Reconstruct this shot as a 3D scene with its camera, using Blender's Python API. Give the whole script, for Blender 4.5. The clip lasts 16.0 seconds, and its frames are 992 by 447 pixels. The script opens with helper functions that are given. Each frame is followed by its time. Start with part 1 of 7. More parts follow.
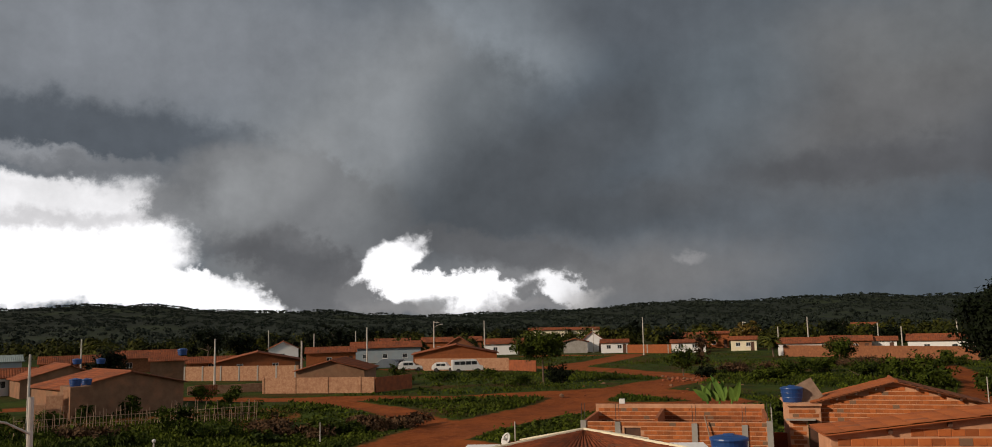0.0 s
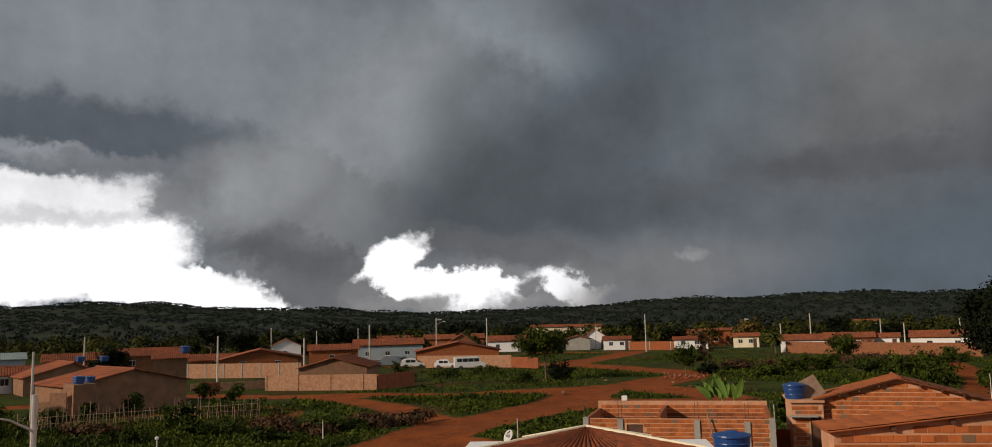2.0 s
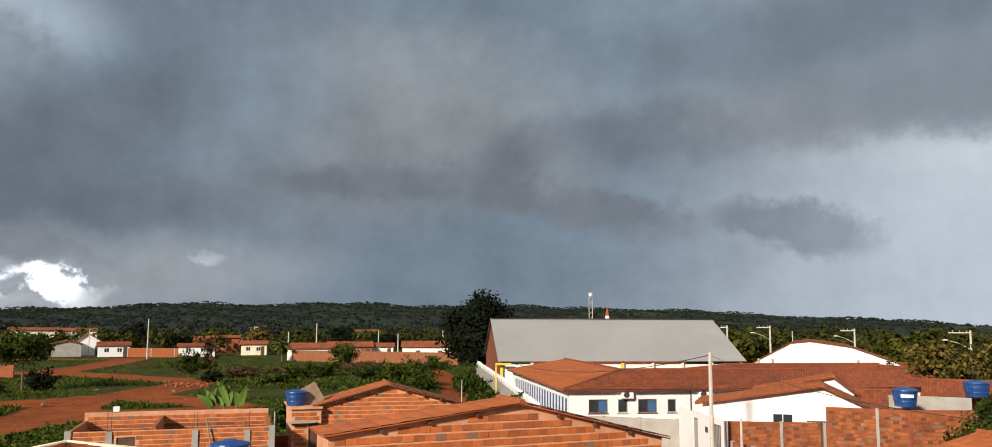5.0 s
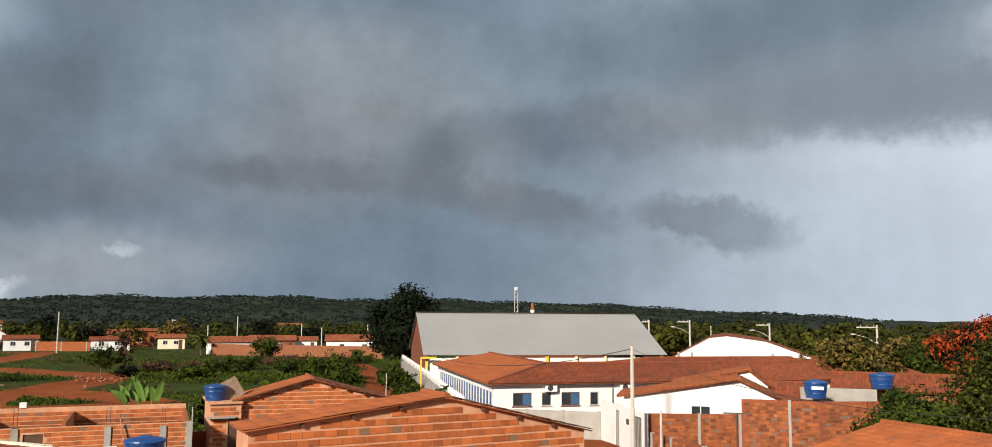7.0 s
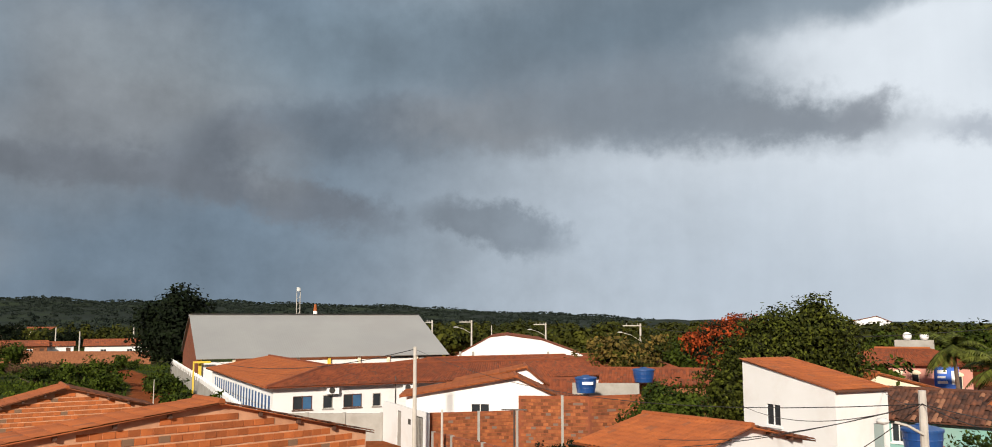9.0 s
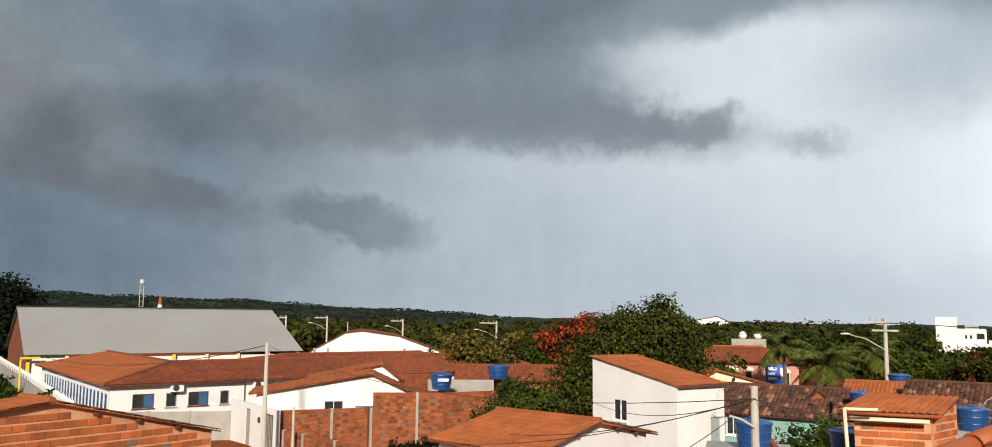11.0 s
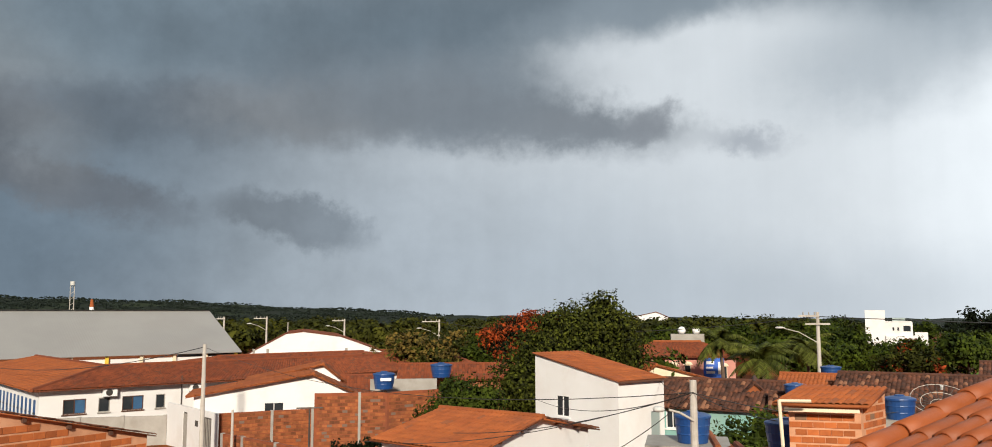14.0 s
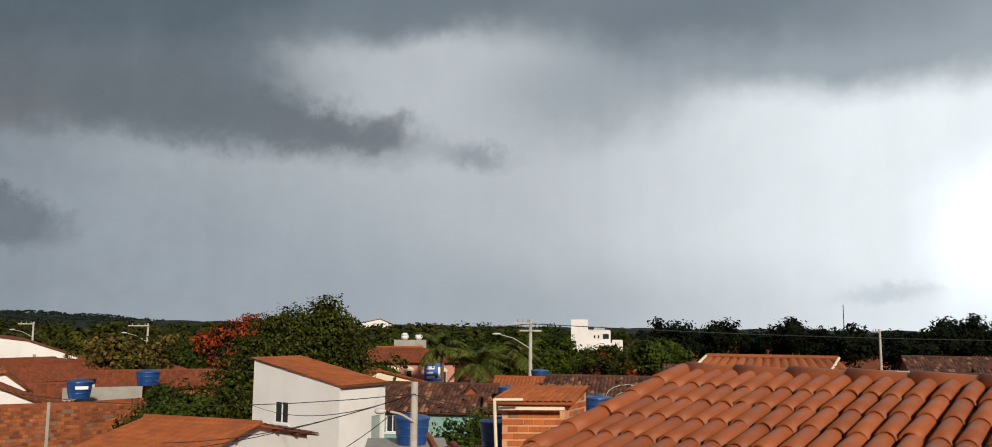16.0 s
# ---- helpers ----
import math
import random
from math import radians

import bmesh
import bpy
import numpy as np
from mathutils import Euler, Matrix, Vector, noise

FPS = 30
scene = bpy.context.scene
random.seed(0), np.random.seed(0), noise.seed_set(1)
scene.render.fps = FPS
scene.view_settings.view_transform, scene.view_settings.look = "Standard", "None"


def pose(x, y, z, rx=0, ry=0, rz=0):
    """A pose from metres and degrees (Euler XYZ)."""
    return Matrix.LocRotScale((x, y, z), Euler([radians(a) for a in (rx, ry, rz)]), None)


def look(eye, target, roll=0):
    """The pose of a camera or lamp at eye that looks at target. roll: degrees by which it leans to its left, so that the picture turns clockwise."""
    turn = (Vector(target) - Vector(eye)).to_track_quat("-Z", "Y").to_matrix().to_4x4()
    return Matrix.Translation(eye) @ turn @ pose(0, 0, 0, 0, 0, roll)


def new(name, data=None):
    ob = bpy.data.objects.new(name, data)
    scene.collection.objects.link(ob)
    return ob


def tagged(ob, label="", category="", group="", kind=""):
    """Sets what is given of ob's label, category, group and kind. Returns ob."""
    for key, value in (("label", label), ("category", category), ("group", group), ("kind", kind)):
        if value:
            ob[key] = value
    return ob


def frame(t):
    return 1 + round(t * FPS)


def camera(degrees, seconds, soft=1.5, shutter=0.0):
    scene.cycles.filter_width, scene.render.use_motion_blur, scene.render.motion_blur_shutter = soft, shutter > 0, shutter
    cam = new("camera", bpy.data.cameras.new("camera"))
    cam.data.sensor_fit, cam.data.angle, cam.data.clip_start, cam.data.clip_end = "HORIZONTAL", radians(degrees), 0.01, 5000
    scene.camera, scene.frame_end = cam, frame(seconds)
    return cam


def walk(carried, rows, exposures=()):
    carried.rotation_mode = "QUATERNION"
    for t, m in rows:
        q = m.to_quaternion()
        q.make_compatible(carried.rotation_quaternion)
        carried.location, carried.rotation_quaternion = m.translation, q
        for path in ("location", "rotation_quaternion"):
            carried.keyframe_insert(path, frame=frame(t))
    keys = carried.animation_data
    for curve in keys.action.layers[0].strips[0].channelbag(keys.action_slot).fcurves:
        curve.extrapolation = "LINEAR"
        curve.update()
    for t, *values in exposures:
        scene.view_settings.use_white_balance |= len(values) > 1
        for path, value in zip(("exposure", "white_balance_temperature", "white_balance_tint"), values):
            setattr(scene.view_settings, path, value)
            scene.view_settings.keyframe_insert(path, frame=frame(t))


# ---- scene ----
EYE = 7.5
cam = camera(60.98, 16.0, soft=0.9)
# seconds, yaw, pitch, roll of a lookout who turns on the spot
PATH = [
    (0.0, 0.20, 6.78, 1.36),
    (0.5, 0.08, 6.73, 1.31),
    (1.0, 0.08, 6.76, 1.47),
    (1.5, -0.06, 6.52, 1.39),
    (2.0, 0.36, 6.59, 1.43),
    (2.5, -0.19, 6.83, 1.31),
    (3.0, -8.70, 7.07, 0.99),
    (3.5, -17.74, 7.44, 0.62),
    (4.0, -23.25, 7.16, 0.33),
    (4.5, -28.13, 6.87, 0.20),
    (5.0, -31.87, 6.75, -0.19),
    (7.5, -38.87, 6.35, -0.14),
    (8.0, -42.34, 6.41, 0.10),
    (8.5, -46.93, 6.43, 0.24),
    (9.0, -51.40, 6.45, 0.06),
    (9.5, -55.29, 6.48, -0.16),
    (10.0, -58.10, 6.52, -0.44),
    (12.5, -62.71, 6.04, -0.31),
    (13.0, -63.52, 6.21, -0.31),
    (13.5, -64.21, 6.16, -0.12),
    (14.0, -64.88, 6.16, 0.14),
    (14.5, -67.43, 6.10, 0.25),
    (15.0, -74.23, 6.31, -0.61),
    (15.5, -79.55, 6.74, -0.60),
    (16.0, -83.36, 6.69, -0.50)]
# seconds, stops, kelvin, tint
EXPOSURES = [(0.0, -0.54, 7120, 15), (2.5, -0.54, 7120, 15), (3.0, -0.47, 7000, 15), (3.5, 0.0, 6750, 13), (4.0, 0.0, 6700, 12), (4.5, 0.24, 6600, 11), (5.0, 0.36, 6550, 11), (7.5, 0.42, 6400, 10), (9.0, 0.33, 6420, 10), (12.5, 0.21, 6500, 9), (14.5, 0.09, 6500, 9), (15.0, -0.04, 6500, 9), (15.5, -0.25, 6500, 9), (16.0, -0.31, 6500, 9)]
# the lookout stoops a little at the end: metres ahead and down
STOOP = {15.0: (0.01, 0.025), 15.5: (0.03, 0.085), 16.0: (0.045, 0.12)}
walk(cam, [(t, pose(0, STOOP.get(t, (0, 0))[0], EYE - STOOP.get(t, (0, 0))[1], 90 + p, r, y)) for t, y, p, r in PATH], EXPOSURES)


# ---- sky: storm clouds by bearing and height, in degrees ----
def storm_sky():
    world = bpy.data.worlds.new("storm_sky")
    scene.world = world
    world.use_nodes = True
    nt = world.node_tree
    nt.nodes.clear()

    def m(op, a, b=None, c=None, clamp=False):
        n = nt.nodes.new("ShaderNodeMath")
        n.operation, n.use_clamp = op, clamp
        for i, v in enumerate((a, b, c)):
            if v is None:
                continue
            if isinstance(v, (int, float)):
                n.inputs[i].default_value = v
            else:
                nt.links.new(v, n.inputs[i])
        return n.outputs[0]

    def noise_at(vec, scale, detail, rough, distort=0.0):
        n = nt.nodes.new("ShaderNodeTexNoise")
        n.inputs["Scale"].default_value = scale
        n.inputs["Detail"].default_value = detail
        n.inputs["Roughness"].default_value = rough
        n.inputs["Distortion"].default_value = distort
        nt.links.new(vec, n.inputs["Vector"])
        return m("SUBTRACT", n.outputs["Fac"], 0.5)

    def mix(fac, a, b):
        n = nt.nodes.new("ShaderNodeMix")
        n.data_type = "RGBA"
        nt.links.new(fac, n.inputs["Factor"])
        for key, v in ((6, a), (7, b)):
            if isinstance(v, tuple):
                n.inputs[key].default_value = (*v, 1)
            else:
                nt.links.new(v, n.inputs[key])
        return n.outputs[2]

    def smooth(x, lo, hi):
        n = nt.nodes.new("ShaderNodeMapRange")
        n.interpolation_type = "SMOOTHSTEP"
        nt.links.new(x, n.inputs["Value"])
        n.inputs["From Min"].default_value, n.inputs["From Max"].default_value = lo, hi
        n.inputs["To Min"].default_value, n.inputs["To Max"].default_value = 0.0, 1.0
        return n.outputs[0]

    coord = nt.nodes.new("ShaderNodeTexCoord")
    split = nt.nodes.new("ShaderNodeSeparateXYZ")
    nt.links.new(coord.outputs["Generated"], split.inputs[0])
    x, y, z = split.outputs
    turned = m("ARCTAN2", m("SUBTRACT", m("MULTIPLY", x, 0.6428), m("MULTIPLY", y, 0.766)), m("ADD", m("MULTIPLY", x, 0.766), m("MULTIPLY", y, 0.6428)))
    az = m("ADD", m("MULTIPLY", turned, 180 / math.pi), 50.0)
    el = m("MULTIPLY", m("ARCSINE", z), 180 / math.pi)
    comb = nt.nodes.new("ShaderNodeCombineXYZ")
    nt.links.new(az, comb.inputs[0])
    nt.links.new(el, comb.inputs[1])
    flat = comb.outputs[0]
    big = noise_at(flat, 0.09, 3, 0.5)
    mid_x = noise_at(flat, 0.24, 5, 0.6)
    shift = nt.nodes.new("ShaderNodeVectorMath")
    shift.operation = "ADD"
    shift.inputs[1].default_value = (71, 33, 9)
    nt.links.new(flat, shift.inputs[0])
    mid_y = noise_at(shift.outputs[0], 0.24, 5, 0.6)
    fine = noise_at(shift.outputs[0], 0.9, 4, 0.6)
    wisp = noise_at(flat, 2.6, 3, 0.6)
    soft_az = m("ADD", az, m("MULTIPLY", big, 6.0))
    soft_el = m("ADD", el, m("MULTIPLY", mid_y, 2.6))
    puff_az = m("ADD", m("ADD", m("ADD", az, m("MULTIPLY", mid_x, 3.2)), m("MULTIPLY", fine, 2.0)), m("MULTIPLY", wisp, 0.8))
    puff_el = m("ADD", m("ADD", m("ADD", el, m("MULTIPLY", mid_y, 2.8)), m("MULTIPLY", fine, 1.25)), m("MULTIPLY", wisp, 0.4))
    # thin curtains of rain hanging from the deck
    fall = nt.nodes.new("ShaderNodeVectorMath")
    fall.operation = "MULTIPLY"
    fall.inputs[1].default_value = (0.45, 0.03, 1)
    nt.links.new(flat, fall.inputs[0])
    rain = noise_at(fall.outputs[0], 1.0, 4, 0.6)

    def blob(colour, b, h, rx, ry, lean, strength, puffy, hard):
        """Lays one cloud or gap at bearing b, height h, over colour."""
        u, v = (puff_az, puff_el) if puffy else (soft_az, soft_el)
        dx, dy = m("SUBTRACT", u, b), m("SUBTRACT", v, h)
        c, s = math.cos(radians(lean)), math.sin(radians(lean))
        p = m("DIVIDE", m("ADD", m("MULTIPLY", dx, c), m("MULTIPLY", dy, s)), rx)
        q = m("DIVIDE", m("SUBTRACT", m("MULTIPLY", dy, c), m("MULTIPLY", dx, s)), ry)
        r = m("SQRT", m("ADD", m("MULTIPLY", p, p), m("MULTIPLY", q, q)))
        mask = smooth(m("SUBTRACT", 1.0, r), -hard, hard)
        return m("MULTIPLY", mask, strength), colour

    # the plain veil: dark slate ahead, pale to the right; unseen sky behind set dim to cut fill light
    right = smooth(az, 34.0, 80.0)
    base = mix(right, (0.168, 0.204, 0.234), (0.735, 0.72, 0.697))
    far = smooth(az, 82.0, 112.0)
    base = mix(far, base, (1.28, 1.24, 1.18))
    left = smooth(m("MULTIPLY", az, -1.0), 30.0, 75.0)
    base = mix(left, base, (0.2, 0.2, 0.21))
    behind = smooth(az, 122.0, 160.0)
    base = mix(behind, base, (0.2, 0.2, 0.21))
    for item in CLOUDS:
        mask, colour = blob(*item)
        base = mix(mask, base, colour)
    # soft billows inside the clouds
    calm = m("SUBTRACT", 1.0, m("MULTIPLY", right, 0.8))
    shade = m("ADD", 1.0, m("MULTIPLY", calm, m("ADD", m("ADD", m("MULTIPLY", mid_x, 0.6), m("MULTIPLY", fine, 0.13)), m("MULTIPLY", big, 0.30))))
    shade = m("ADD", shade, m("MULTIPLY", rain, 0.09))
    tint = nt.nodes.new("ShaderNodeMix")
    tint.data_type, tint.blend_type = "RGBA", "MULTIPLY"
    tint.inputs["Factor"].default_value = 1.0
    nt.links.new(base, tint.inputs[6])
    comb2 = nt.nodes.new("ShaderNodeCombineColor")
    for i, k in enumerate((0.912, 1.0, 1.10)):
        nt.links.new(m("MULTIPLY", shade, k), comb2.inputs[i])
    nt.links.new(comb2.outputs[0], tint.inputs[7])
    back = nt.nodes.new("ShaderNodeBackground")
    nt.links.new(tint.outputs[2], back.inputs["Color"])
    back.inputs["Strength"].default_value = SKY
    out = nt.nodes.new("ShaderNodeOutputWorld")
    nt.links.new(back.outputs[0], out.inputs["Surface"])


SKY = 0.89
WHITE = (1.9, 1.88, 1.85)
# colour, bearing, height, half width, half height, lean, strength, puffy, edge
CLOUDS = [
    # heavy deck over the left and the bright gap under it
    ((0.37, 0.395, 0.42), -24, 18, 19, 5, 2, 0.9, False, 0.6),
    ((0.42, 0.445, 0.455), -8.5, 13.2, 13, 5.2, 32, 0.95, False, 0.6),
    (WHITE, -31.5, 5.4, 11.5, 4.1, 0, 1.0, True, 0.1),
    (WHITE, -20.0, 2.1, 6.5, 1.7, -9, 1.0, True, 0.14),
    ((1.36, 1.34, 1.32), -29, 8.3, 9, 1.2, 0, 0.85, True, 0.5),
    ((0.95, 0.93, 0.92), -27.5, 6.9, 7.5, 0.45, 1, 0.8, True, 0.8),
    ((0.16, 0.185, 0.21), -28, 12.3, 12.5, 1.9, -2, 0.95, True, 0.35),
    ((0.66, 0.68, 0.70), -28.6, 10.6, 3.4, 0.5, -3, 0.75, True, 0.7),
    ((0.29, 0.305, 0.32), -25.4, 10.1, 6.0, 0.65, -3, 0.85, True, 0.5),
    # the great shelf cloud
    ((0.31, 0.32, 0.325), -13.2, 7.3, 8.4, 4.3, -20, 1.0, True, 0.12),
    ((0.23, 0.235, 0.24), -12.8, 3.5, 5.2, 2.5, -25, 1.0, True, 0.2),
    ((0.29, 0.30, 0.305), -21.4, 8.2, 1.6, 1.3, 20, 0.9, True, 0.5),
    ((0.45, 0.465, 0.465), -15.5, 9.6, 4.6, 2.2, 32, 0.8, True, 0.6),
    ((0.33, 0.345, 0.345), -8.0, 8.6, 2.2, 2.4, 60, 0.5, True, 0.7),
    ((0.165, 0.17, 0.177), -14.6, 4.4, 5.6, 1.0, -10, 0.75, True, 0.6),
    ((0.33, 0.34, 0.34), -17.4, 3.6, 2.0, 0.8, -20, 0.6, True, 0.6),
    ((0.2, 0.225, 0.24), -1.5, 14.5, 5.5, 3.0, 60, 0.75, True, 0.6),
    ((0.128, 0.143, 0.155), 0.5, 9.6, 8.5, 3.4, 25, 0.92, False, 0.6),
    ((0.132, 0.146, 0.158), 7.5, 7.4, 8.0, 1.9, 4, 0.85, True, 0.6),
    ((0.14, 0.155, 0.168), 7, 12.5, 8, 2.6, 30, 0.7, False, 0.8),
    # the bright gap under it
    ((0.46, 0.445, 0.43), 1.5, 2.4, 8.5, 2.4, 0, 0.65, False, 0.8),
    (WHITE, -4.0, 2.4, 5.9, 1.35, -5, 1.0, True, 0.14),
    (WHITE, -7.4, 4.1, 2.7, 1.2, 32, 1.0, True, 0.2),
    (WHITE, 4.0, 2.3, 2.0, 0.9, -12, 0.95, True, 0.3),
    ((0.9, 0.86, 0.82), 5.6, 1.5, 1.5, 0.6, 0, 0.7, True, 0.6),
    ((0.3, 0.3, 0.3), -8.9, 1.7, 2.2, 1.0, -20, 1.0, True, 0.3),
    ((0.34, 0.34, 0.335), -4.3, 1.4, 1.5, 0.75, 20, 0.9, True, 0.5),
    ((0.42, 0.41, 0.40), -6.0, 1.0, 3.4, 0.62, 0, 0.8, True, 0.6),
    ((0.5, 0.48, 0.47), 0.3, 0.95, 3.2, 0.55, 0, 0.7, True, 0.6),
    ((0.3, 0.3, 0.3), 2.0, 2.0, 1.0, 0.5, 25, 0.95, True, 0.4),
    ((0.2, 0.205, 0.21), 0.2, 5.0, 6.6, 1.15, -9, 0.85, True, 0.4),
    ((0.3, 0.296, 0.29), 9.5, 2.8, 4.8, 2.2, 0, 0.65, False, 0.8),
    ((0.38, 0.425, 0.455), 1.4, 19.8, 5.2, 2.2, -24, 0.8, True, 0.6),
    ((0.16, 0.18, 0.2), 12, 19.5, 9, 2.6, -10, 0.8, False, 0.7),
    ((0.75, 0.73, 0.72), 13.0, 4.1, 0.8, 0.35, 0, 0.6, True, 0.8),
    ((0.33, 0.325, 0.32), 15, 3.2, 5.5, 2.2, 6, 0.6, True, 0.8),
    # the middle: warm grey folds over blue slate rain
    ((0.235, 0.232, 0.228), 26, 12.6, 11, 4.6, 12, 0.9, False, 0.8),
    ((0.29, 0.292, 0.285), 29, 16.5, 9, 3.0, -8, 0.7, False, 0.8),
    ((0.15, 0.153, 0.16), 22, 9.4, 6, 0.9, -3, 0.8, True, 0.7),
    ((0.16, 0.163, 0.17), 31, 9.0, 8, 1.4, -9, 0.8, True, 0.6),
    ((0.22, 0.26, 0.285), 16, 15.5, 5, 4, 30, 0.6, False, 0.8),
    ((0.15, 0.157, 0.168), 38.5, 7.6, 6.5, 1.3, -11, 0.85, True, 0.5),
    ((0.145, 0.163, 0.18), 42, 12.8, 8.5, 1.9, 2, 0.85, True, 0.6),
    ((0.145, 0.15, 0.16), 33.5, 11.5, 3.0, 1.8, 20, 0.7, True, 0.6),
    ((0.25, 0.248, 0.244), 36.4, 10.2, 2.0, 2.6, 35, 0.5, True, 0.9),
    ((0.2, 0.245, 0.27), 44, 18.5, 12, 2.8, 6, 0.8, False, 0.8),
    ((0.2, 0.222, 0.24), 58, 15.2, 10.5, 3.6, 0, 0.9, True, 0.4),
    ((0.245, 0.243, 0.242), 53, 13.4, 8, 1.9, 2, 0.8, True, 0.6),
    # dark overhead deck and its torn edge on the right
    ((0.165, 0.195, 0.215), 55, 18.2, 15, 2.5, 2, 0.9, True, 0.5),
    ((0.15, 0.18, 0.2), 69, 23.2, 18, 4.4, 8, 0.95, False, 0.4),
    ((0.22, 0.24, 0.255), 60, 15.2, 9, 2.2, 0, 0.85, False, 0.7),
    ((0.215, 0.228, 0.24), 66, 13.1, 11, 1.9, -6, 0.9, True, 0.6),
    ((0.235, 0.243, 0.252), 71.6, 12.4, 4.4, 1.0, -4, 0.85, True, 0.6),
    ((0.27, 0.272, 0.28), 75.6, 12.5, 1.7, 0.95, 30, 0.8, True, 0.6),
    ((0.46, 0.48, 0.5), 76, 0.6, 24, 3.2, 0, 0.6, False, 0.9),
    ((0.38, 0.385, 0.4), 81.8, 11.2, 2.0, 0.8, -8, 0.7, True, 0.8),
    ((0.26, 0.29, 0.31), 77, 21.0, 9.5, 1.8, 10, 0.9, False, 0.5),
    ((0.175, 0.188, 0.2), 51.3, 6.3, 5.0, 1.6, -12, 0.95, True, 0.35),
    ((0.42, 0.45, 0.475), 66, 5.0, 13, 4.5, 0, 0.5, False, 0.9),
    ((0.42, 0.45, 0.465), 106, 18.6, 17, 3.9, -4, 0.9, False, 0.35),
    ((0.42, 0.44, 0.45), 91.5, 16.2, 7.0, 3.2, 10, 0.75, True, 0.8),
    ((0.24, 0.27, 0.29), 93, 21.6, 19, 3.0, -5, 0.9, False, 0.6),
    (WHITE, 116, 5.2, 4.6, 4.2, 10, 0.9, False, 0.8),
    ((0.78, 0.78, 0.79), 108.3, 2.0, 2.6, 0.6, 0, 0.6, True, 0.8),
]
storm_sky()
sun_light = bpy.data.lights.new("sun", "SUN")
sun_light.energy, sun_light.angle, sun_light.color = 5.0, radians(4), (1.0, 0.89, 0.74)
sun = new("sun", sun_light)
sun.matrix_world = look((-85, -40, 42), (0, 0, 0))


# ---- materials ----
def material(name, c1, c2, rough=0.85, scale=1.0, bump=0.15, bump_scale=20.0, stain=None, stain_scale=0.25, stain_amount=0.5,
             random_amount=0.0, island=False, metal=0.0, odd=None):
    """Two-scale variation of c1 and c2 with optional stains, random tone by object or island, and fine relief."""
    mat = bpy.data.materials.new(name)
    mat.use_nodes = True
    nt = mat.node_tree
    bsdf = nt.nodes["Principled BSDF"]
    bsdf.inputs["Roughness"].default_value = rough
    bsdf.inputs["Metallic"].default_value = metal
    coord = nt.nodes.new("ShaderNodeNewGeometry").outputs["Position"]

    def tex(s, detail=5, r=0.6):
        n = nt.nodes.new("ShaderNodeTexNoise")
        n.inputs["Scale"].default_value, n.inputs["Detail"].default_value, n.inputs["Roughness"].default_value = s, detail, r
        nt.links.new(coord, n.inputs["Vector"])
        return n.outputs["Fac"]

    def ramp(fac, lo, hi):
        n = nt.nodes.new("ShaderNodeMapRange")
        n.inputs["From Min"].default_value, n.inputs["From Max"].default_value = lo, hi
        nt.links.new(fac, n.inputs["Value"])
        return n.outputs[0]

    def mixed(fac, a, b, blend="MIX"):
        n = nt.nodes.new("ShaderNodeMix")
        n.data_type, n.blend_type = "RGBA", blend
        if isinstance(fac, float):
            n.inputs["Factor"].default_value = fac
        else:
            nt.links.new(fac, n.inputs["Factor"])
        for key, v in ((6, a), (7, b)):
            if isinstance(v, tuple):
                n.inputs[key].default_value = (*v, 1)
            else:
                nt.links.new(v, n.inputs[key])
        return n.outputs[2]

    colour = mixed(ramp(tex(scale), 0.32, 0.68), c1, c2)
    if stain:
        fac = ramp(tex(stain_scale, 6, 0.65), 0.5, 0.72)
        k = nt.nodes.new("ShaderNodeMath")
        k.operation = "MULTIPLY"
        k.inputs[1].default_value = stain_amount
        nt.links.new(fac, k.inputs[0])
        colour = mixed(k.outputs[0], colour, stain)
    if random_amount:
        src = nt.nodes.new("ShaderNodeNewGeometry").outputs["Random Per Island"] if island else nt.nodes.new("ShaderNodeObjectInfo").outputs["Random"]
        n = nt.nodes.new("ShaderNodeMapRange")
        n.inputs["To Min"].default_value, n.inputs["To Max"].default_value = 1 - random_amount, 1 + random_amount
        nt.links.new(src, n.inputs["Value"])
        hsv = nt.nodes.new("ShaderNodeHueSaturation")
        nt.links.new(n.outputs[0], hsv.inputs["Value"])
        nt.links.new(colour, hsv.inputs["Color"])
        colour = hsv.outputs[0]
    if odd:
        # a few pieces of another clay
        src = nt.nodes.new("ShaderNodeNewGeometry").outputs["Random Per Island"] if island else nt.nodes.new("ShaderNodeObjectInfo").outputs["Random"]
        k = nt.nodes.new("ShaderNodeMath")
        k.operation = "MULTIPLY"
        k.inputs[1].default_value = 13.7
        nt.links.new(src, k.inputs[0])
        fr = nt.nodes.new("ShaderNodeMath")
        fr.operation = "FRACT"
        nt.links.new(k.outputs[0], fr.inputs[0])
        gt = nt.nodes.new("ShaderNodeMath")
        gt.operation = "LESS_THAN"
        gt.inputs[1].default_value = odd[1]
        nt.links.new(fr.outputs[0], gt.inputs[0])
        colour = mixed(gt.outputs[0], colour, odd[0])
    nt.links.new(colour, bsdf.inputs["Base Color"])
    if bump:
        b = nt.nodes.new("ShaderNodeBump")
        b.inputs["Strength"].default_value = bump
        b.inputs["Distance"].default_value = 0.03
        nt.links.new(tex(bump_scale, 4), b.inputs["Height"])
        nt.links.new(b.outputs[0], bsdf.inputs["Normal"])
    return mat


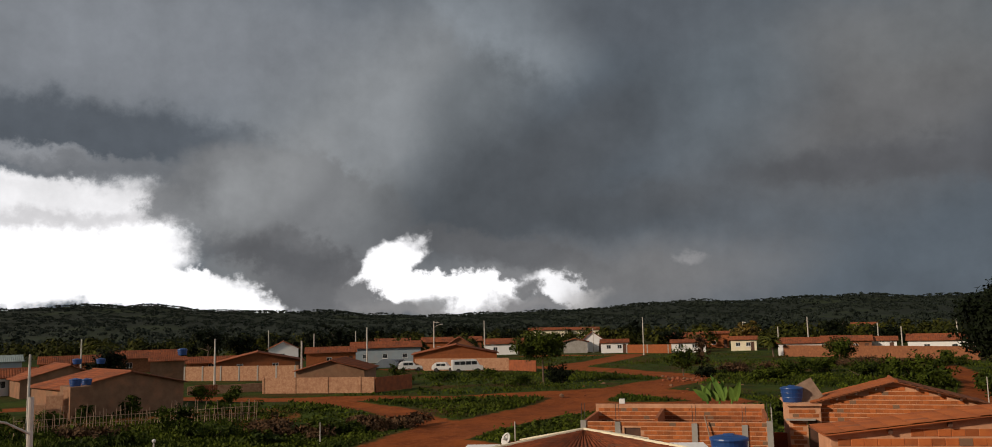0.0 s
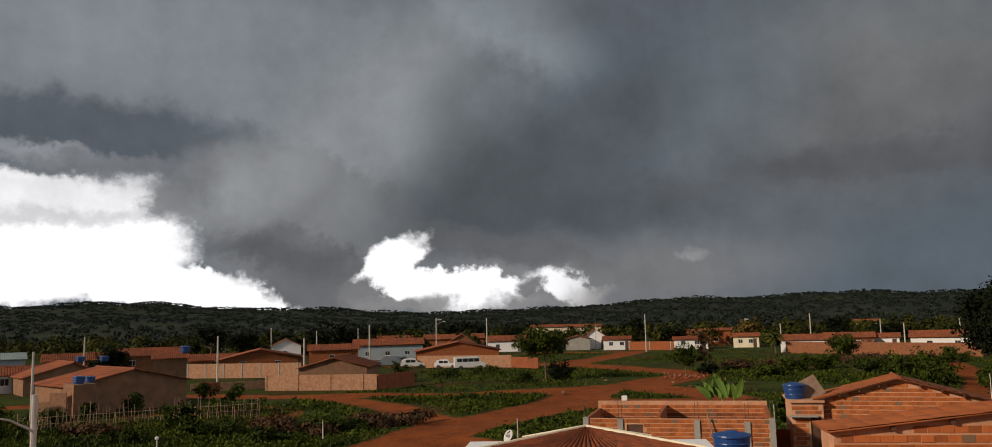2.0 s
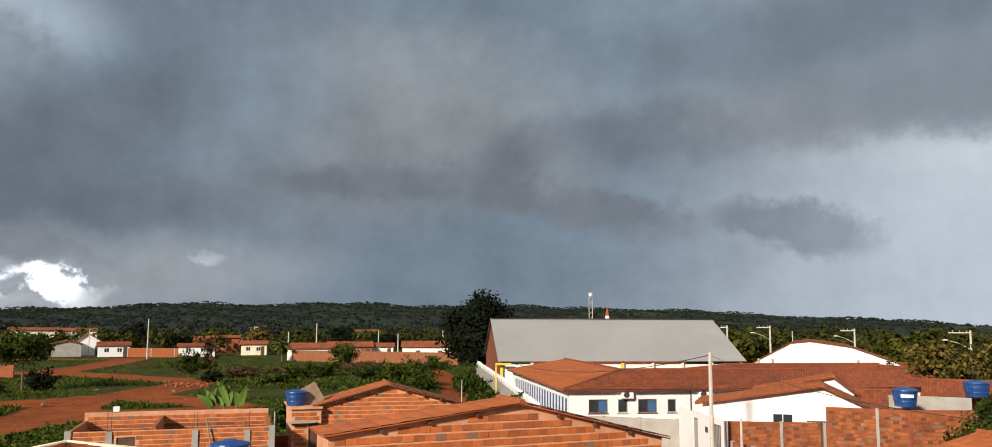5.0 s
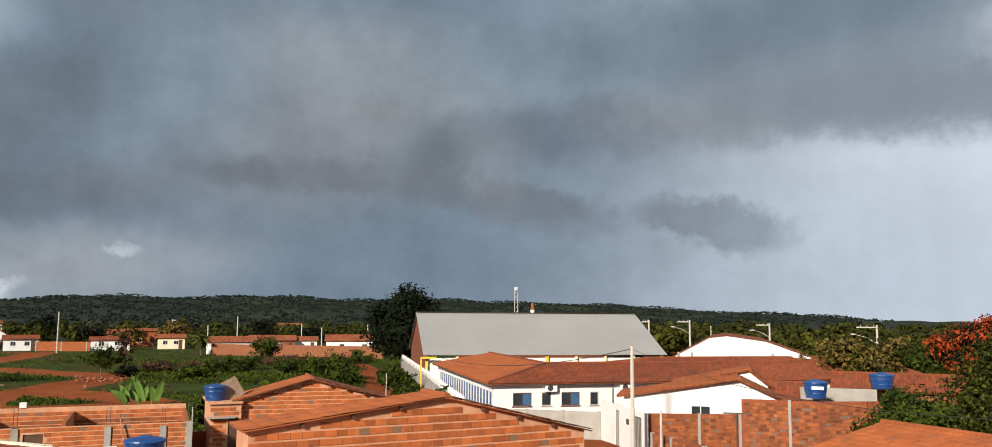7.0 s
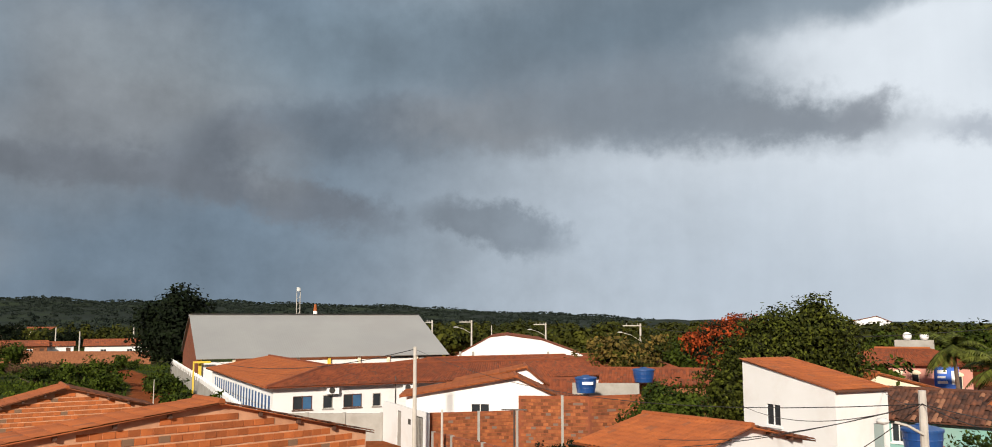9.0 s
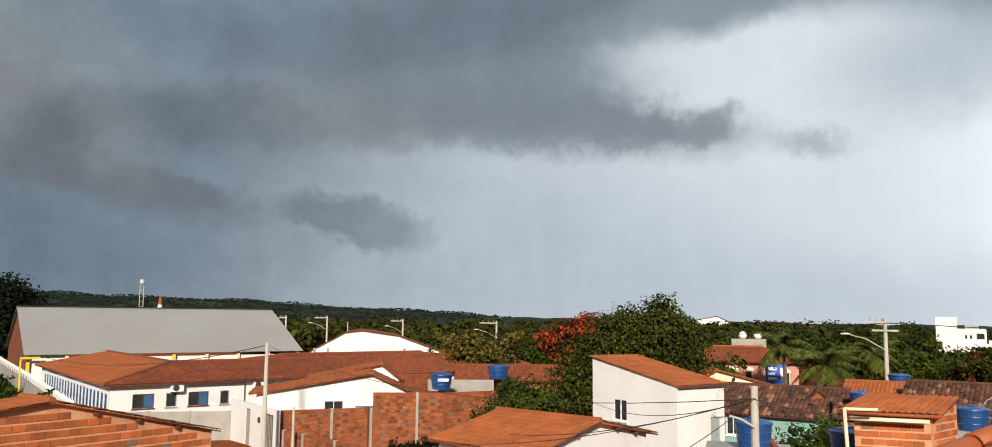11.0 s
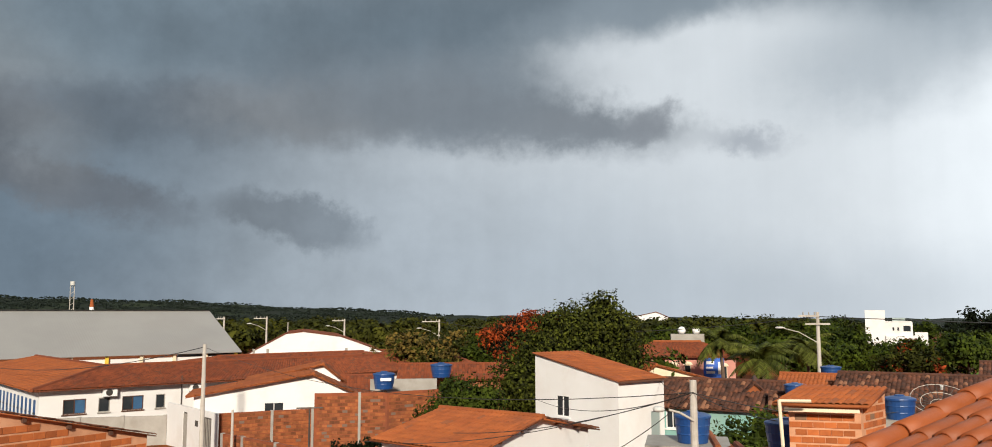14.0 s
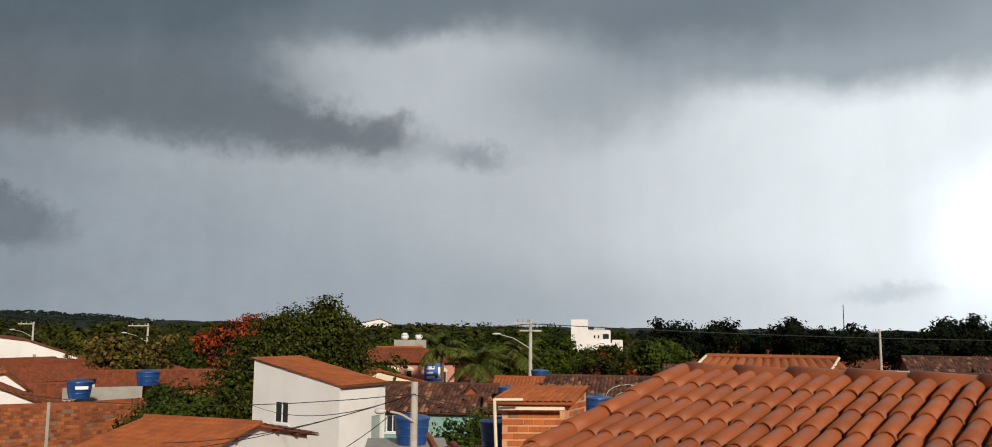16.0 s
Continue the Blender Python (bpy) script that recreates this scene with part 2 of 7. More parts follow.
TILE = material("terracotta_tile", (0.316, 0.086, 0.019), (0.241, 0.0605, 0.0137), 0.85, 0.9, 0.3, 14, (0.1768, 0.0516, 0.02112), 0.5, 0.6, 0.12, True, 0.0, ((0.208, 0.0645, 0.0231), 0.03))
TILE_FAR = material("sun_faded_village_tile", (0.26, 0.0688, 0.02112), (0.1716, 0.043, 0.01518), 0.9, 0.5, 0.3, 14, (0.104, 0.0344, 0.01848), 0.2, 0.7, 0.16, True, 0.0, ((0.1248, 0.043, 0.0198), 0.05))
TILE_NEAR = material("glazed_terracotta_tile", (0.3253, 0.08308, 0.01882), (0.2488, 0.06013, 0.01397), 0.6, 3.0, 0.12, 40, (0.2288, 0.0602, 0.02178), 1.4, 0.45, 0.14)
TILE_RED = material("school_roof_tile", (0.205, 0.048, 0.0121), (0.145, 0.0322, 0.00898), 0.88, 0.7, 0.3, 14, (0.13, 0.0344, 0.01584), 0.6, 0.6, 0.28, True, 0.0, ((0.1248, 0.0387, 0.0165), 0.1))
TILE_OLD = material("weathered_roof_tile", (0.116, 0.0405, 0.0197), (0.0434, 0.0185, 0.0122), 0.92, 2.2, 0.5, 10, (0.045, 0.025, 0.02), 1.3, 0.85, 0.5, True, 0.0, ((0.22, 0.10, 0.055), 0.06))
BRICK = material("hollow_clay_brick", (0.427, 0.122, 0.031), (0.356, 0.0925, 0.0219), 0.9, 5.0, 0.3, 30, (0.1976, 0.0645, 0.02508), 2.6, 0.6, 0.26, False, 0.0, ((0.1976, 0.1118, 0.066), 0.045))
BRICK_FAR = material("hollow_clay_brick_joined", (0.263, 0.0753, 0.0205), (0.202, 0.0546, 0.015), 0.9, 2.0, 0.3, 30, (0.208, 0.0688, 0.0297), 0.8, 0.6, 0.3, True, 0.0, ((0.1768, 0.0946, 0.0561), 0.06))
BRICK_AGED = material("aged_clay_brick", (0.306, 0.0978, 0.0289), (0.17, 0.051, 0.017), 0.9, 2.5, 0.3, 30, (0.12, 0.045, 0.025), 0.9, 0.6, 0.45, False, 0.0, ((0.17, 0.11, 0.08), 0.08))
BRICK_DARK = material("weathered_brick", (0.2387, 0.06433, 0.02132), (0.1503, 0.03947, 0.01515), 0.9, 2.0, 0.3, 30, (0.1144, 0.0387, 0.02178), 0.5, 0.6, 0.3, True)
MORTAR = material("mortar", (0.6, 0.32, 0.19), (0.48, 0.235, 0.13), 0.95, 3.0, 0.3, 40, (0.22, 0.086, 0.042), 0.9, 0.5)
PLASTER = material("raw_cement_render", (0.228, 0.1232, 0.07056), (0.1615, 0.0833, 0.04752), 0.95, 1.2, 0.4, 9, (0.342, 0.1445, 0.072), 0.5, 0.75)
# tan brick with pale mortar, brightened further to stand for sun on the walls
PALE_SUNLIT_RENDER = material("sunlit_tan_brick_wall", (0.46, 0.26, 0.155), (0.32, 0.155, 0.088), 0.95, 4.0, 0.4, 9, (0.24, 0.10, 0.055), 1.6, 0.7)
# reddish render, darkened to stand for cloud shade over the long field wall
PLASTER_PINK = material("shaded_reddish_render", (0.272, 0.1066, 0.04712), (0.1768, 0.06216, 0.02728), 0.95, 3.0, 0.4, 9, (0.17, 0.0629, 0.031), 1.1, 0.8)
WHITE_WALL = material("white_painted_wall", (0.76, 0.76, 0.76), (0.715, 0.712, 0.707), 0.85, 0.5, 0.12, 25, (0.58, 0.52, 0.47), 0.45, 0.35)
CREAM = material("cream_painted_wall", (0.78, 0.70, 0.52), (0.70, 0.62, 0.45), 0.85, 0.5, 0.12, 25, (0.5, 0.38, 0.28), 0.25, 0.35)
PINK = material("pink_painted_wall", (0.527, 0.255, 0.204), (0.468, 0.212, 0.17), 0.85, 0.5, 0.12, 25, (0.4, 0.2, 0.16), 0.3, 0.4)
TEAL = material("teal_painted_wall", (0.22, 0.42, 0.38), (0.18, 0.35, 0.32), 0.85, 0.5, 0.12, 25, (0.3, 0.25, 0.2), 0.4, 0.4)
PALE_BLUE = material("pale_blue_wall", (0.30, 0.36, 0.40), (0.25, 0.31, 0.35), 0.85, 0.5, 0.12, 25, (0.4, 0.3, 0.25), 0.4, 0.4)
CONCRETE = material("grey_concrete", (0.357, 0.34, 0.315), (0.281, 0.264, 0.238), 0.9, 1.2, 0.3, 25, (0.2, 0.17, 0.14), 0.5, 0.6)
POLE_MAT = material("pole_concrete", (0.50, 0.47, 0.43), (0.42, 0.39, 0.35), 0.9, 2.0, 0.2, 25, (0.27, 0.22, 0.18), 1.0, 0.5)
SHEET = material("galvanised_sheet", (0.37, 0.361, 0.343), (0.326, 0.317, 0.304), 0.55, 0.15, 0.05, 5, (0.33, 0.31, 0.29), 0.08, 0.6, 0.0, False, 0.25)
SHEET_OLD = material("grey_green_sheet", (0.30, 0.36, 0.35), (0.24, 0.3, 0.29), 0.6, 0.4, 0.05, 5, (0.2, 0.22, 0.2), 0.2, 0.5)
BLUE_TANK = material("blue_polyethylene", (0.009, 0.0562, 0.21), (0.0075, 0.045, 0.173), 0.4, 2.0, 0.05, 30, (0.05, 0.13, 0.3), 1.0, 0.4)
DARK_GLASS = material("dark_window_glass", (0.02, 0.025, 0.03), (0.03, 0.035, 0.04), 0.12, 1.0, 0.0)
BLUE_GLASS = material("blue_curtained_glass", (0.05, 0.13, 0.26), (0.04, 0.1, 0.2), 0.15, 2.0, 0.0)
DARK_WOOD = material("dark_wood", (0.11, 0.05, 0.03), (0.07, 0.032, 0.02), 0.8, 3.0, 0.2, 30)
PALE_WOOD = material("weathered_stick", (0.30, 0.20, 0.14), (0.2, 0.13, 0.09), 0.9, 4.0, 0.2, 40, None, 1, 0, 0.3)
BLUE_PAINT = material("blue_painted_wood", (0.035, 0.10, 0.26), (0.03, 0.08, 0.2), 0.6, 2.0, 0.1, 30)
YELLOW = material("yellow_paint", (0.72, 0.522, 0.054), (0.648, 0.45, 0.045), 0.7, 1.0, 0.1, 30, (0.5, 0.3, 0.1), 0.6, 0.3)
BARK = material("bark", (0.15, 0.10, 0.07), (0.09, 0.06, 0.045), 0.95, 6.0, 0.5, 20)
STEEL = material("dark_steel", (0.10, 0.095, 0.09), (0.07, 0.065, 0.06), 0.5, 4.0, 0.1, 40, (0.2, 0.09, 0.05), 2.0, 0.4, 0, False, 0.6)
CABLE = material("black_cable", (0.02, 0.02, 0.02), (0.03, 0.03, 0.03), 0.6, 4.0, 0.0)
LAMP_GLASS = material("pale_lamp_cover", (0.6, 0.6, 0.58), (0.52, 0.52, 0.5), 0.25, 4.0, 0.0)
CAR_WHITE = material("white_car_paint", (0.72, 0.72, 0.72), (0.66, 0.66, 0.66), 0.25, 1.0, 0.0)
CAR_GREY = material("grey_car_paint", (0.16, 0.19, 0.22), (0.13, 0.15, 0.18), 0.25, 1.0, 0.0)
RUBBER = material("rubber", (0.025, 0.025, 0.025), (0.035, 0.03, 0.03), 0.85, 4.0, 0.0)
SIGN_BLUE = material("blue_sign_paint", (0.02, 0.12, 0.55), (0.02, 0.1, 0.48), 0.5, 1.0, 0.0)
SIGN_WHITE = material("white_sign_paint", (0.82, 0.82, 0.82), (0.78, 0.78, 0.78), 0.5, 1.0, 0.0)


def leaf_material(name, c1, c2, spread=0.45, patch=0.5):
    """Leaves that vary one by one and in patches of about 1 / patch metres."""
    mat = material(name, c1, c2, 0.75, patch, 0.0, 20, None, 1, 0, spread, True)
    bsdf = mat.node_tree.nodes["Principled BSDF"]
    bsdf.inputs["Specular IOR Level"].default_value = 0.12
    return mat


LEAF = leaf_material("green_leaves", (0.052, 0.072, 0.005), (0.011, 0.021, 0.003))
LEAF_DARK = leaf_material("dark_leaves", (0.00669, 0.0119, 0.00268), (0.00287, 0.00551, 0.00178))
# yellow patches stand for sunlit leaves, near-black ones for shaded gaps in the crown
LEAF_MANGO = leaf_material("sunlit_and_shaded_leaves", (0.0651, 0.0732, 0.00744), (0.00868, 0.0136, 0.00248), 0.8, 2.5)
LEAF_OLIVE = leaf_material("olive_leaves", (0.0485, 0.0498, 0.00475), (0.0128, 0.0176, 0.00238), 0.5, 0.1)
LEAF_YELLOW = leaf_material("yellowing_leaves", (0.15, 0.095, 0.02), (0.07, 0.055, 0.014), 0.5)
LEAF_FLAME = leaf_material("flame_blossom", (0.288, 0.048, 0.0096), (0.152, 0.0264, 0.008), 0.5)
LEAF_DRY = leaf_material("dry_brush", (0.104, 0.05616, 0.0279), (0.052, 0.03024, 0.01674), 0.4)
GRASS = leaf_material("grass_blades", (0.06, 0.08, 0.005), (0.015, 0.026, 0.0025), 0.5, 0.15)
PALM_LEAF = leaf_material("palm_fronds", (0.09, 0.0975, 0.0165), (0.03375, 0.045, 0.00825), 0.5)
# greyed blue-green: distance haze mixed into the leaf colour
HAZED_WOOD = leaf_material("hazed_distant_canopy", (0.0213, 0.0298, 0.0221), (0.011, 0.017, 0.0127), 0.3, 0.02)
BANANA = leaf_material("banana_leaf", (0.10, 0.17, 0.03), (0.06, 0.115, 0.02), 0.3)


def ground_material():
    mat = bpy.data.materials.new("earth_and_grass")
    mat.use_nodes = True
    nt = mat.node_tree
    bsdf = nt.nodes["Principled BSDF"]
    bsdf.inputs["Roughness"].default_value = 0.95
    bsdf.inputs["Specular IOR Level"].default_value = 0.1
    pos = nt.nodes.new("ShaderNodeNewGeometry").outputs["Position"]

    def tex(s, detail=6, r=0.65):
        n = nt.nodes.new("ShaderNodeTexNoise")
        n.inputs["Scale"].default_value, n.inputs["Detail"].default_value, n.inputs["Roughness"].default_value = s, detail, r
        nt.links.new(pos, n.inputs["Vector"])
        return n.outputs["Fac"]

    def ramp(fac, lo, hi):
        n = nt.nodes.new("ShaderNodeMapRange")
        n.interpolation_type = "SMOOTHSTEP"
        n.inputs["From Min"].default_value, n.inputs["From Max"].default_value = lo, hi
        nt.links.new(fac, n.inputs["Value"])
        return n.outputs[0]

    def mixed(fac, a, b):
        n = nt.nodes.new("ShaderNodeMix")
        n.data_type = "RGBA"
        nt.links.new(fac, n.inputs["Factor"])
        for key, v in ((6, a), (7, b)):
            if isinstance(v, tuple):
                n.inputs[key].default_value = (*v, 1)
            else:
                nt.links.new(v, n.inputs[key])
        return n.outputs[2]

    def attr(name):
        n = nt.nodes.new("ShaderNodeAttribute")
        n.attribute_name = name
        return n.outputs["Fac"]

    earth = mixed(ramp(tex(0.35), 0.35, 0.65), (0.235, 0.062, 0.015), (0.15, 0.037, 0.010))
    earth = mixed(ramp(tex(2.5), 0.45, 0.7), earth, (0.27, 0.075, 0.022))
    grass = mixed(ramp(tex(0.22), 0.35, 0.65), (0.036, 0.058, 0.005), (0.015, 0.027, 0.003))
    grass = mixed(ramp(tex(0.09), 0.48, 0.66), grass, (0.060, 0.028, 0.008))
    grass = mixed(ramp(tex(1.3), 0.52, 0.7), grass, (0.062, 0.055, 0.011))
    # far ground: grey, low-contrast greens with the distance haze put in
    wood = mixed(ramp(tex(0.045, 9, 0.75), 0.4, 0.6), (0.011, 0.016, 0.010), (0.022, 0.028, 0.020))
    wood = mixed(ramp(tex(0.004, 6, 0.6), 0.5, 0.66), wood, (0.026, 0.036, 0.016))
    # ragged edge between road and grass
    k = nt.nodes.new("ShaderNodeMath")
    k.operation = "MULTIPLY_ADD"
    nt.links.new(tex(0.9), k.inputs[0])
    k.inputs[1].default_value = 0.7
    nt.links.new(attr("earth"), k.inputs[2])
    colour = mixed(ramp(k.outputs[0], 0.72, 0.98), grass, earth)
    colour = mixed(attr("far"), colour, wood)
    nt.links.new(colour, bsdf.inputs["Base Color"])
    b = nt.nodes.new("ShaderNodeBump")
    b.inputs["Strength"].default_value, b.inputs["Distance"].default_value = 0.5, 0.15
    nt.links.new(tex(1.5, 6, 0.7), b.inputs["Height"])
    nt.links.new(b.outputs[0], bsdf.inputs["Normal"])
    return mat


GROUND = ground_material()


# ---- building helpers ----
def at(bearing, dist, z=0.0):
    a = radians(bearing)
    return Vector((dist * math.sin(a), dist * math.cos(a), z))


def place(bearing, dist, turn=0.0, z=0.0):
    """A frame at that bearing and distance from the lookout whose y axis points away, turned anticlockwise."""
    p = at(bearing, dist, z)
    return pose(p.x, p.y, p.z, 0, 0, turn - bearing)


def holder(name, m, label="", category="", group="", kind=""):
    ob = new(name)
    ob.matrix_basis = m
    return tagged(ob, label, category, group, kind)


def part(name, bm, mat, parent=None, label=""):
    me = bpy.data.meshes.new(name)
    bm.to_mesh(me)
    bm.free()
    me.materials.append(mat)
    ob = new(name, me)
    if parent:
        ob.parent = parent
    return tagged(ob, label)


def mesh_part(name, verts, faces, mat, parent=None, label="", smooth=False):
    me = bpy.data.meshes.new(name)
    me.from_pydata([tuple(v) for v in verts], [], faces)
    me.materials.append(mat)
    if smooth:
        me.polygons.foreach_set("use_smooth", [True] * len(me.polygons))
    ob = new(name, me)
    if parent:
        ob.parent = parent
    return tagged(ob, label)


def box(bm, x0, x1, y0, y1, z0, z1):
    m = Matrix.Translation(((x0 + x1) / 2, (y0 + y1) / 2, (z0 + z1) / 2)) @ Matrix.Diagonal((x1 - x0, y1 - y0, z1 - z0, 1))
    bmesh.ops.create_cube(bm, size=1, matrix=m)
    return bm


def rod(bm, a, b, r0, r1=None, sides=8):
    a, b = Vector(a), Vector(b)
    d = b - a
    m = Matrix.Translation((a + b) / 2) @ d.to_track_quat("Z", "Y").to_matrix().to_4x4()
    bmesh.ops.create_cone(bm, cap_ends=True, segments=sides, radius1=r0, radius2=r0 if r1 is None else r1, depth=d.length, matrix=m)
    return bm


def prism(bm, poly, y0, y1):
    """A thick upright slab: poly in x, z, from y0 to y1."""
    lo = [bm.verts.new((x, y0, z)) for x, z in poly]
    hi = [bm.verts.new((x, y1, z)) for x, z in poly]
    bm.faces.new(lo)
    bm.faces.new(hi[::-1])
    n = len(poly)
    for i in range(n):
        bm.faces.new((lo[i], hi[i], hi[(i + 1) % n], lo[(i + 1) % n]))
    bmesh.ops.recalc_face_normals(bm, faces=bm.faces)
    return bm


def pierced(bm, w0, w1, z0, z1, y0, y1, holes):
    """An upright wall along x with rectangular holes (x0, x1, z0, z1) through it."""
    xs = sorted({w0, w1, *[h[0] for h in holes], *[h[1] for h in holes]})
    for xa, xb in zip(xs, xs[1:]):
        cut = sorted([(h[2], h[3]) for h in holes if h[0] < (xa + xb) / 2 < h[1]])
        z = z0
        for a, b in cut:
            if a > z + 0.01:
                box(bm, xa, xb, y0, y1, z, a)
            z = b
        if z1 > z + 0.01:
            box(bm, xa, xb, y0, y1, z, z1)
    bmesh.ops.remove_doubles(bm, verts=bm.verts, dist=0.0005)
    return bm


def tiled_slope(a, b, c, d, pitch=0.22, amp=0.035, thick=0.07, rows=0.42, uneven=0.003):
    """Verts and faces of a roof slope of single overlapping tiles, laid in rows from the eave a-b up to the ridge d-c."""
    a, b, c, d = (np.array(tuple(v), float) for v in (a, b, c, d))
    n = np.cross(b - a, d - a)
    n /= np.linalg.norm(n)
    if n[2] < 0:
        n = -n
    width = max(np.linalg.norm(b - a), np.linalg.norm(c - d))
    length = (np.linalg.norm(d - a) + np.linalg.norm(c - b)) / 2
    cols, steps = max(2, int(width / pitch)), max(1, int(length / rows))
    rng = np.random.default_rng(int(width * 97 + length * 31))
    i, j = (g.ravel() for g in np.meshgrid(np.arange(cols), np.arange(steps)))
    lean = rng.normal(size=len(i)).clip(-2, 2) * uneven
    prof = (-1, 0.45, 1, 0.45, -1)
    v0 = (j + rng.normal(size=len(i)).clip(-2, 2) * uneven * 2) / steps
    ends = ((np.clip(v0, 0, 1), 0.0), (np.clip(v0, 0, 1), 0.02), (np.minimum((j + 1.1) / steps, 1), 0.004))
    pts = []
    for v, lift in ends:
        for k in range(5):
            u = (i + k / 4) / cols
            eave, top = a + (b - a) * u[:, None], d + (c - d) * u[:, None]
            pts.append(eave + (top - eave) * v[:, None] + n * (thick + lift + amp * prof[k] + lean)[:, None])
    verts = np.stack(pts, 1).reshape(-1, 3)
    base = np.arange(len(i))[:, None, None] * 15
    quads = np.array([(r * 5 + k, r * 5 + k + 1, r * 5 + k + 6, r * 5 + k + 5) for r in (0, 1) for k in range(4)])
    faces = (base + quads).reshape(-1, 4)
    under = np.stack([p + n * q for q in (-0.02, thick - amp - 0.012) for p in (a, b, c, d)])
    k = len(verts)
    box_faces = np.array([(0, 3, 2, 1), (4, 5, 6, 7), (0, 1, 5, 4), (1, 2, 6, 5), (2, 3, 7, 6), (3, 0, 4, 7)]) + k
    return np.concatenate([verts, under]), np.concatenate([faces, box_faces])


def slope(name, corners, mat, parent, label="", **kw):
    if mat is TILE_OLD:
        kw.setdefault("uneven", 0.022)
    v, f = tiled_slope(*corners, **kw)
    return tagged(leaf_mesh(name, v, f, mat, parent, label), label, kind="stuff")


def window(parent, x0, x1, z0, z1, y, glass=None, frame_mat=None, sashes=2, sill=True):
    """A framed window set into a hole of a wall that faces -y at y."""
    frame_mat = frame_mat or WHITE_WALL
    t = 0.05
    bm = bmesh.new()
    box(bm, x0, x0 + t, y - 0.02, y + 0.08, z0, z1)
    box(bm, x1 - t, x1, y - 0.02, y + 0.08, z0, z1)
    box(bm, x0 + t, x1 - t, y - 0.02, y + 0.08, z1 - t, z1)
    box(bm, x0 + t, x1 - t, y - 0.02, y + 0.08, z0, z0 + t)
    for i in range(1, sashes):
        x = x0 + (x1 - x0) * i / sashes
        box(bm, x - 0.02, x + 0.02, y, y + 0.07, z0 + t, z1 - t)
    w = part("window", bm, frame_mat, parent)
    for i in range(sashes):
        xa, xb = x0 + (x1 - x0) * i / sashes, x0 + (x1 - x0) * (i + 1) / sashes
        bm = box(bmesh.new(), xa + 0.03, xb - 0.03, y + 0.04, y + 0.055, z0 + t, z1 - t)
        part("pane", bm, glass if isinstance(glass, bpy.types.Material) else (glass[i % len(glass)] if glass else DARK_GLASS), w)
    if sill:
        part("sill", box(bmesh.new(), x0 - 0.06, x1 + 0.06, y - 0.09, y - 0.004, z0 - 0.08, z0 - 0.005), frame_mat, w)
    return w


def gable_house(bearing, dist, turn, width, depth, eave, ridge, wall, roof, label, holes=(), doors=(), apex=0.0, front=True, over=0.35,
                name="house", mono=0, group="houses", z=0.0):
    """A house on the ground. front: the gable faces the lookout; else the eave does. mono: a single slope that falls to -1 left, 1 right."""
    h = holder(name, place(bearing, dist, turn, z), label, "house", group)
    w = width / 2
    t = 0.15
    openings = [*holes, *doors]
    bm = pierced(bmesh.new(), -w, w, 0, eave, 0, t, openings)
    box(bm, -w, w, depth - t, depth, 0, eave)
    box(bm, -w, -w + t, t, depth - t, 0, eave)
    box(bm, w - t, w, t, depth - t, 0, eave)
    ov = over
    lay = {} if dist < 75 else {"pitch": 0.3, "rows": 0.6, "amp": 0.03}
    if front:
        g = [(-w, eave), (w, eave), (apex, ridge)]
        prism(bm, g, 0, t)
        prism(bm, g, depth - t, depth)
        sl, sr = (ridge - eave) / (w + apex), (ridge - eave) / (w - apex)
        part("wall", bm, wall, h)
        slope("roof_slope", [(-w - ov, depth + ov, eave - ov * sl), (-w - ov, -ov, eave - ov * sl), (apex, -ov, ridge), (apex, depth + ov, ridge)], roof, h, **lay)
        slope("roof_slope", [(w + ov, -ov, eave - ov * sr), (w + ov, depth + ov, eave - ov * sr), (apex, depth + ov, ridge), (apex, -ov, ridge)], roof, h, **lay)
        cap = rod(bmesh.new(), (apex, -ov, ridge + 0.07), (apex, depth + ov, ridge + 0.07), 0.11)
    else:
        m = depth / 2
        for x in (-w, w - t):
            gb = bmesh.new()
            prism(gb, [(0, eave), (depth, eave), (m, ridge)], 0, t)
            for v in gb.verts:
                v.co = Vector((x + v.co.y, v.co.x, v.co.z))
            tmp = bpy.data.meshes.new("gable")
            gb.to_mesh(tmp)
            gb.free()
            bm.from_mesh(tmp)
            bpy.data.meshes.remove(tmp)
        s = (ridge - eave) / m
        part("wall", bm, wall, h)
        slope("roof_slope", [(-w - ov, -ov, eave - ov * s), (w + ov, -ov, eave - ov * s), (w + ov, m, ridge), (-w - ov, m, ridge)], roof, h, **lay)
        slope("roof_slope", [(w + ov, depth + ov, eave - ov * s), (-w - ov, depth + ov, eave - ov * s), (-w - ov, m, ridge), (w + ov, m, ridge)], roof, h, **lay)
        cap = rod(bmesh.new(), (-w - ov, m, ridge + 0.07), (w + ov, m, ridge + 0.07), 0.11)
    part("ridge_cap", cap, roof, h)
    for a in holes:
        window(h, *a, 0.03)
    for a in doors:
        part("door", box(bmesh.new(), a[0] + 0.02, a[1] - 0.02, 0.05, 0.09, 0.02, a[3] - 0.02), DARK_WOOD, h)
    return h


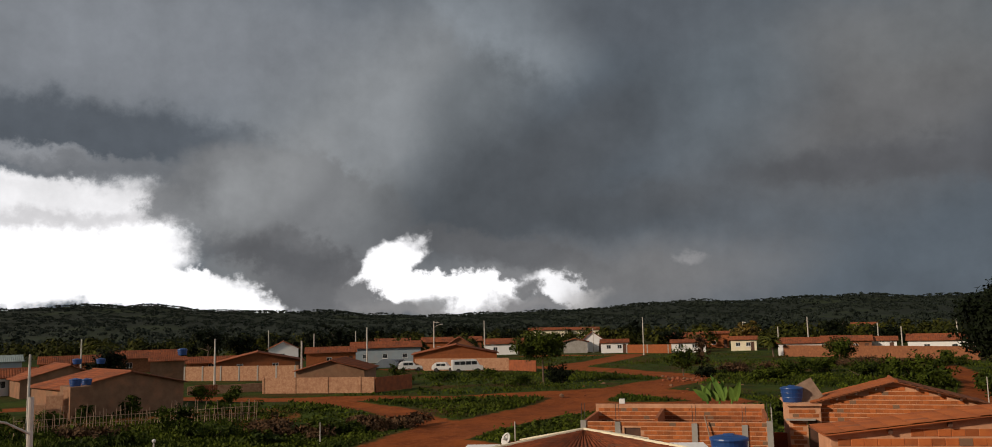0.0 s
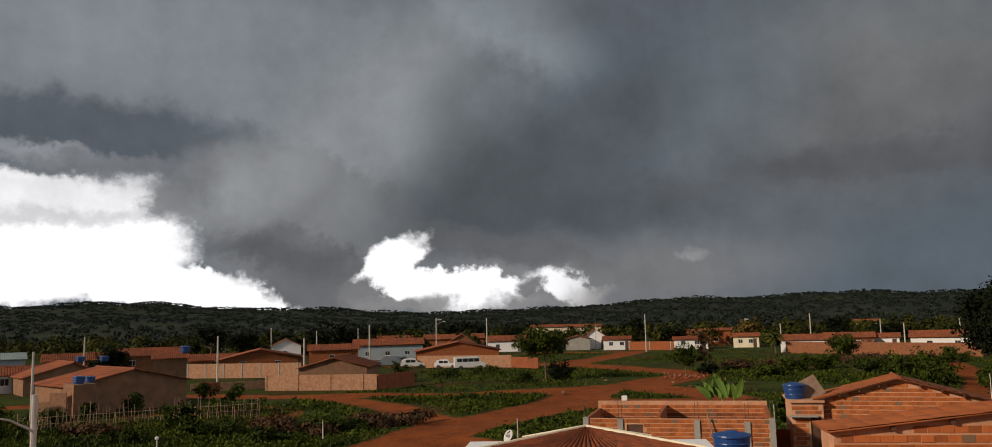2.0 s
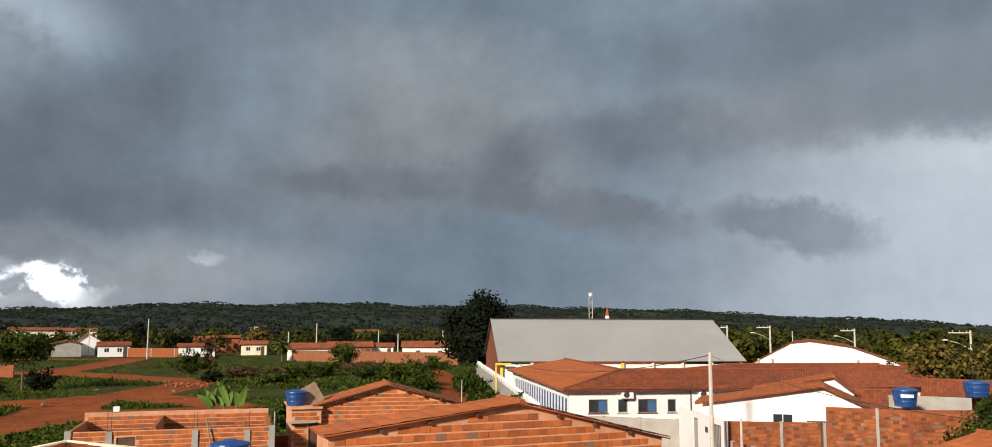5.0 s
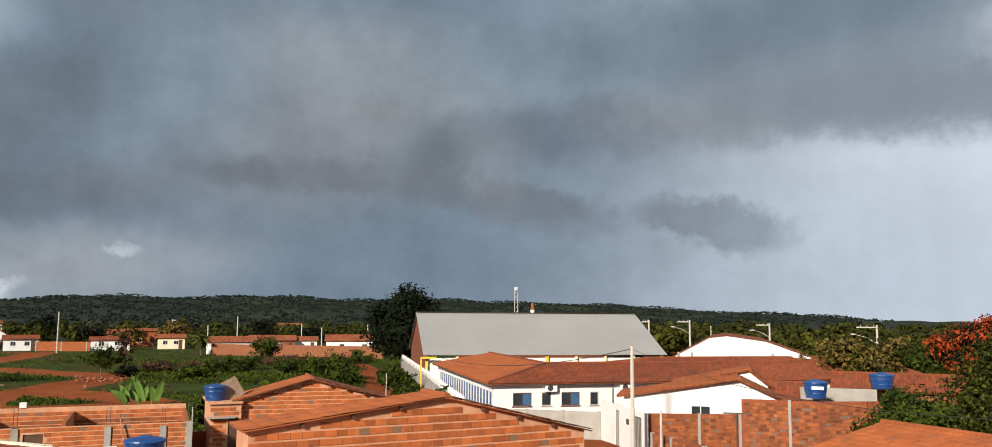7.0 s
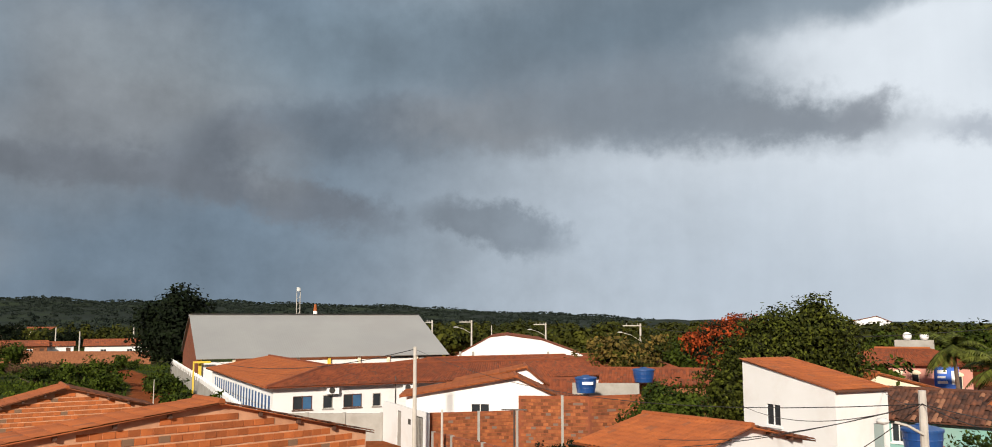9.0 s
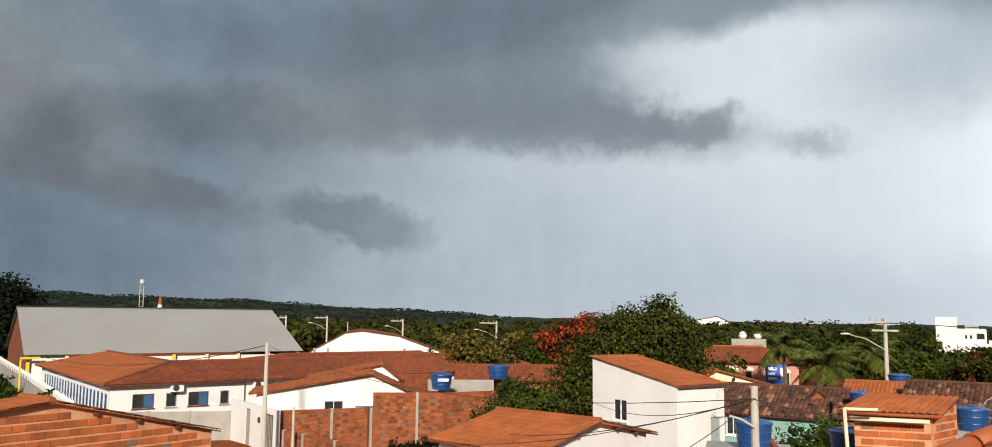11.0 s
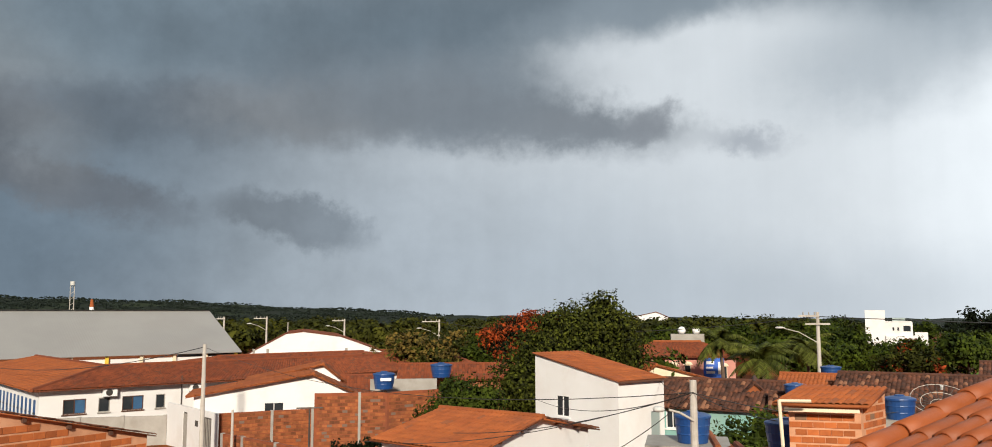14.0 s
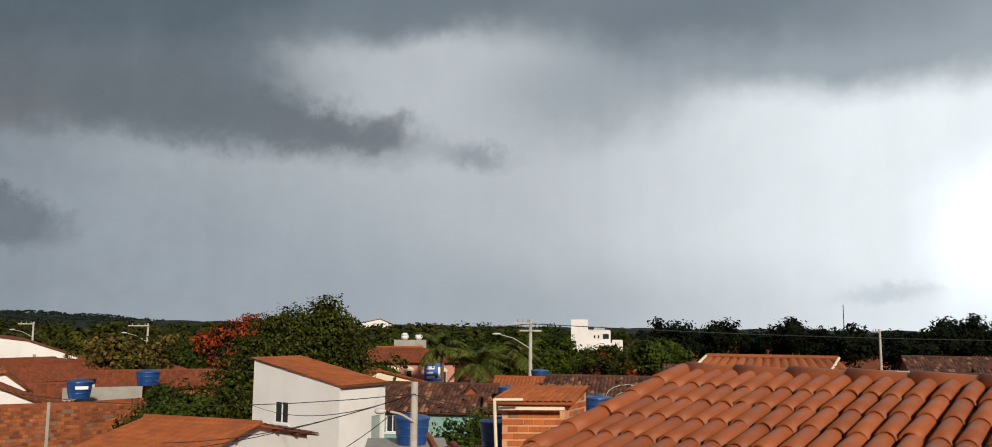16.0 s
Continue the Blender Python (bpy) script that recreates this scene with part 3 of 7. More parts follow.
def leaves(n, blobs, size, seed, flat=0.5, shell=0.55):
    """Verts and faces of many small folded leaves in uneven clumps inside the ellipsoids (x, y, z, rx, ry, rz)."""
    rng = np.random.default_rng(seed)
    b = np.array(blobs, float)
    vol = (b[:, 3] * b[:, 4] * b[:, 5]) ** (2 / 3)
    per = max(8, n // 28)
    pick = rng.choice(len(b), per, p=vol / vol.sum())
    d = rng.normal(size=(per, 3))
    d /= np.linalg.norm(d, axis=1)[:, None]
    r = shell + (1 - shell) * rng.random((per, 1)) ** 0.5
    clump = b[pick, :3] + d * r * b[pick, 3:]
    k = rng.integers(0, per, n)
    spread = (b[pick, 3:].mean(1) * 0.16 + size * 0.6)[k][:, None]
    c = clump[k] + rng.normal(size=(n, 3)).clip(-1.5, 1.5) * spread * np.array([1, 1, 0.75])
    c[:, 2] = np.maximum(c[:, 2], 0.03)
    out = (clump - b[pick, :3]) / b[pick, 3:]
    out /= np.linalg.norm(out, axis=1)[:, None]
    face = out[k] + rng.normal(size=(n, 3)) * flat + np.array([0, 0, 0.25])
    face /= np.linalg.norm(face, axis=1)[:, None]
    u = np.cross(face, rng.normal(size=(n, 3)))
    u /= np.linalg.norm(u, axis=1)[:, None]
    w = np.cross(face, u)
    s = size * (0.6 + 0.8 * rng.random((n, 1)))
    fold = face * s * -0.2
    core = rng.random(n) < 0.12
    c[core] = (b[pick, :3] + d * (r * 0.55) * b[pick, 3:])[k[core]]
    s[core] = (b[pick, 3:].mean(1)[k[core]] * 0.3)[:, None]
    v = np.stack([c - u * s, c + w * s * 0.55 + fold, c + u * s, c - w * s * 0.55 + fold], 1).reshape(-1, 3)
    f = np.arange(4 * n).reshape(n, 4)
    return v, f


def leaf_mesh(name, v, f, mat, parent=None, label=""):
    me = bpy.data.meshes.new(name)
    me.vertices.add(len(v))
    me.vertices.foreach_set("co", np.asarray(v, np.float32).ravel())
    n = len(f)
    me.loops.add(4 * n)
    me.loops.foreach_set("vertex_index", np.asarray(f, np.int32).ravel())
    me.polygons.add(n)
    me.polygons.foreach_set("loop_start", np.arange(0, 4 * n, 4, dtype=np.int32))
    me.update(calc_edges=True)
    me.materials.append(mat)
    ob = new(name, me)
    if parent:
        ob.parent = parent
    return tagged(ob, label)


SEED = [100]


def tree(bearing, dist, height, spread, label, mat=None, n=2600, size=0.22, trunk=0.16, low=0.35, blobs=None, name="tree", category="tree", group="trees", extra=None, flat=0.5):
    """A tapered trunk with limbs and a crown of leaf clumps. low: where the crown starts, as a share of the height."""
    SEED[0] += 1
    rng = random.Random(SEED[0])
    h = holder(name, place(bearing, dist, rng.uniform(0, 360) if blobs is None else 0), label, category, group)
    cz, rz = height * (1 + low) / 2, height * (1 - low) / 2
    if blobs is None:
        blobs = [(0, 0, cz, spread * 0.7, spread * 0.7, rz * 0.85)]
        for i in range(7):
            a = i * 0.9 + rng.uniform(-0.3, 0.3)
            q = rng.uniform(0.35, 0.75) * spread
            s = rng.uniform(0.3, 0.5)
            blobs.append((q * math.cos(a), q * math.sin(a), cz + rng.uniform(-0.6, 0.62) * rz, spread * s, spread * s, rz * rng.uniform(0.35, 0.5)))
    bm = bmesh.new()
    top = (rng.uniform(-0.1, 0.1) * spread, rng.uniform(-0.1, 0.1) * spread, height * max(low, 0.15) + 0.3 * rz)
    rod(bm, (0, 0, -0.1), top, trunk, trunk * 0.6)
    for b in blobs[:6]:
        rod(bm, top, (b[0] * 0.8, b[1] * 0.8, b[2]), trunk * 0.5, trunk * 0.15, 6)
    part("trunk", bm, BARK, h)
    v, f = leaves(n, blobs, size, SEED[0], flat)
    leaf_mesh("crown", v, f, mat or LEAF, h)
    if extra:
        v, f = leaves(int(n * extra[1]), [(b[0], b[1], b[2] + b[5] * 0.35, b[3], b[4], b[5] * 0.8) for b in blobs], size, SEED[0] + 500, flat, 0.8)
        leaf_mesh("blossom", v, f, extra[0], h)
    return h


def bush(bearing, dist, height, spread, label, mat=None, n=700, size=0.16, name="bush"):
    SEED[0] += 1
    rng = random.Random(SEED[0])
    blobs = [(rng.uniform(-0.6, 0.6) * spread, rng.uniform(-0.5, 0.5) * spread, height * rng.uniform(0.25, 0.6), spread * rng.uniform(0.35, 0.6), spread * rng.uniform(0.35, 0.6), height * rng.uniform(0.3, 0.42)) for _ in range(6)]
    h = holder(name, place(bearing, dist), label, "bush", "bushes")
    bm = bmesh.new()
    for b in blobs[:4]:
        rod(bm, (b[0] * 0.2, b[1] * 0.2, -0.05), (b[0], b[1], b[2]), 0.04, 0.015, 5)
    part("stem", bm, BARK, h)
    v, f = leaves(n, blobs, size, SEED[0], 0.6, 0.4)
    leaf_mesh("foliage", v, f, mat or LEAF, h)
    return h


def water_tank(m, radius, height, label="blue plastic water tank with a domed lid"):
    h = holder("water_tank", m, label, "water tank", "water tanks")
    bm = bmesh.new()
    prof = [(0.84, 0), (0.9, 0.3), (0.94, 0.32), (0.92, 0.36), (0.97, 0.62), (1.0, 0.64), (0.98, 0.68), (1.0, 0.9), (1.06, 0.9), (1.06, 0.95)]
    seg = 24
    rings = [[bm.verts.new((radius * r * math.cos(2 * math.pi * i / seg), radius * r * math.sin(2 * math.pi * i / seg), height * z)) for i in range(seg)] for r, z in prof]
    for ra, rb in zip(rings, rings[1:]):
        for i in range(seg):
            bm.faces.new((ra[i], ra[(i + 1) % seg], rb[(i + 1) % seg], rb[i]))
    bm.faces.new(rings[0][::-1])
    part("body", bm, BLUE_TANK, h)
    bm = bmesh.new()
    prof = [(1.07, 0.955), (1.05, 1.0), (0.8, 1.06), (0.35, 1.11), (0.3, 1.16)]
    rings = [[bm.verts.new((radius * r * math.cos(2 * math.pi * i / seg), radius * r * math.sin(2 * math.pi * i / seg), height * z)) for i in range(seg)] for r, z in prof]
    for ra, rb in zip(rings, rings[1:]):
        for i in range(seg):
            bm.faces.new((ra[i], ra[(i + 1) % seg], rb[(i + 1) % seg], rb[i]))
    bm.faces.new(rings[-1])
    bm.faces.new(rings[0][::-1])
    part("lid", bm, BLUE_TANK, h)
    return h


def boundary_wall(p, q, height, mat, label, thick=0.15, name="boundary_wall", z=0.0, cap=None, piers=0.0, pier_mat=None):
    """An upright wall on the ground from p to q, with piers every so many metres."""
    p, q = Vector((p[0], p[1], z)), Vector((q[0], q[1], z))
    d = q - p
    h = holder(name, Matrix.Translation(p) @ Matrix.Rotation(math.atan2(d.y, d.x), 4, "Z"), label, "wall", "boundary walls")
    L = d.length
    part("wall", box(bmesh.new(), 0, L, 0, thick, 0, height), mat, h)
    if cap:
        part("coping", box(bmesh.new(), -0.02, L + 0.02, -0.04, thick + 0.04, height + 0.003, height + 0.07), cap, h)
    if piers:
        k = int(L / piers)
        for i in range(k + 1):
            x = min(i * piers, L - 0.1)
            part("pier", box(bmesh.new(), x - 0.1, x + 0.1, -0.06, thick + 0.02, 0, height + 0.04), pier_mat or CONCRETE, h)
    return h


def street_pole(bearing, dist, top, label="concrete utility pole with crossarm", r=0.13, arm=0.0, lamp=0, turn=0.0, name="utility_pole", insul=True, mat=None, low_arm=0, lamp_drop=0.0):
    h = holder(name, place(bearing, dist, turn), label, "pole", "poles")
    bm = rod(bmesh.new(), (0, 0, -0.1), (0, 0, top), r, r * 0.68, 10)
    part("shaft", bm, mat or POLE_MAT, h)
    if arm:
        side = arm
        bm = box(bmesh.new(), min(0, side) - 0.12, max(0, side) + 0.12, -0.2, -0.1, top - 0.32, top - 0.2)
        part("crossarm", bm, POLE_MAT, h)
        if insul:
            for k in range(3):
                x = side * (k + 0.5) / 3
                part("insulator", rod(bmesh.new(), (x, -0.15, top - 0.2), (x, -0.15, top + 0.02), 0.05, 0.035, 8), CONCRETE, h)
    if low_arm:
        part("crossarm", box(bmesh.new(), -low_arm, low_arm, -0.24, -0.16, top - 0.86, top - 0.74), POLE_MAT, h)
    if lamp:
        s = 1 if lamp > 0 else -1
        l = abs(lamp)
        bm = rod(bmesh.new(), (0, -0.1, top - lamp_drop - l * 0.95), (s * l * 0.55, -0.2, top - lamp_drop - l * 0.62), 0.035, 0.03, 6)
        rod(bm, (s * l * 0.55, -0.2, top - lamp_drop - l * 0.62), (s * l, -0.25, top - lamp_drop - l * 0.5), 0.03, 0.03, 6)
        a = part("lamp_arm", bm, POLE_MAT, h)
        bm = bmesh.new()
        bmesh.ops.create_uvsphere(bm, u_segments=10, v_segments=6, radius=1, matrix=Matrix.Translation((s * (l + 0.25), -0.28, top - lamp_drop - l * 0.48)) @ Matrix.Diagonal((0.34 * min(1, l / 1.3), 0.13, 0.08, 1)))
        part("lamp_head", bm, LAMP_GLASS, a, "pale street lamp head")
    return h


def cable(a, b, sag, label="black overhead cable hung between the poles", r=0.012, n=14, name="cable"):
    """One sagging tube."""
    a, b = Vector(a), Vector(b)
    side = (b - a).cross(Vector((0, 0, 1))).normalized()
    verts, faces = [], []
    for i in range(n + 1):
        c = a.lerp(b, i / n) - Vector((0, 0, 4 * sag * (i / n) * (1 - i / n)))
        verts += [c + (side * math.cos(q) + Vector((0, 0, math.sin(q)))) * r for q in (0.3, 1.87, 3.44, 5.01)]
        if i:
            k = 4 * (i - 1)
            faces += [(k + j, k + (j + 1) % 4, k + 4 + (j + 1) % 4, k + 4 + j) for j in range(4)]
    return tagged(mesh_part(name, verts, faces, CABLE), label, "cable", "cables")


# ---- ground: one sheet to the horizon ----
ROADS = [  # bearing, distance, half width, along each track of bare earth
    [(-30, 100, 2.5), (-20, 100, 2.6), (-14.5, 95, 2.8), (-8, 92, 2.8), (-3.8, 91, 2.4), (0.5, 91.5, 2.2), (4.7, 90, 3.2), (9, 96, 3.4), (11.5, 107, 3.2), (12.6, 114, 3.0), (11, 121, 3.0), (5, 140, 3.6), (-1, 150, 3.0), (-7, 152, 3.0)],
    [(6, 90, 3.0), (3.5, 76, 3.2), (0.5, 68, 3.2), (-3, 62, 3.0), (-6, 55, 3.0), (-12, 48, 3.0), (-25, 44, 3.0)],
    [(-14, 95, 2.0), (-10.3, 87, 2.0), (-7.6, 78, 2.0), (-5.6, 70, 2.0), (-4, 64, 2.4)],
    [(9, 94, 3), (12, 87, 3.6), (15.5, 80, 2.0), (10, 75, 5), (6, 78, 4), (3, 72, 3)],
    [(27.6, 140, 1.5), (28.2, 125, 1.6), (29.3, 105, 1.7), (29.4, 90, 1.9), (28.9, 76, 2.2), (28, 60, 3)],
    [(4, 141, 3.5), (9, 190, 3), (2, 195, 3)],
    [(-5, 54, 3), (1, 48, 4), (6, 44, 4), (14, 40, 3)],
]


def road_mask(x, y):
    best = np.full(x.shape, 99.0)
    for road in ROADS:
        pts = [(at(b, d), w) for b, d, w in road]
        for (p, wp), (q, wq) in zip(pts, pts[1:]):
            d = q - p
            k = np.clip(((x - p.x) * d.x + (y - p.y) * d.y) / d.length_squared, 0, 1)
            dist = np.hypot(x - p.x - k * d.x, y - p.y - k * d.y)
            best = np.minimum(best, dist - (wp + (wq - wp) * k))
    return best


def skyline(az):
    """Height in degrees of the far ridge at each bearing."""
    return np.interp(az, [-60, -30, -26, -20, -15, -10, -5, 0, 5, 12, 20, 28, 38, 45, 50, 55, 60, 70, 90, 130], [0.8, 1.5, 1.65, 1.35, 1.05, 0.85, 0.55, 0.55, 0.75, 1.05, 1.15, 1.05, 0.95, 0.7, 0.45, 0.2, -0.05, -0.3, -0.42, -0.42])


def ground_height(r, az):
    far = np.clip((r - 420) / 2000, 0, 1)
    ridge = EYE + 2450 * np.tan(np.radians(skyline(az)))
    z = ridge * far ** 1.5
    z = z + np.where(r > 2450, -(r - 2450) * 0.05, 0)
    z = z + far * (7 * np.sin(r / 130 + az * 0.35) * np.sin(az * 0.9 + r / 420))
    return np.maximum(z, -30)


def build_ground():
    az = np.concatenate([np.arange(-42, 126, 0.4), np.arange(126, 318, 6.0)])
    r = np.concatenate([[0.01, 0.5], np.geomspace(2, 4700, 470)])
    A, Rr = np.meshgrid(az, r)
    x, y = Rr * np.sin(np.radians(A)), Rr * np.cos(np.radians(A))
    seen = ((A > -41.5) & (A < 125.5)).astype(float)
    z = ground_height(Rr, np.where(A > 130, 130, A)) * seen
    near = np.clip(1 - (Rr - 25) / 260, 0, 1)
    z = z + near * 0.12 * (np.sin(x * 0.31) * np.cos(y * 0.27) + np.sin(x * 0.11 + y * 0.13))
    road = road_mask(x, y)
    z = z - 0.18 * np.clip(-road / 1.5, 0, 1)
    earth = np.clip(0.5 - road / 2.2, 0, 1)
    earth = np.where((Rr < 32) | (A > 34), np.maximum(earth, 0.62), earth)
    earth = np.where((A < -13) & (Rr < 84) & (Rr > 70), np.maximum(earth, 0.5), earth)
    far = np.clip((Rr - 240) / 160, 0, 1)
    n, k = A.shape
    verts = np.stack([x, y, z], -1).reshape(-1, 3)
    i, j = np.meshgrid(np.arange(n - 1), np.arange(k), indexing="ij")
    jn = (j + 1) % k
    faces = np.stack([i * k + j, (i + 1) * k + j, (i + 1) * k + jn, i * k + jn], -1).reshape(-1, 4)[:, ::-1]
    hub = np.arange(1, k - 2, 2)
    faces = np.concatenate([faces, np.stack([hub * 0, hub + 2, hub + 1, hub], -1)])
    ob = leaf_mesh("ground", verts, faces, GROUND)
    ob.data.polygons.foreach_set("use_smooth", [True] * len(ob.data.polygons))
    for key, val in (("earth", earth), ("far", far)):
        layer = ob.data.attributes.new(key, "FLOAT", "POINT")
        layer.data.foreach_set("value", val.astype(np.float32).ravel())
    tagged(ob, "red earth tracks and green grass running out to wooded hills", "ground", "", "structure")


build_ground()


def scatter_field():
    """Grass tufts over the open land, thinned on the tracks."""
    rng = np.random.default_rng(5)
    n = 190000
    a = rng.uniform(-33, 32, n)
    r = 1 / rng.uniform(1 / 190, 1 / 46, n)
    x, y = r * np.sin(np.radians(a)), r * np.cos(np.radians(a))
    road = road_mask(x, y)
    patch = np.sin(x * 0.21 + 1.3 * np.sin(y * 0.13)) + np.sin(y * 0.17 + x * 0.07) + rng.normal(size=n) * 0.8
    keep = (road > 0.4) & (patch > -0.5) & ~((a < -14) & (r > 86)) & ~((a < -5.5) & (r > 97))
    x, y, patch = x[keep], y[keep], patch[keep]
    n = len(x)
    h = rng.uniform(0.05, 0.26, n) * (1 + 0.3 * patch.clip(0, 2))
    t = rng.uniform(0, 6.28, n)
    w = rng.uniform(0.02, 0.075, n)
    dx, dy = np.cos(t) * w, np.sin(t) * w
    lx, ly = rng.normal(size=n) * 0.15, rng.normal(size=n) * 0.15
    z0 = np.full(n, -0.2)
    v = np.stack([np.stack([x - dx, y - dy, z0], -1), np.stack([x + dx, y + dy, z0], -1), np.stack([x + dx * 1.3 + lx, y + dy * 1.3 + ly, h], -1), np.stack([x - dx * 1.3 + lx, y - dy * 1.3 + ly, h * 0.8], -1)], 1).reshape(-1, 3)
    ob = leaf_mesh("grass", v, np.arange(4 * n).reshape(n, 4), GRASS)
    tagged(ob, "uneven green grass tufts on the open land", "grass", "", "stuff")


scatter_field()


def scatter_weeds():
    """Low leafy weeds in clumps over the open land, off the tracks."""
    rng = np.random.default_rng(8)
    n = 2600
    a = rng.uniform(-32, 31, n)
    r = 1 / rng.uniform(1 / 175, 1 / 47, n)
    x, y = r * np.sin(np.radians(a)), r * np.cos(np.radians(a))
    patch = np.sin(x * 0.13 + 1.7) + np.sin(y * 0.11 + x * 0.05) + rng.normal(size=n) * 0.7
    keep = (road_mask(x, y) > 1.4) & (patch > -0.1) & ~((a < -14) & (r > 84)) & ~((a < -5.5) & (r > 96)) & ~((a > 8) & (a < 17) & (r < 52))
    x, y = x[keep], y[keep]
    n = len(x)
    per = 46
    k = np.repeat(np.arange(n), per)
    wide, tall = rng.uniform(0.35, 1.5, n), rng.uniform(0.15, 0.75, n)
    d = rng.normal(size=(n * per, 3))
    d[:, 2] = np.abs(d[:, 2])
    d /= np.linalg.norm(d, axis=1)[:, None]
    c = np.stack([x[k], y[k], np.full(n * per, -0.1)], -1) + d * rng.uniform(0.6, 1.1, (n * per, 1)) * np.stack([wide[k], wide[k], tall[k]], -1)
    face = d + rng.normal(size=c.shape) * 0.5
    face /= np.linalg.norm(face, axis=1)[:, None]
    u = np.cross(face, rng.normal(size=c.shape))
    u /= np.linalg.norm(u, axis=1)[:, None]
    w = np.cross(face, u)
    s = rng.uniform(0.07, 0.2, (n * per, 1))
    v = np.stack([c - u * s, c - w * s * 0.6, c + u * s, c + w * s * 0.6], 1).reshape(-1, 3)
    ob = leaf_mesh("weeds", v, np.arange(len(v)).reshape(-1, 4), GRASS)
    tagged(ob, "low leafy green weeds in clumps on the open land", "weeds", "", "stuff")


scatter_weeds()


def far_wood(name, label, n_trees, a0, a1, r0, r1, height, crown, mat, leaf, per, seed, lift=0.5):
    """Many crowns of small leaves over far land: too many to count."""
    rng = np.random.default_rng(seed)
    a = rng.uniform(a0, a1, n_trees)
    r = rng.uniform(r0, r1, n_trees)
    x, y, z = r * np.sin(np.radians(a)), r * np.cos(np.radians(a)), ground_height(r, a)
    hh = height * rng.uniform(0.55, 1.25, n_trees)
    cr = crown * rng.uniform(0.6, 1.3, n_trees)
    k = np.repeat(np.arange(n_trees), per)
    d = rng.normal(size=(len(k), 3))
    d /= np.linalg.norm(d, axis=1)[:, None]
    # knobbly crowns
    lump = 0.82 + 0.18 * np.sin(d[:, :1] * 7 + k[:, None]) * np.sin(d[:, 1:2] * 6 + 2 * k[:, None]) + 0.1 * np.sin(d[:, 2:] * 9 + k[:, None])
    d = d * lump
    rad = (0.6 + 0.4 * rng.random((len(k), 1))) * np.stack([cr[k], cr[k], hh[k] * lift], -1)
    c = np.stack([x[k], y[k], z[k] + hh[k] * (1 - lift)], -1) + d * rad
    face = d / np.array([1, 1, lift + 0.2]) + rng.normal(size=c.shape) * 0.4
    face /= np.linalg.norm(face, axis=1)[:, None]
    u = np.cross(face, rng.normal(size=c.shape))
    u /= np.linalg.norm(u, axis=1)[:, None]
    w = np.cross(face, u)
    s = leaf * (0.6 + 0.8 * rng.random((len(k), 1)))
    v = np.stack([c - u * s, c - w * s * 0.7, c + u * s, c + w * s * 0.7], 1).reshape(-1, 3)
    ob = leaf_mesh(name, v, np.arange(len(v)).reshape(-1, 4), mat)
    return tagged(ob, label, "woods", "", "stuff")


far_wood("ridge_woods", "distant trees along the wooded ridge", 4200, -34, 62, 2050, 2500, 6.5, 6, HAZED_WOOD, 1.9, 14, 11, 0.35)
far_wood("slope_woods", "scattered dark trees over the wooded slope", 3600, -34, 60, 1200, 2080, 4.0, 6.5, HAZED_WOOD, 1.3, 26, 16, 0.35)
far_wood("valley_woods", "dark scrub and trees in the valley behind the houses", 2000, -34, 60, 330, 1300, 4.2, 5.5, HAZED_WOOD, 1.1, 26, 12, 0.5)
far_wood("village_trees", "green trees massed behind the village roofs", 330, -33, 30, 215, 330, 6.0, 3.6, LEAF_OLIVE, 0.45, 200, 13, 0.55)
far_wood("town_woods", "olive green tree canopy behind the school", 330, 46, 88, 135, 330, 6.2, 5.2, LEAF_OLIVE, 0.42, 520, 14, 0.45)
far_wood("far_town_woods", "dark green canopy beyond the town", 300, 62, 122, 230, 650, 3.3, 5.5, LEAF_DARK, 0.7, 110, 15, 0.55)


# ---- the village across the open land ----
def span(b0, b1, dist):
    return 2 * dist * math.tan(radians(abs(b1 - b0) / 2))


def village_house(b0, b1, dist, eave, ridge, wall, roof, label, front=False, depth=7.0, turn=0.0, apex=0.0, n_win=2, door=True, z=0.0):
    if not front and dist > 120:
        # shallow tile roofs
        eave, ridge = eave * 0.96, eave * 0.96 + (ridge - eave) * 0.58
    w = span(b0, b1, dist)
    holes, doors = [], []
    if n_win and eave > 1.9:
        for i in range(n_win):
            x = -w / 2 + w * (i + 0.7) / (n_win + 0.5)
            holes.append((x - 0.5, x + 0.5, 1.0, min(1.9, eave - 0.15)))
    if door and eave > 2.1:
        doors.append((w / 2 - 1.3, w / 2 - 0.5, 0.0, min(2.05, eave - 0.08)))
    return gable_house((b0 + b1) / 2, dist, turn, w, depth, eave, ridge, wall, roof, label, holes, doors, apex, front, z=z)


def wall_between(b0, d0, b1, d1, height, mat, label, **kw):
    return boundary_wall(at(b0, d0), at(b1, d1), height, mat, label, **kw)


village_house(-27.2, -20.0, 88, 2.55, 3.8, PLASTER, TILE_FAR, "house with bare grey cement render and orange tile roof", True, 9, 22, 0.3, 0, False)
for b0, b1, top in ((-28.9, -28.0, 1.6), (-27.98, -27.1, 2.3), (-27.08, -26.55, 2.7)):
    wall_between(b0, 82.6, b1, 82.2, top, PALE_SUNLIT_RENDER, "stepped tan wall beside the grey house")
tagged(part("tank_room", box(bmesh.new(), -0.9, 0.9, 0, 3.6, 0, 2.95), PLASTER), "rendered corner room carrying two water tanks", "building").matrix_basis = place(-26.1, 82.0, 14)
village_house(-34, -28.6, 122, 2.4, 3.9, WHITE_WALL, TILE_FAR, "white house with two white windows and orange roof", False, 7, 0, 0, 2, False)
village_house(-29.4, -25.2, 116, 2.2, 3.7, PLASTER, TILE_FAR, "low cement rendered house with orange roof", True, 9, 12, 1.2, 0, False)
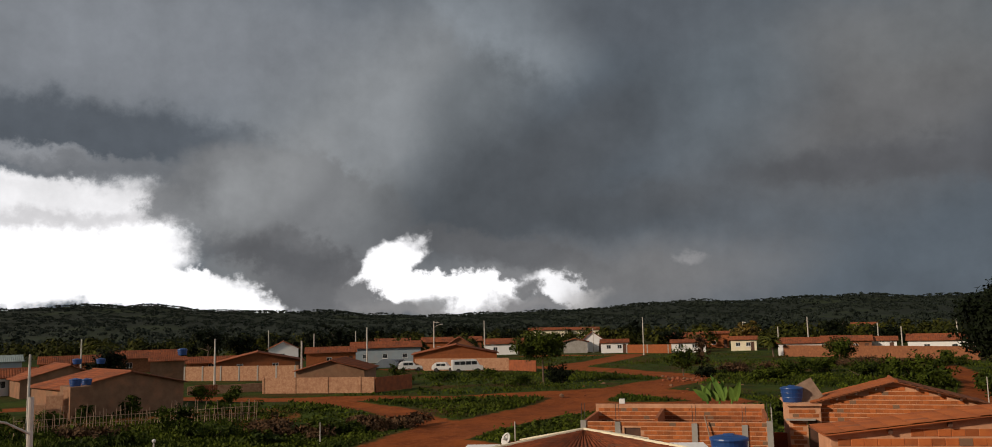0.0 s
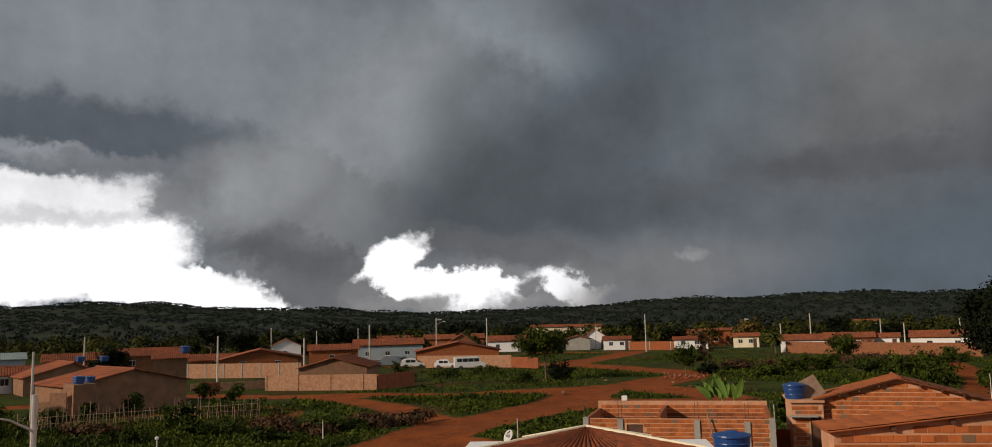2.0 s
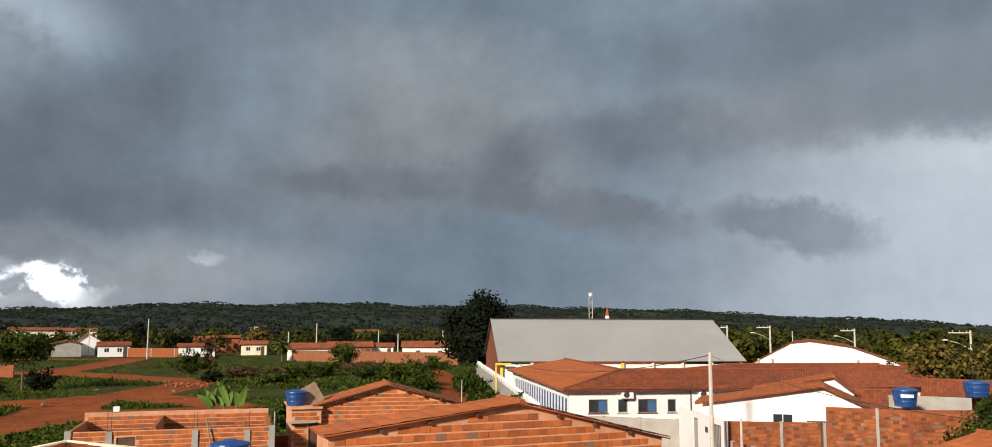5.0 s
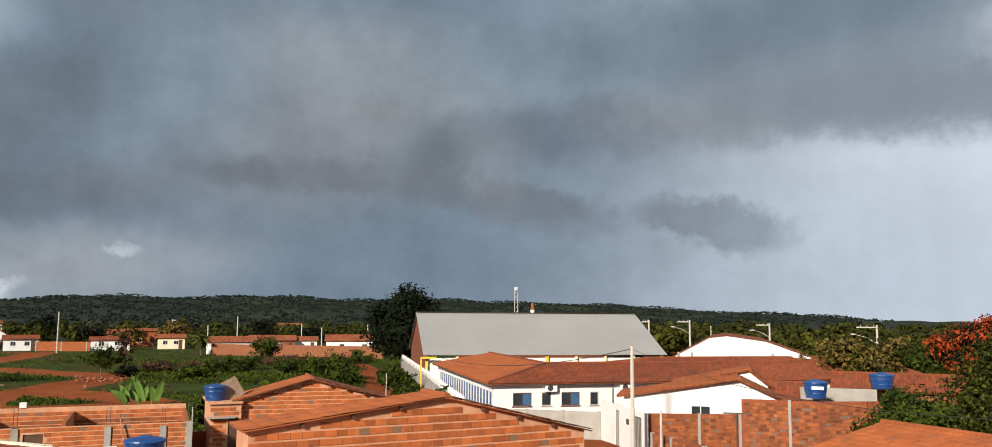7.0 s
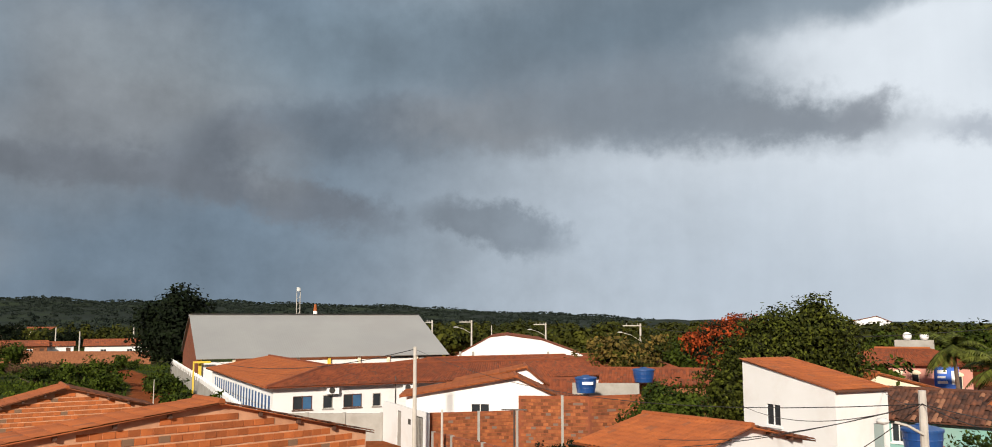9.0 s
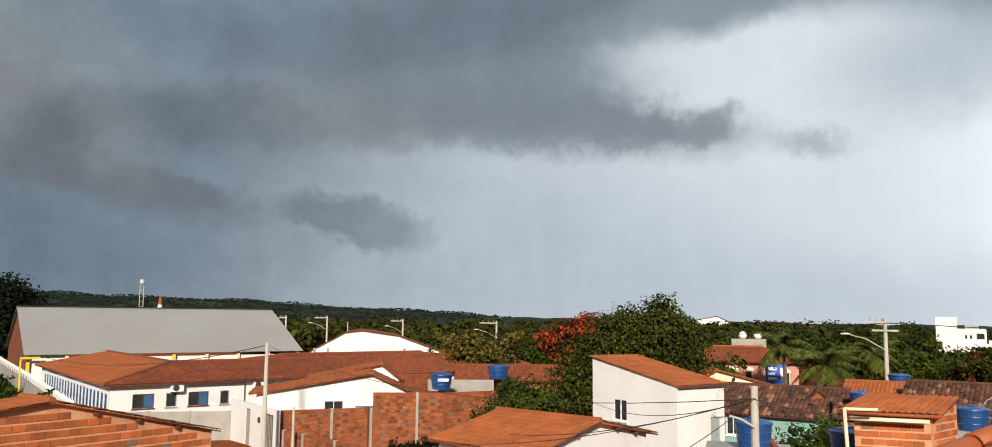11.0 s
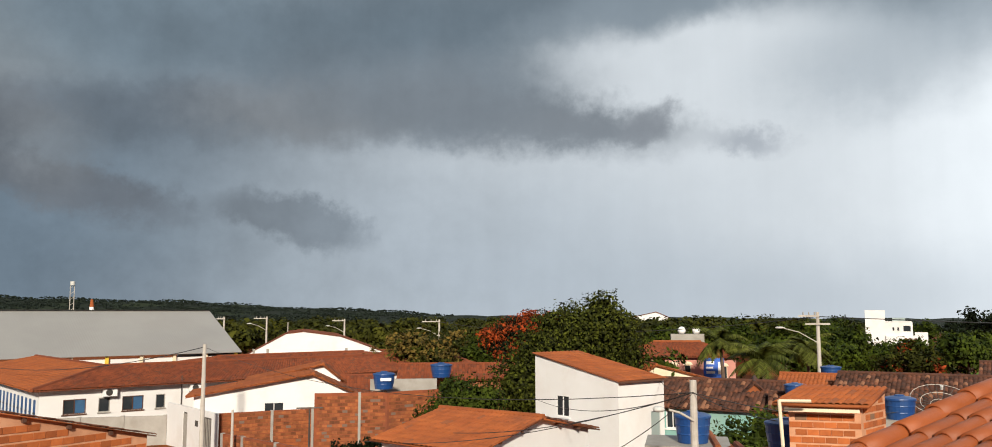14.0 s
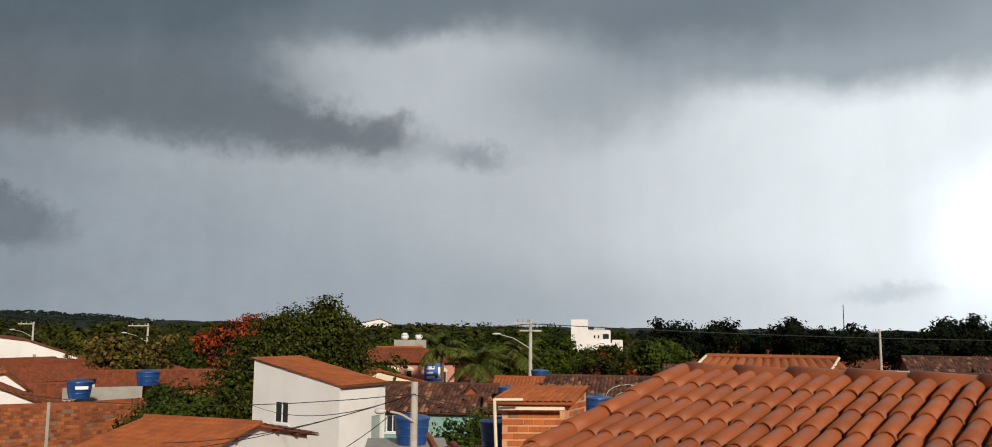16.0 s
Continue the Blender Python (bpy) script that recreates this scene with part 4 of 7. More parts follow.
village_house(-35, -29.3, 165, 3.2, 4.7, PALE_BLUE, SHEET_OLD, "house with grey green sheet roof", False, 8, 0, 0, 0, False)
village_house(-28.4, -25.2, 152, 3.0, 4.6, BRICK_FAR, TILE_FAR, "unfinished brick house behind the white one", False, 6, 0, 0, 2, False)
village_house(-24.6, -20.7, 172, 2.8, 4.9, PLASTER_PINK, TILE_FAR, "long house with a wide orange tile roof", False, 9, 0)
village_house(-22.3, -20.3, 139, 3.2, 3.9, PLASTER, TILE_FAR, "tall rendered annex with a water tank", False, 3.5, 0, 0, 0, False)
village_house(-20.2, -17.0, 152, 2.2, 3.6, PLASTER_PINK, TILE_FAR, "small house behind the long brick wall", False, 6, 0, 0, 1, False)
village_house(-18.5, -13.0, 146, 2.2, 3.75, BRICK_FAR, TILE_FAR, "brick gable house with orange roof", True, 9, 0, -0.3, 2, True)
wall_between(-20.3, 137, -13.3, 128, 2.15, PALE_SUNLIT_RENDER, "long reddish boundary wall with concrete piers", piers=3.0)
wall_between(-20.1, 107, -15.4, 108, 1.0, PALE_SUNLIT_RENDER, "low rendered wall along the track")
wall_between(-15.5, 104, -8.4, 98.5, 1.8, PALE_SUNLIT_RENDER, "rendered front wall of the gable house", piers=4.0, pier_mat=PALE_SUNLIT_RENDER)
village_house(-13.5, -9.0, 106, 2.35, 3.5, PLASTER, TILE_FAR, "gable house behind its front wall", True, 9, -12, 0.2, 0, False)
wall_between(-8.3, 99, -5.9, 104, 1.7, BRICK_DARK, "brown wall beside the gable house")
village_house(-9.9, -5.3, 176, 3.3, 5.1, PALE_BLUE, TILE_FAR, "pale blue house with porch under an orange roof", False, 9, 0, 0, 3, True)
village_house(-12.8, -9.6, 165, 2.9, 4.4, BRICK_FAR, TILE_FAR, "bare brick house under a low tile roof", False, 7, 0, 0, 1)
village_house(-15.2, -13.3, 200, 3.0, 4.6, WHITE_WALL, TILE_FAR, "small white house among trees", True, 6, 0, 0, 1, False)
village_house(-5.8, -0.2, 148, 2.5, 4.0, BRICK_FAR, TILE_FAR, "wide brick gable house with orange roof", True, 10, 0, 0.2, 0, False)
wall_between(-5.7, 143, 0.6, 137, 2.0, PALE_SUNLIT_RENDER, "front wall of the brick gable house")
wall_between(0.6, 137, 2.4, 132, 1.7, BRICK_DARK, "weathered wall near the young tree")
village_house(-8.7, -6.0, 235, 3.0, 4.9, PLASTER_PINK, TILE_FAR, "house roof beyond the porch house", False, 7)
village_house(-5.2, -1.2, 225, 3.2, 5.0, BRICK_FAR, TILE_FAR, "brick house with orange roof beyond", False, 7)
village_house(-1.0, 1.6, 205, 2.8, 4.6, WHITE_WALL, TILE_FAR, "white house with patched roof", False, 7)
village_house(-3.6, -1.8, 185, 3.0, 4.8, PLASTER_PINK, TILE_FAR, "small reddish house with hipped roof", True, 7, 0, 0, 0)
village_house(4.3, 5.9, 206, 2.7, 3.4, CONCRETE, TILE_FAR, "open garage with grey walls", True, 7, 0, 0, 0, False)
village_house(5.6, 7.0, 212, 3.0, 4.9, WHITE_WALL, TILE_FAR, "white gable house on the far street", True, 9, 0, -0.3, 0, True)
village_house(6.8, 8.6, 202, 2.5, 3.6, WHITE_WALL, TILE_RED, "white house with dark windows and brown roof", False, 7, 0, 0, 2)
wall_between(8.5, 199, 11.4, 195, 1.95, BRICK_FAR, "brick wall along the far street", piers=5.0)
village_house(2.0, 4.6, 262, 5.4, 6.4, CREAM, TILE_FAR, "cream two storey house behind trees", False, 8, 0, 0, 2, False)
village_house(4.7, 6.7, 266, 5.2, 6.3, CREAM, TILE_FAR, "cream two storey house with an open balcony", False, 8, 0, 0, 2, False)
village_house(11.4, 13.6, 198, 2.3, 3.2, WHITE_WALL, TILE_RED, "white house behind shrubs", False, 6, 0, 0, 2)
village_house(11.2, 14.6, 232, 3.0, 4.4, PLASTER_PINK, TILE_FAR, "house with broad orange roof", False, 8)
village_house(13.3, 15.1, 222, 3.8, 4.6, BRICK_FAR, TILE_FAR, "plain brick block of a house", False, 8, 0, 0, 1)
village_house(15.2, 16.8, 203, 2.6, 3.7, CREAM, TILE_FAR, "cream yellow house with orange roof", False, 7, 0, 0, 2)
village_house(18.1, 20.9, 174, 2.5, 4.0, WHITE_WALL, TILE_FAR, "pale house with a square white window", False, 7, 0, 0, 1, False)
village_house(20.7, 23.6, 182, 2.6, 4.0, PLASTER_PINK, TILE_FAR, "house with long orange roof behind the wall", False, 8)
village_house(23.6, 25.0, 184, 2.5, 3.6, WHITE_WALL, TILE_FAR, "small house with white eaves", False, 6, 0, 0, 0)
village_house(25.6, 29.3, 176, 2.7, 4.4, WHITE_WALL, TILE_FAR, "white house with stepped orange roof", False, 8)
wall_between(18.4, 171, 29.35, 154, 2.15, PLASTER_PINK, "long rendered boundary wall at the edge of the field", piers=0)
village_house(22.5, 24.0, 420, 3.0, 4.6, CREAM, TILE_FAR, "distant pale farmhouse in the valley", False, 8, 0, 0, 1, z=0.2)


def brick_pallet():
    h = holder("brick_stack", place(-19.0, 104.5), "stack of red hollow bricks beside the low wall", "bricks", "")
    bm = bmesh.new()
    for i in range(11):
        for k in range(6):
            j = 0.02 * ((i * 7 + k * 3) % 5 - 2)
            box(bm, -1.25 + i * 0.23, -1.25 + i * 0.23 + 0.21, j, j + 0.45, k * 0.21, k * 0.21 + 0.195)
    tagged(part("bricks", bm, BRICK_DARK, h), kind="stuff")


brick_pallet()


def stick_fence():
    h = holder("stick_fence", place(-22.5, 76), "crooked fence of weathered sticks", "fence", "")
    rng = random.Random(3)
    for i in range(75):
        x = -9 + i * 0.235
        y = 2.2 * math.sin(i * 0.045) - 3 + rng.uniform(-0.5, 0.5)
        hh = rng.uniform(0.9, 2.0)
        bm = rod(bmesh.new(), (x, y, -0.2), (x + rng.uniform(-0.2, 0.2), y + rng.uniform(-0.1, 0.1), hh), 0.035, 0.022, 5)
        part("stick", bm, PALE_WOOD, h)
    for k in (0.6, 1.1):
        part("rail", rod(bmesh.new(), (-9, -3.1, k), (8.4, -2.6, k + 0.1), 0.02, 0.02, 5), PALE_WOOD, h)


stick_fence()

for b, d, top, arm, lamp in ((-26.2, 150, 6.6, 0, 0), (-18.5, 118, 6.4, 0, 0), (-13.1, 112, 5.9, 0, 0), (-8.85, 130, 7.4, 0, 0), (-4.4, 155, 8.2, 0.9, 1.2), (-1.0, 165, 8.1, 0, 0),
                             (9.6, 187, 8.1, 0, 0), (18.15, 178, 5.6, 0, 0), (19.95, 178, 7.4, 0, 0), (6.3, 208, 5.8, 0, 0), (-9.6, 200, 6.6, 0, 0), (-12.3, 170, 6.4, 0, 0), (25.3, 178, 5.2, 0, 0), (24.0, 195, 5.8, 0, 0), (28.3, 182, 6.6, 0, 0.8), (-15.2, 190, 7.2, 0, 0), (16.0, 210, 6.6, 0.7, 0)):
    street_pole(b, d, top, "slender pale concrete utility pole", 0.15, arm, lamp)
street_pole(-28.75, 26, 5.85, "near concrete pole with a bent lamp arm", 0.11, 0, -1.0, 0, "street_lamp")
street_pole(-28.9, 70, 6.1, "thin pale concrete pole", 0.12)
water_tank(place(-20.45, 137.2, 0, 3.9), 0.7, 0.9)
water_tank(place(-26.45, 83.2, 0, 2.955), 0.5, 0.6)
water_tank(place(-25.85, 84.6, 0, 2.955), 0.45, 0.5)
water_tank(place(-26.4, 118, 0, 3.75), 0.55, 0.6)
water_tank(place(-25.1, 119, 0, 3.65), 0.55, 0.6)


def vehicle(bearing, dist, turn, paint, label, length, height, kind):
    """A parked car, seen side on: body, glasshouse, wheels, lights."""
    h = holder(kind, place(bearing, dist, turn), label, "car", "parked vehicles")
    l, w = length / 2, 0.85
    van = kind == "van"
    if van:
        prof = [(-l, 0.35), (-l, height * 0.93), (-l + 0.15, height), (l - 1.1, height), (l - 0.55, height * 0.58), (l, height * 0.5), (l, 0.35)]
        glass = [(-l + 0.3, l - 1.0)]
    else:
        prof = [(-l, 0.35), (-l, height * 0.6), (-l + 0.5, height * 0.95), (-l + 0.9, height), (0.35, height), (l - 1.15, height * 0.62), (l - 0.1, height * 0.52), (l, 0.35)]
        glass = [(-l + 0.75, 0.4)]
    bm = prism(bmesh.new(), prof, -w, w)
    bmesh.ops.bevel(bm, geom=[e for e in bm.edges], offset=0.05, segments=2, affect="EDGES")
    body = part("body", bm, paint, h)
    for x0, x1 in glass:
        n = 4 if van else 2
        for i in range(n):
            a, b = x0 + (x1 - x0) * i / n + 0.04, x0 + (x1 - x0) * (i + 1) / n - 0.04
            part("side_window", box(bmesh.new(), a, b, -w - 0.01, -w + 0.03, height * 0.62, height * 0.88), DARK_GLASS, body)
    part("headlight", box(bmesh.new(), l - 0.1, l + 0.012, -w + 0.1, -w + 0.4, height * 0.38, height * 0.46), LAMP_GLASS, body)
    for x in (-l * 0.62, l * 0.64):
        for y in (-w + 0.02, w - 0.02):
            t = part("tyre", rod(bmesh.new(), (x, y - 0.1, 0.32), (x, y + 0.1, 0.32), 0.33, 0.33, 18), RUBBER, h)
            part("rim", rod(bmesh.new(), (x, y - 0.115, 0.32), (x, y + 0.115, 0.32), 0.19, 0.19, 12), STEEL, t)
    return h


vehicle(-2.2, 134.5, 8, CAR_WHITE, "white passenger van parked on the grass verge", 4.9, 2.0, "van")
vehicle(-3.75, 138.5, -10, CAR_WHITE, "small white car behind the van", 3.8, 1.5, "car")
vehicle(-6.0, 143, 5, CAR_WHITE, "white hatchback parked by the wall", 4.0, 1.6, "car")
vehicle(-7.7, 150, 170, CAR_GREY, "grey blue pickup parked by the porch house", 4.8, 1.8, "car")
vehicle(-6.6, 156, 0, CAR_GREY, "dark car parked under the porch", 4.2, 1.5, "car")

tree(2.9, 106, 7.0, 3.6, "young leafy tree with a thin pale trunk", LEAF, 3200, 0.16, 0.13, 0.42)
bush(4.0, 106, 3.4, 1.9, "dark dense bush beside the young tree", LEAF_DARK, 1300, 0.15)
tree(12.1, 118, 3.9, 2.6, "low spreading shrub tree", LEAF, 1500, 0.15, 0.09, 0.2)
tree(13.3, 119, 6.0, 1.1, "bare brown dead tree wrapped in dry twigs", LEAF_DRY, 1100, 0.14, 0.2, 0.1)
bush(13.4, 112, 1.7, 1.4, "dark shrub at the road fork", LEAF_DARK, 700)
tree(16.2, 212, 6.6, 4.2, "yellowing tree behind the cream house", LEAF_YELLOW, 1300, 0.3, 0.2, 0.3)
tree(-24.7, 140, 5.7, 3.2, "dark round tree between the houses", LEAF_DARK, 2200, 0.2, 0.2, 0.12)
tree(-19.0, 205, 9.0, 4.2, "tall dark tree behind the houses", LEAF_DARK, 2200, 0.25, 0.25, 0.2)
tree(-17.0, 190, 6.5, 4.6, "dark spreading tree behind the roofs", LEAF_DARK, 1800, 0.25, 0.22, 0.25)
for b, d, hh, s in ((-14.2, 215, 7.0, 5), (-12.2, 230, 7.6, 5), (-10.6, 212, 8.4, 5), (-9.5, 220, 7.6, 4.5), (-7.3, 250, 6.6, 4.5), (-3.0, 245, 8.6, 5.5), (-1.5, 258, 7.6, 5), (8.9, 235, 7.4, 3.6), (0.4, 240, 6.4, 4.5), (21.5, 215, 7.2, 5.2), (24.6, 210, 5.6, 4), (11.5, 215, 5.0, 4)):
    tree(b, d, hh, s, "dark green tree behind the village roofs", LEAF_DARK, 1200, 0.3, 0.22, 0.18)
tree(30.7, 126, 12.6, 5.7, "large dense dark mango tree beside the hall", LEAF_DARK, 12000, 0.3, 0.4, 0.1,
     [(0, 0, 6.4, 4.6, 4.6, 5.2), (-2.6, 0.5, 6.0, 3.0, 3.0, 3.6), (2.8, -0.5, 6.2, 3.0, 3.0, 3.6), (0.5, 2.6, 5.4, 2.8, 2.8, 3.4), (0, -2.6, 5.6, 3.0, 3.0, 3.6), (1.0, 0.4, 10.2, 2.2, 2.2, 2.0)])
tree(21.8, 150, 4.3, 3.4, "round green tree in front of the brick wall", LEAF, 2000, 0.18, 0.15, 0.05)
for b, d, hh, s in ((26.2, 104, 3.6, 3.4), (24.9, 110, 2.6, 2.8), (27.0, 98, 2.4, 2.4), (28.0, 140, 2.4, 2.6), (30.3, 88, 2.6, 2.0), (29.9, 98, 2.2, 1.8), (30.9, 72, 2.0, 1.4), (19.2, 118, 2.6, 3.0), (17.2, 108, 1.6, 2.4), (20.6, 122, 2.0, 2.6), (23.0, 116, 2.0, 2.8), (18.4, 64, 1.8, 1.6), (33.3, 68, 2.2, 0.9)):
    bush(b, d, hh, s, "bright green bush in the tall grass", LEAF, 1300, 0.15)
for b, d, hh, s in ((-21, 70, 2.0, 2.0), (-18.8, 64, 1.4, 2.2), (-17.2, 78, 1.6, 2.6), (-11.2, 62, 1.6, 1.3), (-9.5, 62, 0.9, 1.2), (-15.2, 58, 1.0, 1.2), (-27.6, 76, 1.6, 1.6), (-30.4, 70, 3.0, 2.6), (-17.6, 92, 1.8, 1.6), (-19.2, 95, 1.8, 1.5), (-23.5, 84, 2.0, 1.4), (-26.0, 82, 1.5, 1.0), (-23.0, 62, 1.2, 2.5), (-6.6, 110, 1.6, 2.2), (-4.0, 116, 1.4, 2.4), (-1.0, 122, 1.5, 2.6), (-6.9, 128, 2.0, 1.8), (-2.4, 82, 0.7, 1.6), (1.4, 104, 1.6, 1.8)):
    bush(b, d, hh, s, "green weeds growing along the track", LEAF, 800, 0.13)
for b, d, hh, s in ((-13.6, 62, 1.0, 3.0), (-7.6, 63, 1.1, 2.8), (-15.0, 66, 1.0, 2.4), (-9.0, 67, 1.0, 2.2), (-5.9, 66, 0.9, 1.6), (17.6, 128, 1.6, 4.4), (22.2, 134, 1.4, 5.0), (15.6, 124, 1.6, 3.4), (24.4, 140, 1.2, 5), (-25.5, 68, 1.0, 2.6)):
    bush(b, d, hh, s, "patch of dry brown brush in the grass", LEAF_DRY, 1100, 0.13)


def banana_plant(bearing, dist, label="clump of banana plants with broad upright leaves"):
    h = holder("banana_plant", place(bearing, dist), label, "plant", "")
    rng = random.Random(9)
    for i in range(13):
        x, y = rng.uniform(-1.7, 1.7), rng.uniform(-0.7, 0.7)
        lean = Vector((rng.uniform(-0.7, 0.7), rng.uniform(-0.4, 0.4), 1)).normalized()
        L = rng.uniform(1.6, 2.8)
        side = lean.cross(Vector((rng.uniform(-0.3, 0.3), 1, 0))).normalized()
        verts, faces = [], []
        for k in range(7):
            u = k / 6
            c = Vector((x, y, 0.3)) + lean * L * u + Vector((lean.x, lean.y, -0.35)) * 0.9 * u * u
            w = 0.28 * math.sin(math.pi * min(1, 0.12 + u * 0.88)) + 0.02
            verts += [c - side * w, c + Vector((0, 0.05, 0)), c + side * w]
            if k:
                b = 3 * (k - 1)
                faces += [(b, b + 1, b + 4, b + 3), (b + 1, b + 2, b + 5, b + 4)]
        mesh_part("leaf", verts, faces, BANANA, h)
    for i in range(3):
        part("stem", rod(bmesh.new(), (i - 1, 0, -0.1), ((i - 1) * 1.1, 0, 1.2), 0.1, 0.06), BANANA, h)


banana_plant(14.3, 78)
banana_plant(94.9, 96, "grey green clump of broad leaved plants below the trees")
for b, d, top in ((29.6, 78, 2.4), (17.45, 60, 1.5), (-11.9, 57, 1.4), (0.9, 52, 1.6), (-22.0, 40, 2.75)):
    street_pole(b, d, top, "thin pale fence post standing in the field", 0.05, 0, 0, 0, "fence_post")
bm = bmesh.new()
bmesh.ops.create_uvsphere(bm, u_segments=10, v_segments=6, radius=0.09, matrix=Matrix.Translation((0, 0, 2.83)))
part("lamp_globe", bm, LAMP_GLASS, bpy.data.objects["fence_post.004"], "small white globe lamp")


def rubble():
    """Stones and bits of brick at the fork of the tracks."""
    rng = random.Random(31)
    for i in range(60):
        b, d = (rng.gauss(12.0, 0.7), rng.gauss(110, 3)) if i < 34 else (rng.uniform(2, 16), rng.uniform(84, 112))
        s = rng.uniform(0.1, 0.32)
        bm = bmesh.new()
        bmesh.ops.create_icosphere(bm, subdivisions=1, radius=s)
        for v in bm.verts:
            v.co = Vector((v.co.x * rng.uniform(0.8, 1.5), v.co.y, v.co.z * 0.7)) * rng.uniform(0.8, 1.15)
        ob = tagged(part("stone", bm, BRICK_DARK if i % 4 else PLASTER), "loose stone lying beside the track", "stone", "stones")
        ob.matrix_basis = place(b, d, rng.uniform(0, 180), 0.02)


rubble()


# ---- the near brick houses ----
def brick_mesh(name, w, h, d, mat):
    """One shared block with softened edges."""
    bm = box(bmesh.new(), -w / 2, w / 2, 0, d, -h / 2, h / 2)
    bmesh.ops.bevel(bm, geom=[e for e in bm.edges if abs(e.verts[0].co.y) < 1e-6 and abs(e.verts[1].co.y) < 1e-6], offset=0.008, segments=1, affect="EDGES")
    me = bpy.data.meshes.new(name)
    bm.to_mesh(me)
    bm.free()
    me.materials.append(mat)
    return me


BRICK_MESH = brick_mesh("brick", 0.29, 0.165, 0.05, BRICK)
DARK_BRICK_MESH = brick_mesh("dark_brick", 0.29, 0.165, 0.05, BRICK_AGED)


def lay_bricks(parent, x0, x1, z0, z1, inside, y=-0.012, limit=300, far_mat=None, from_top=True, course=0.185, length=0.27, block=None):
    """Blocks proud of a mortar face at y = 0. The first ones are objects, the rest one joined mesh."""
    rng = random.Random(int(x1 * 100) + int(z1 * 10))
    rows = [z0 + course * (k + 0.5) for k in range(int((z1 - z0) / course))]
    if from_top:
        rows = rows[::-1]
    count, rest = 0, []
    for k, z in enumerate(rows):
        x = x0 + length / 2 - (length / 2 if k % 2 else 0)
        while x < x1:
            if all(inside(x + sx * length * 0.5, z + sz * course * 0.5) for sx in (-1, 1) for sz in (-1, 1)):
                yy = y + rng.uniform(-0.006, 0.006)
                if count < limit:
                    ob = new("brick", block or BRICK_MESH)
                    ob.parent = parent
                    ob.location = (x, yy, z)
                    ob.scale = ((length - 0.007) / 0.29, 1, (course - 0.04) / 0.165)
                    count += 1
                else:
                    rest.append((x, yy, z))
            x += length
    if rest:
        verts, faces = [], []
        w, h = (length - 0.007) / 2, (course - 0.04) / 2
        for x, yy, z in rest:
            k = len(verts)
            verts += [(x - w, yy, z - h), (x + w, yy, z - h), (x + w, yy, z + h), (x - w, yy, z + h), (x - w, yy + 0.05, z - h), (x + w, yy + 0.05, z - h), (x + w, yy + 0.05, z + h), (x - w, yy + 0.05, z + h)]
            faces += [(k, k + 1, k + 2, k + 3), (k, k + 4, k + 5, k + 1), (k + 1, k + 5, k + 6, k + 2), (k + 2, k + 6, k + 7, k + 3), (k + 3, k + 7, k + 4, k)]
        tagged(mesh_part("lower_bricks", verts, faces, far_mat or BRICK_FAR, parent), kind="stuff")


def brick_gable(bearing, dist, turn, left, right, eave_l, eave_r, ridge, depth, label, limit=300, roof_over=0.3, course=0.19):
    """A near house of bare hollow bricks: gable wall with apex over x = 0."""
    h = holder("brick_house", place(bearing, dist, turn), label, "house", "near brick houses")
    t = 0.15
    poly = [(-left, 0), (right, 0), (right, eave_r), (0, ridge), (-left, eave_l)]
    bm = prism(bmesh.new(), poly, 0, t)
    prism(bm, poly, depth - t, depth)
    box(bm, -left, -left + t, t, depth - t, 0, eave_l)
    box(bm, right - t, right, t, depth - t, 0, eave_r)
    wall = part("wall", bm, MORTAR, h)

    def inside(x, z):
        top = ridge + (eave_l - ridge) * (-x / left) if x < 0 else ridge + (eave_r - ridge) * (x / right)
        return -left - 0.01 < x < right + 0.01 and z < top - 0.06

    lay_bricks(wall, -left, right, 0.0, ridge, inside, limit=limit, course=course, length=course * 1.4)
    o = roof_over
    sl, sr = (ridge - eave_l) / left, (ridge - eave_r) / right
    slope("roof_slope", [(-left - o, depth + o, eave_l - o * sl), (-left - o, -o, eave_l - o * sl), (0, -o, ridge), (0, depth + o, ridge)], TILE, h, thick=0.03, amp=0.012, pitch=0.17)
    slope("roof_slope", [(right + o, -o, eave_r - o * sr), (right + o, depth + o, eave_r - o * sr), (0, depth + o, ridge), (0, -o, ridge)], TILE, h, thick=0.03, amp=0.012, pitch=0.17)
    part("ridge_cap", rod(bmesh.new(), (0, -o, ridge + 0.03), (0, depth + o, ridge + 0.03), 0.085), TILE, h)
    for s, L, e in ((-1, left, sl), (1, right, sr)):
        for k in range(1, 4):
            x = L * k / 4
            z = ridge - e * x
            part("rafter_end", box(bmesh.new(), s * x - 0.04, s * x + 0.04, -o + 0.05, -0.02, z - 0.13, z - 0.03), DARK_WOOD, h)
    return h


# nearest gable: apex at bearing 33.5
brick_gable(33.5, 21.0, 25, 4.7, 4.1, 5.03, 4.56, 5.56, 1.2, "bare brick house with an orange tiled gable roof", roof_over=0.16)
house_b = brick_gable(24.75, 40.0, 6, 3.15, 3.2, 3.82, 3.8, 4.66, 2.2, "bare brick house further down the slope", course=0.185)


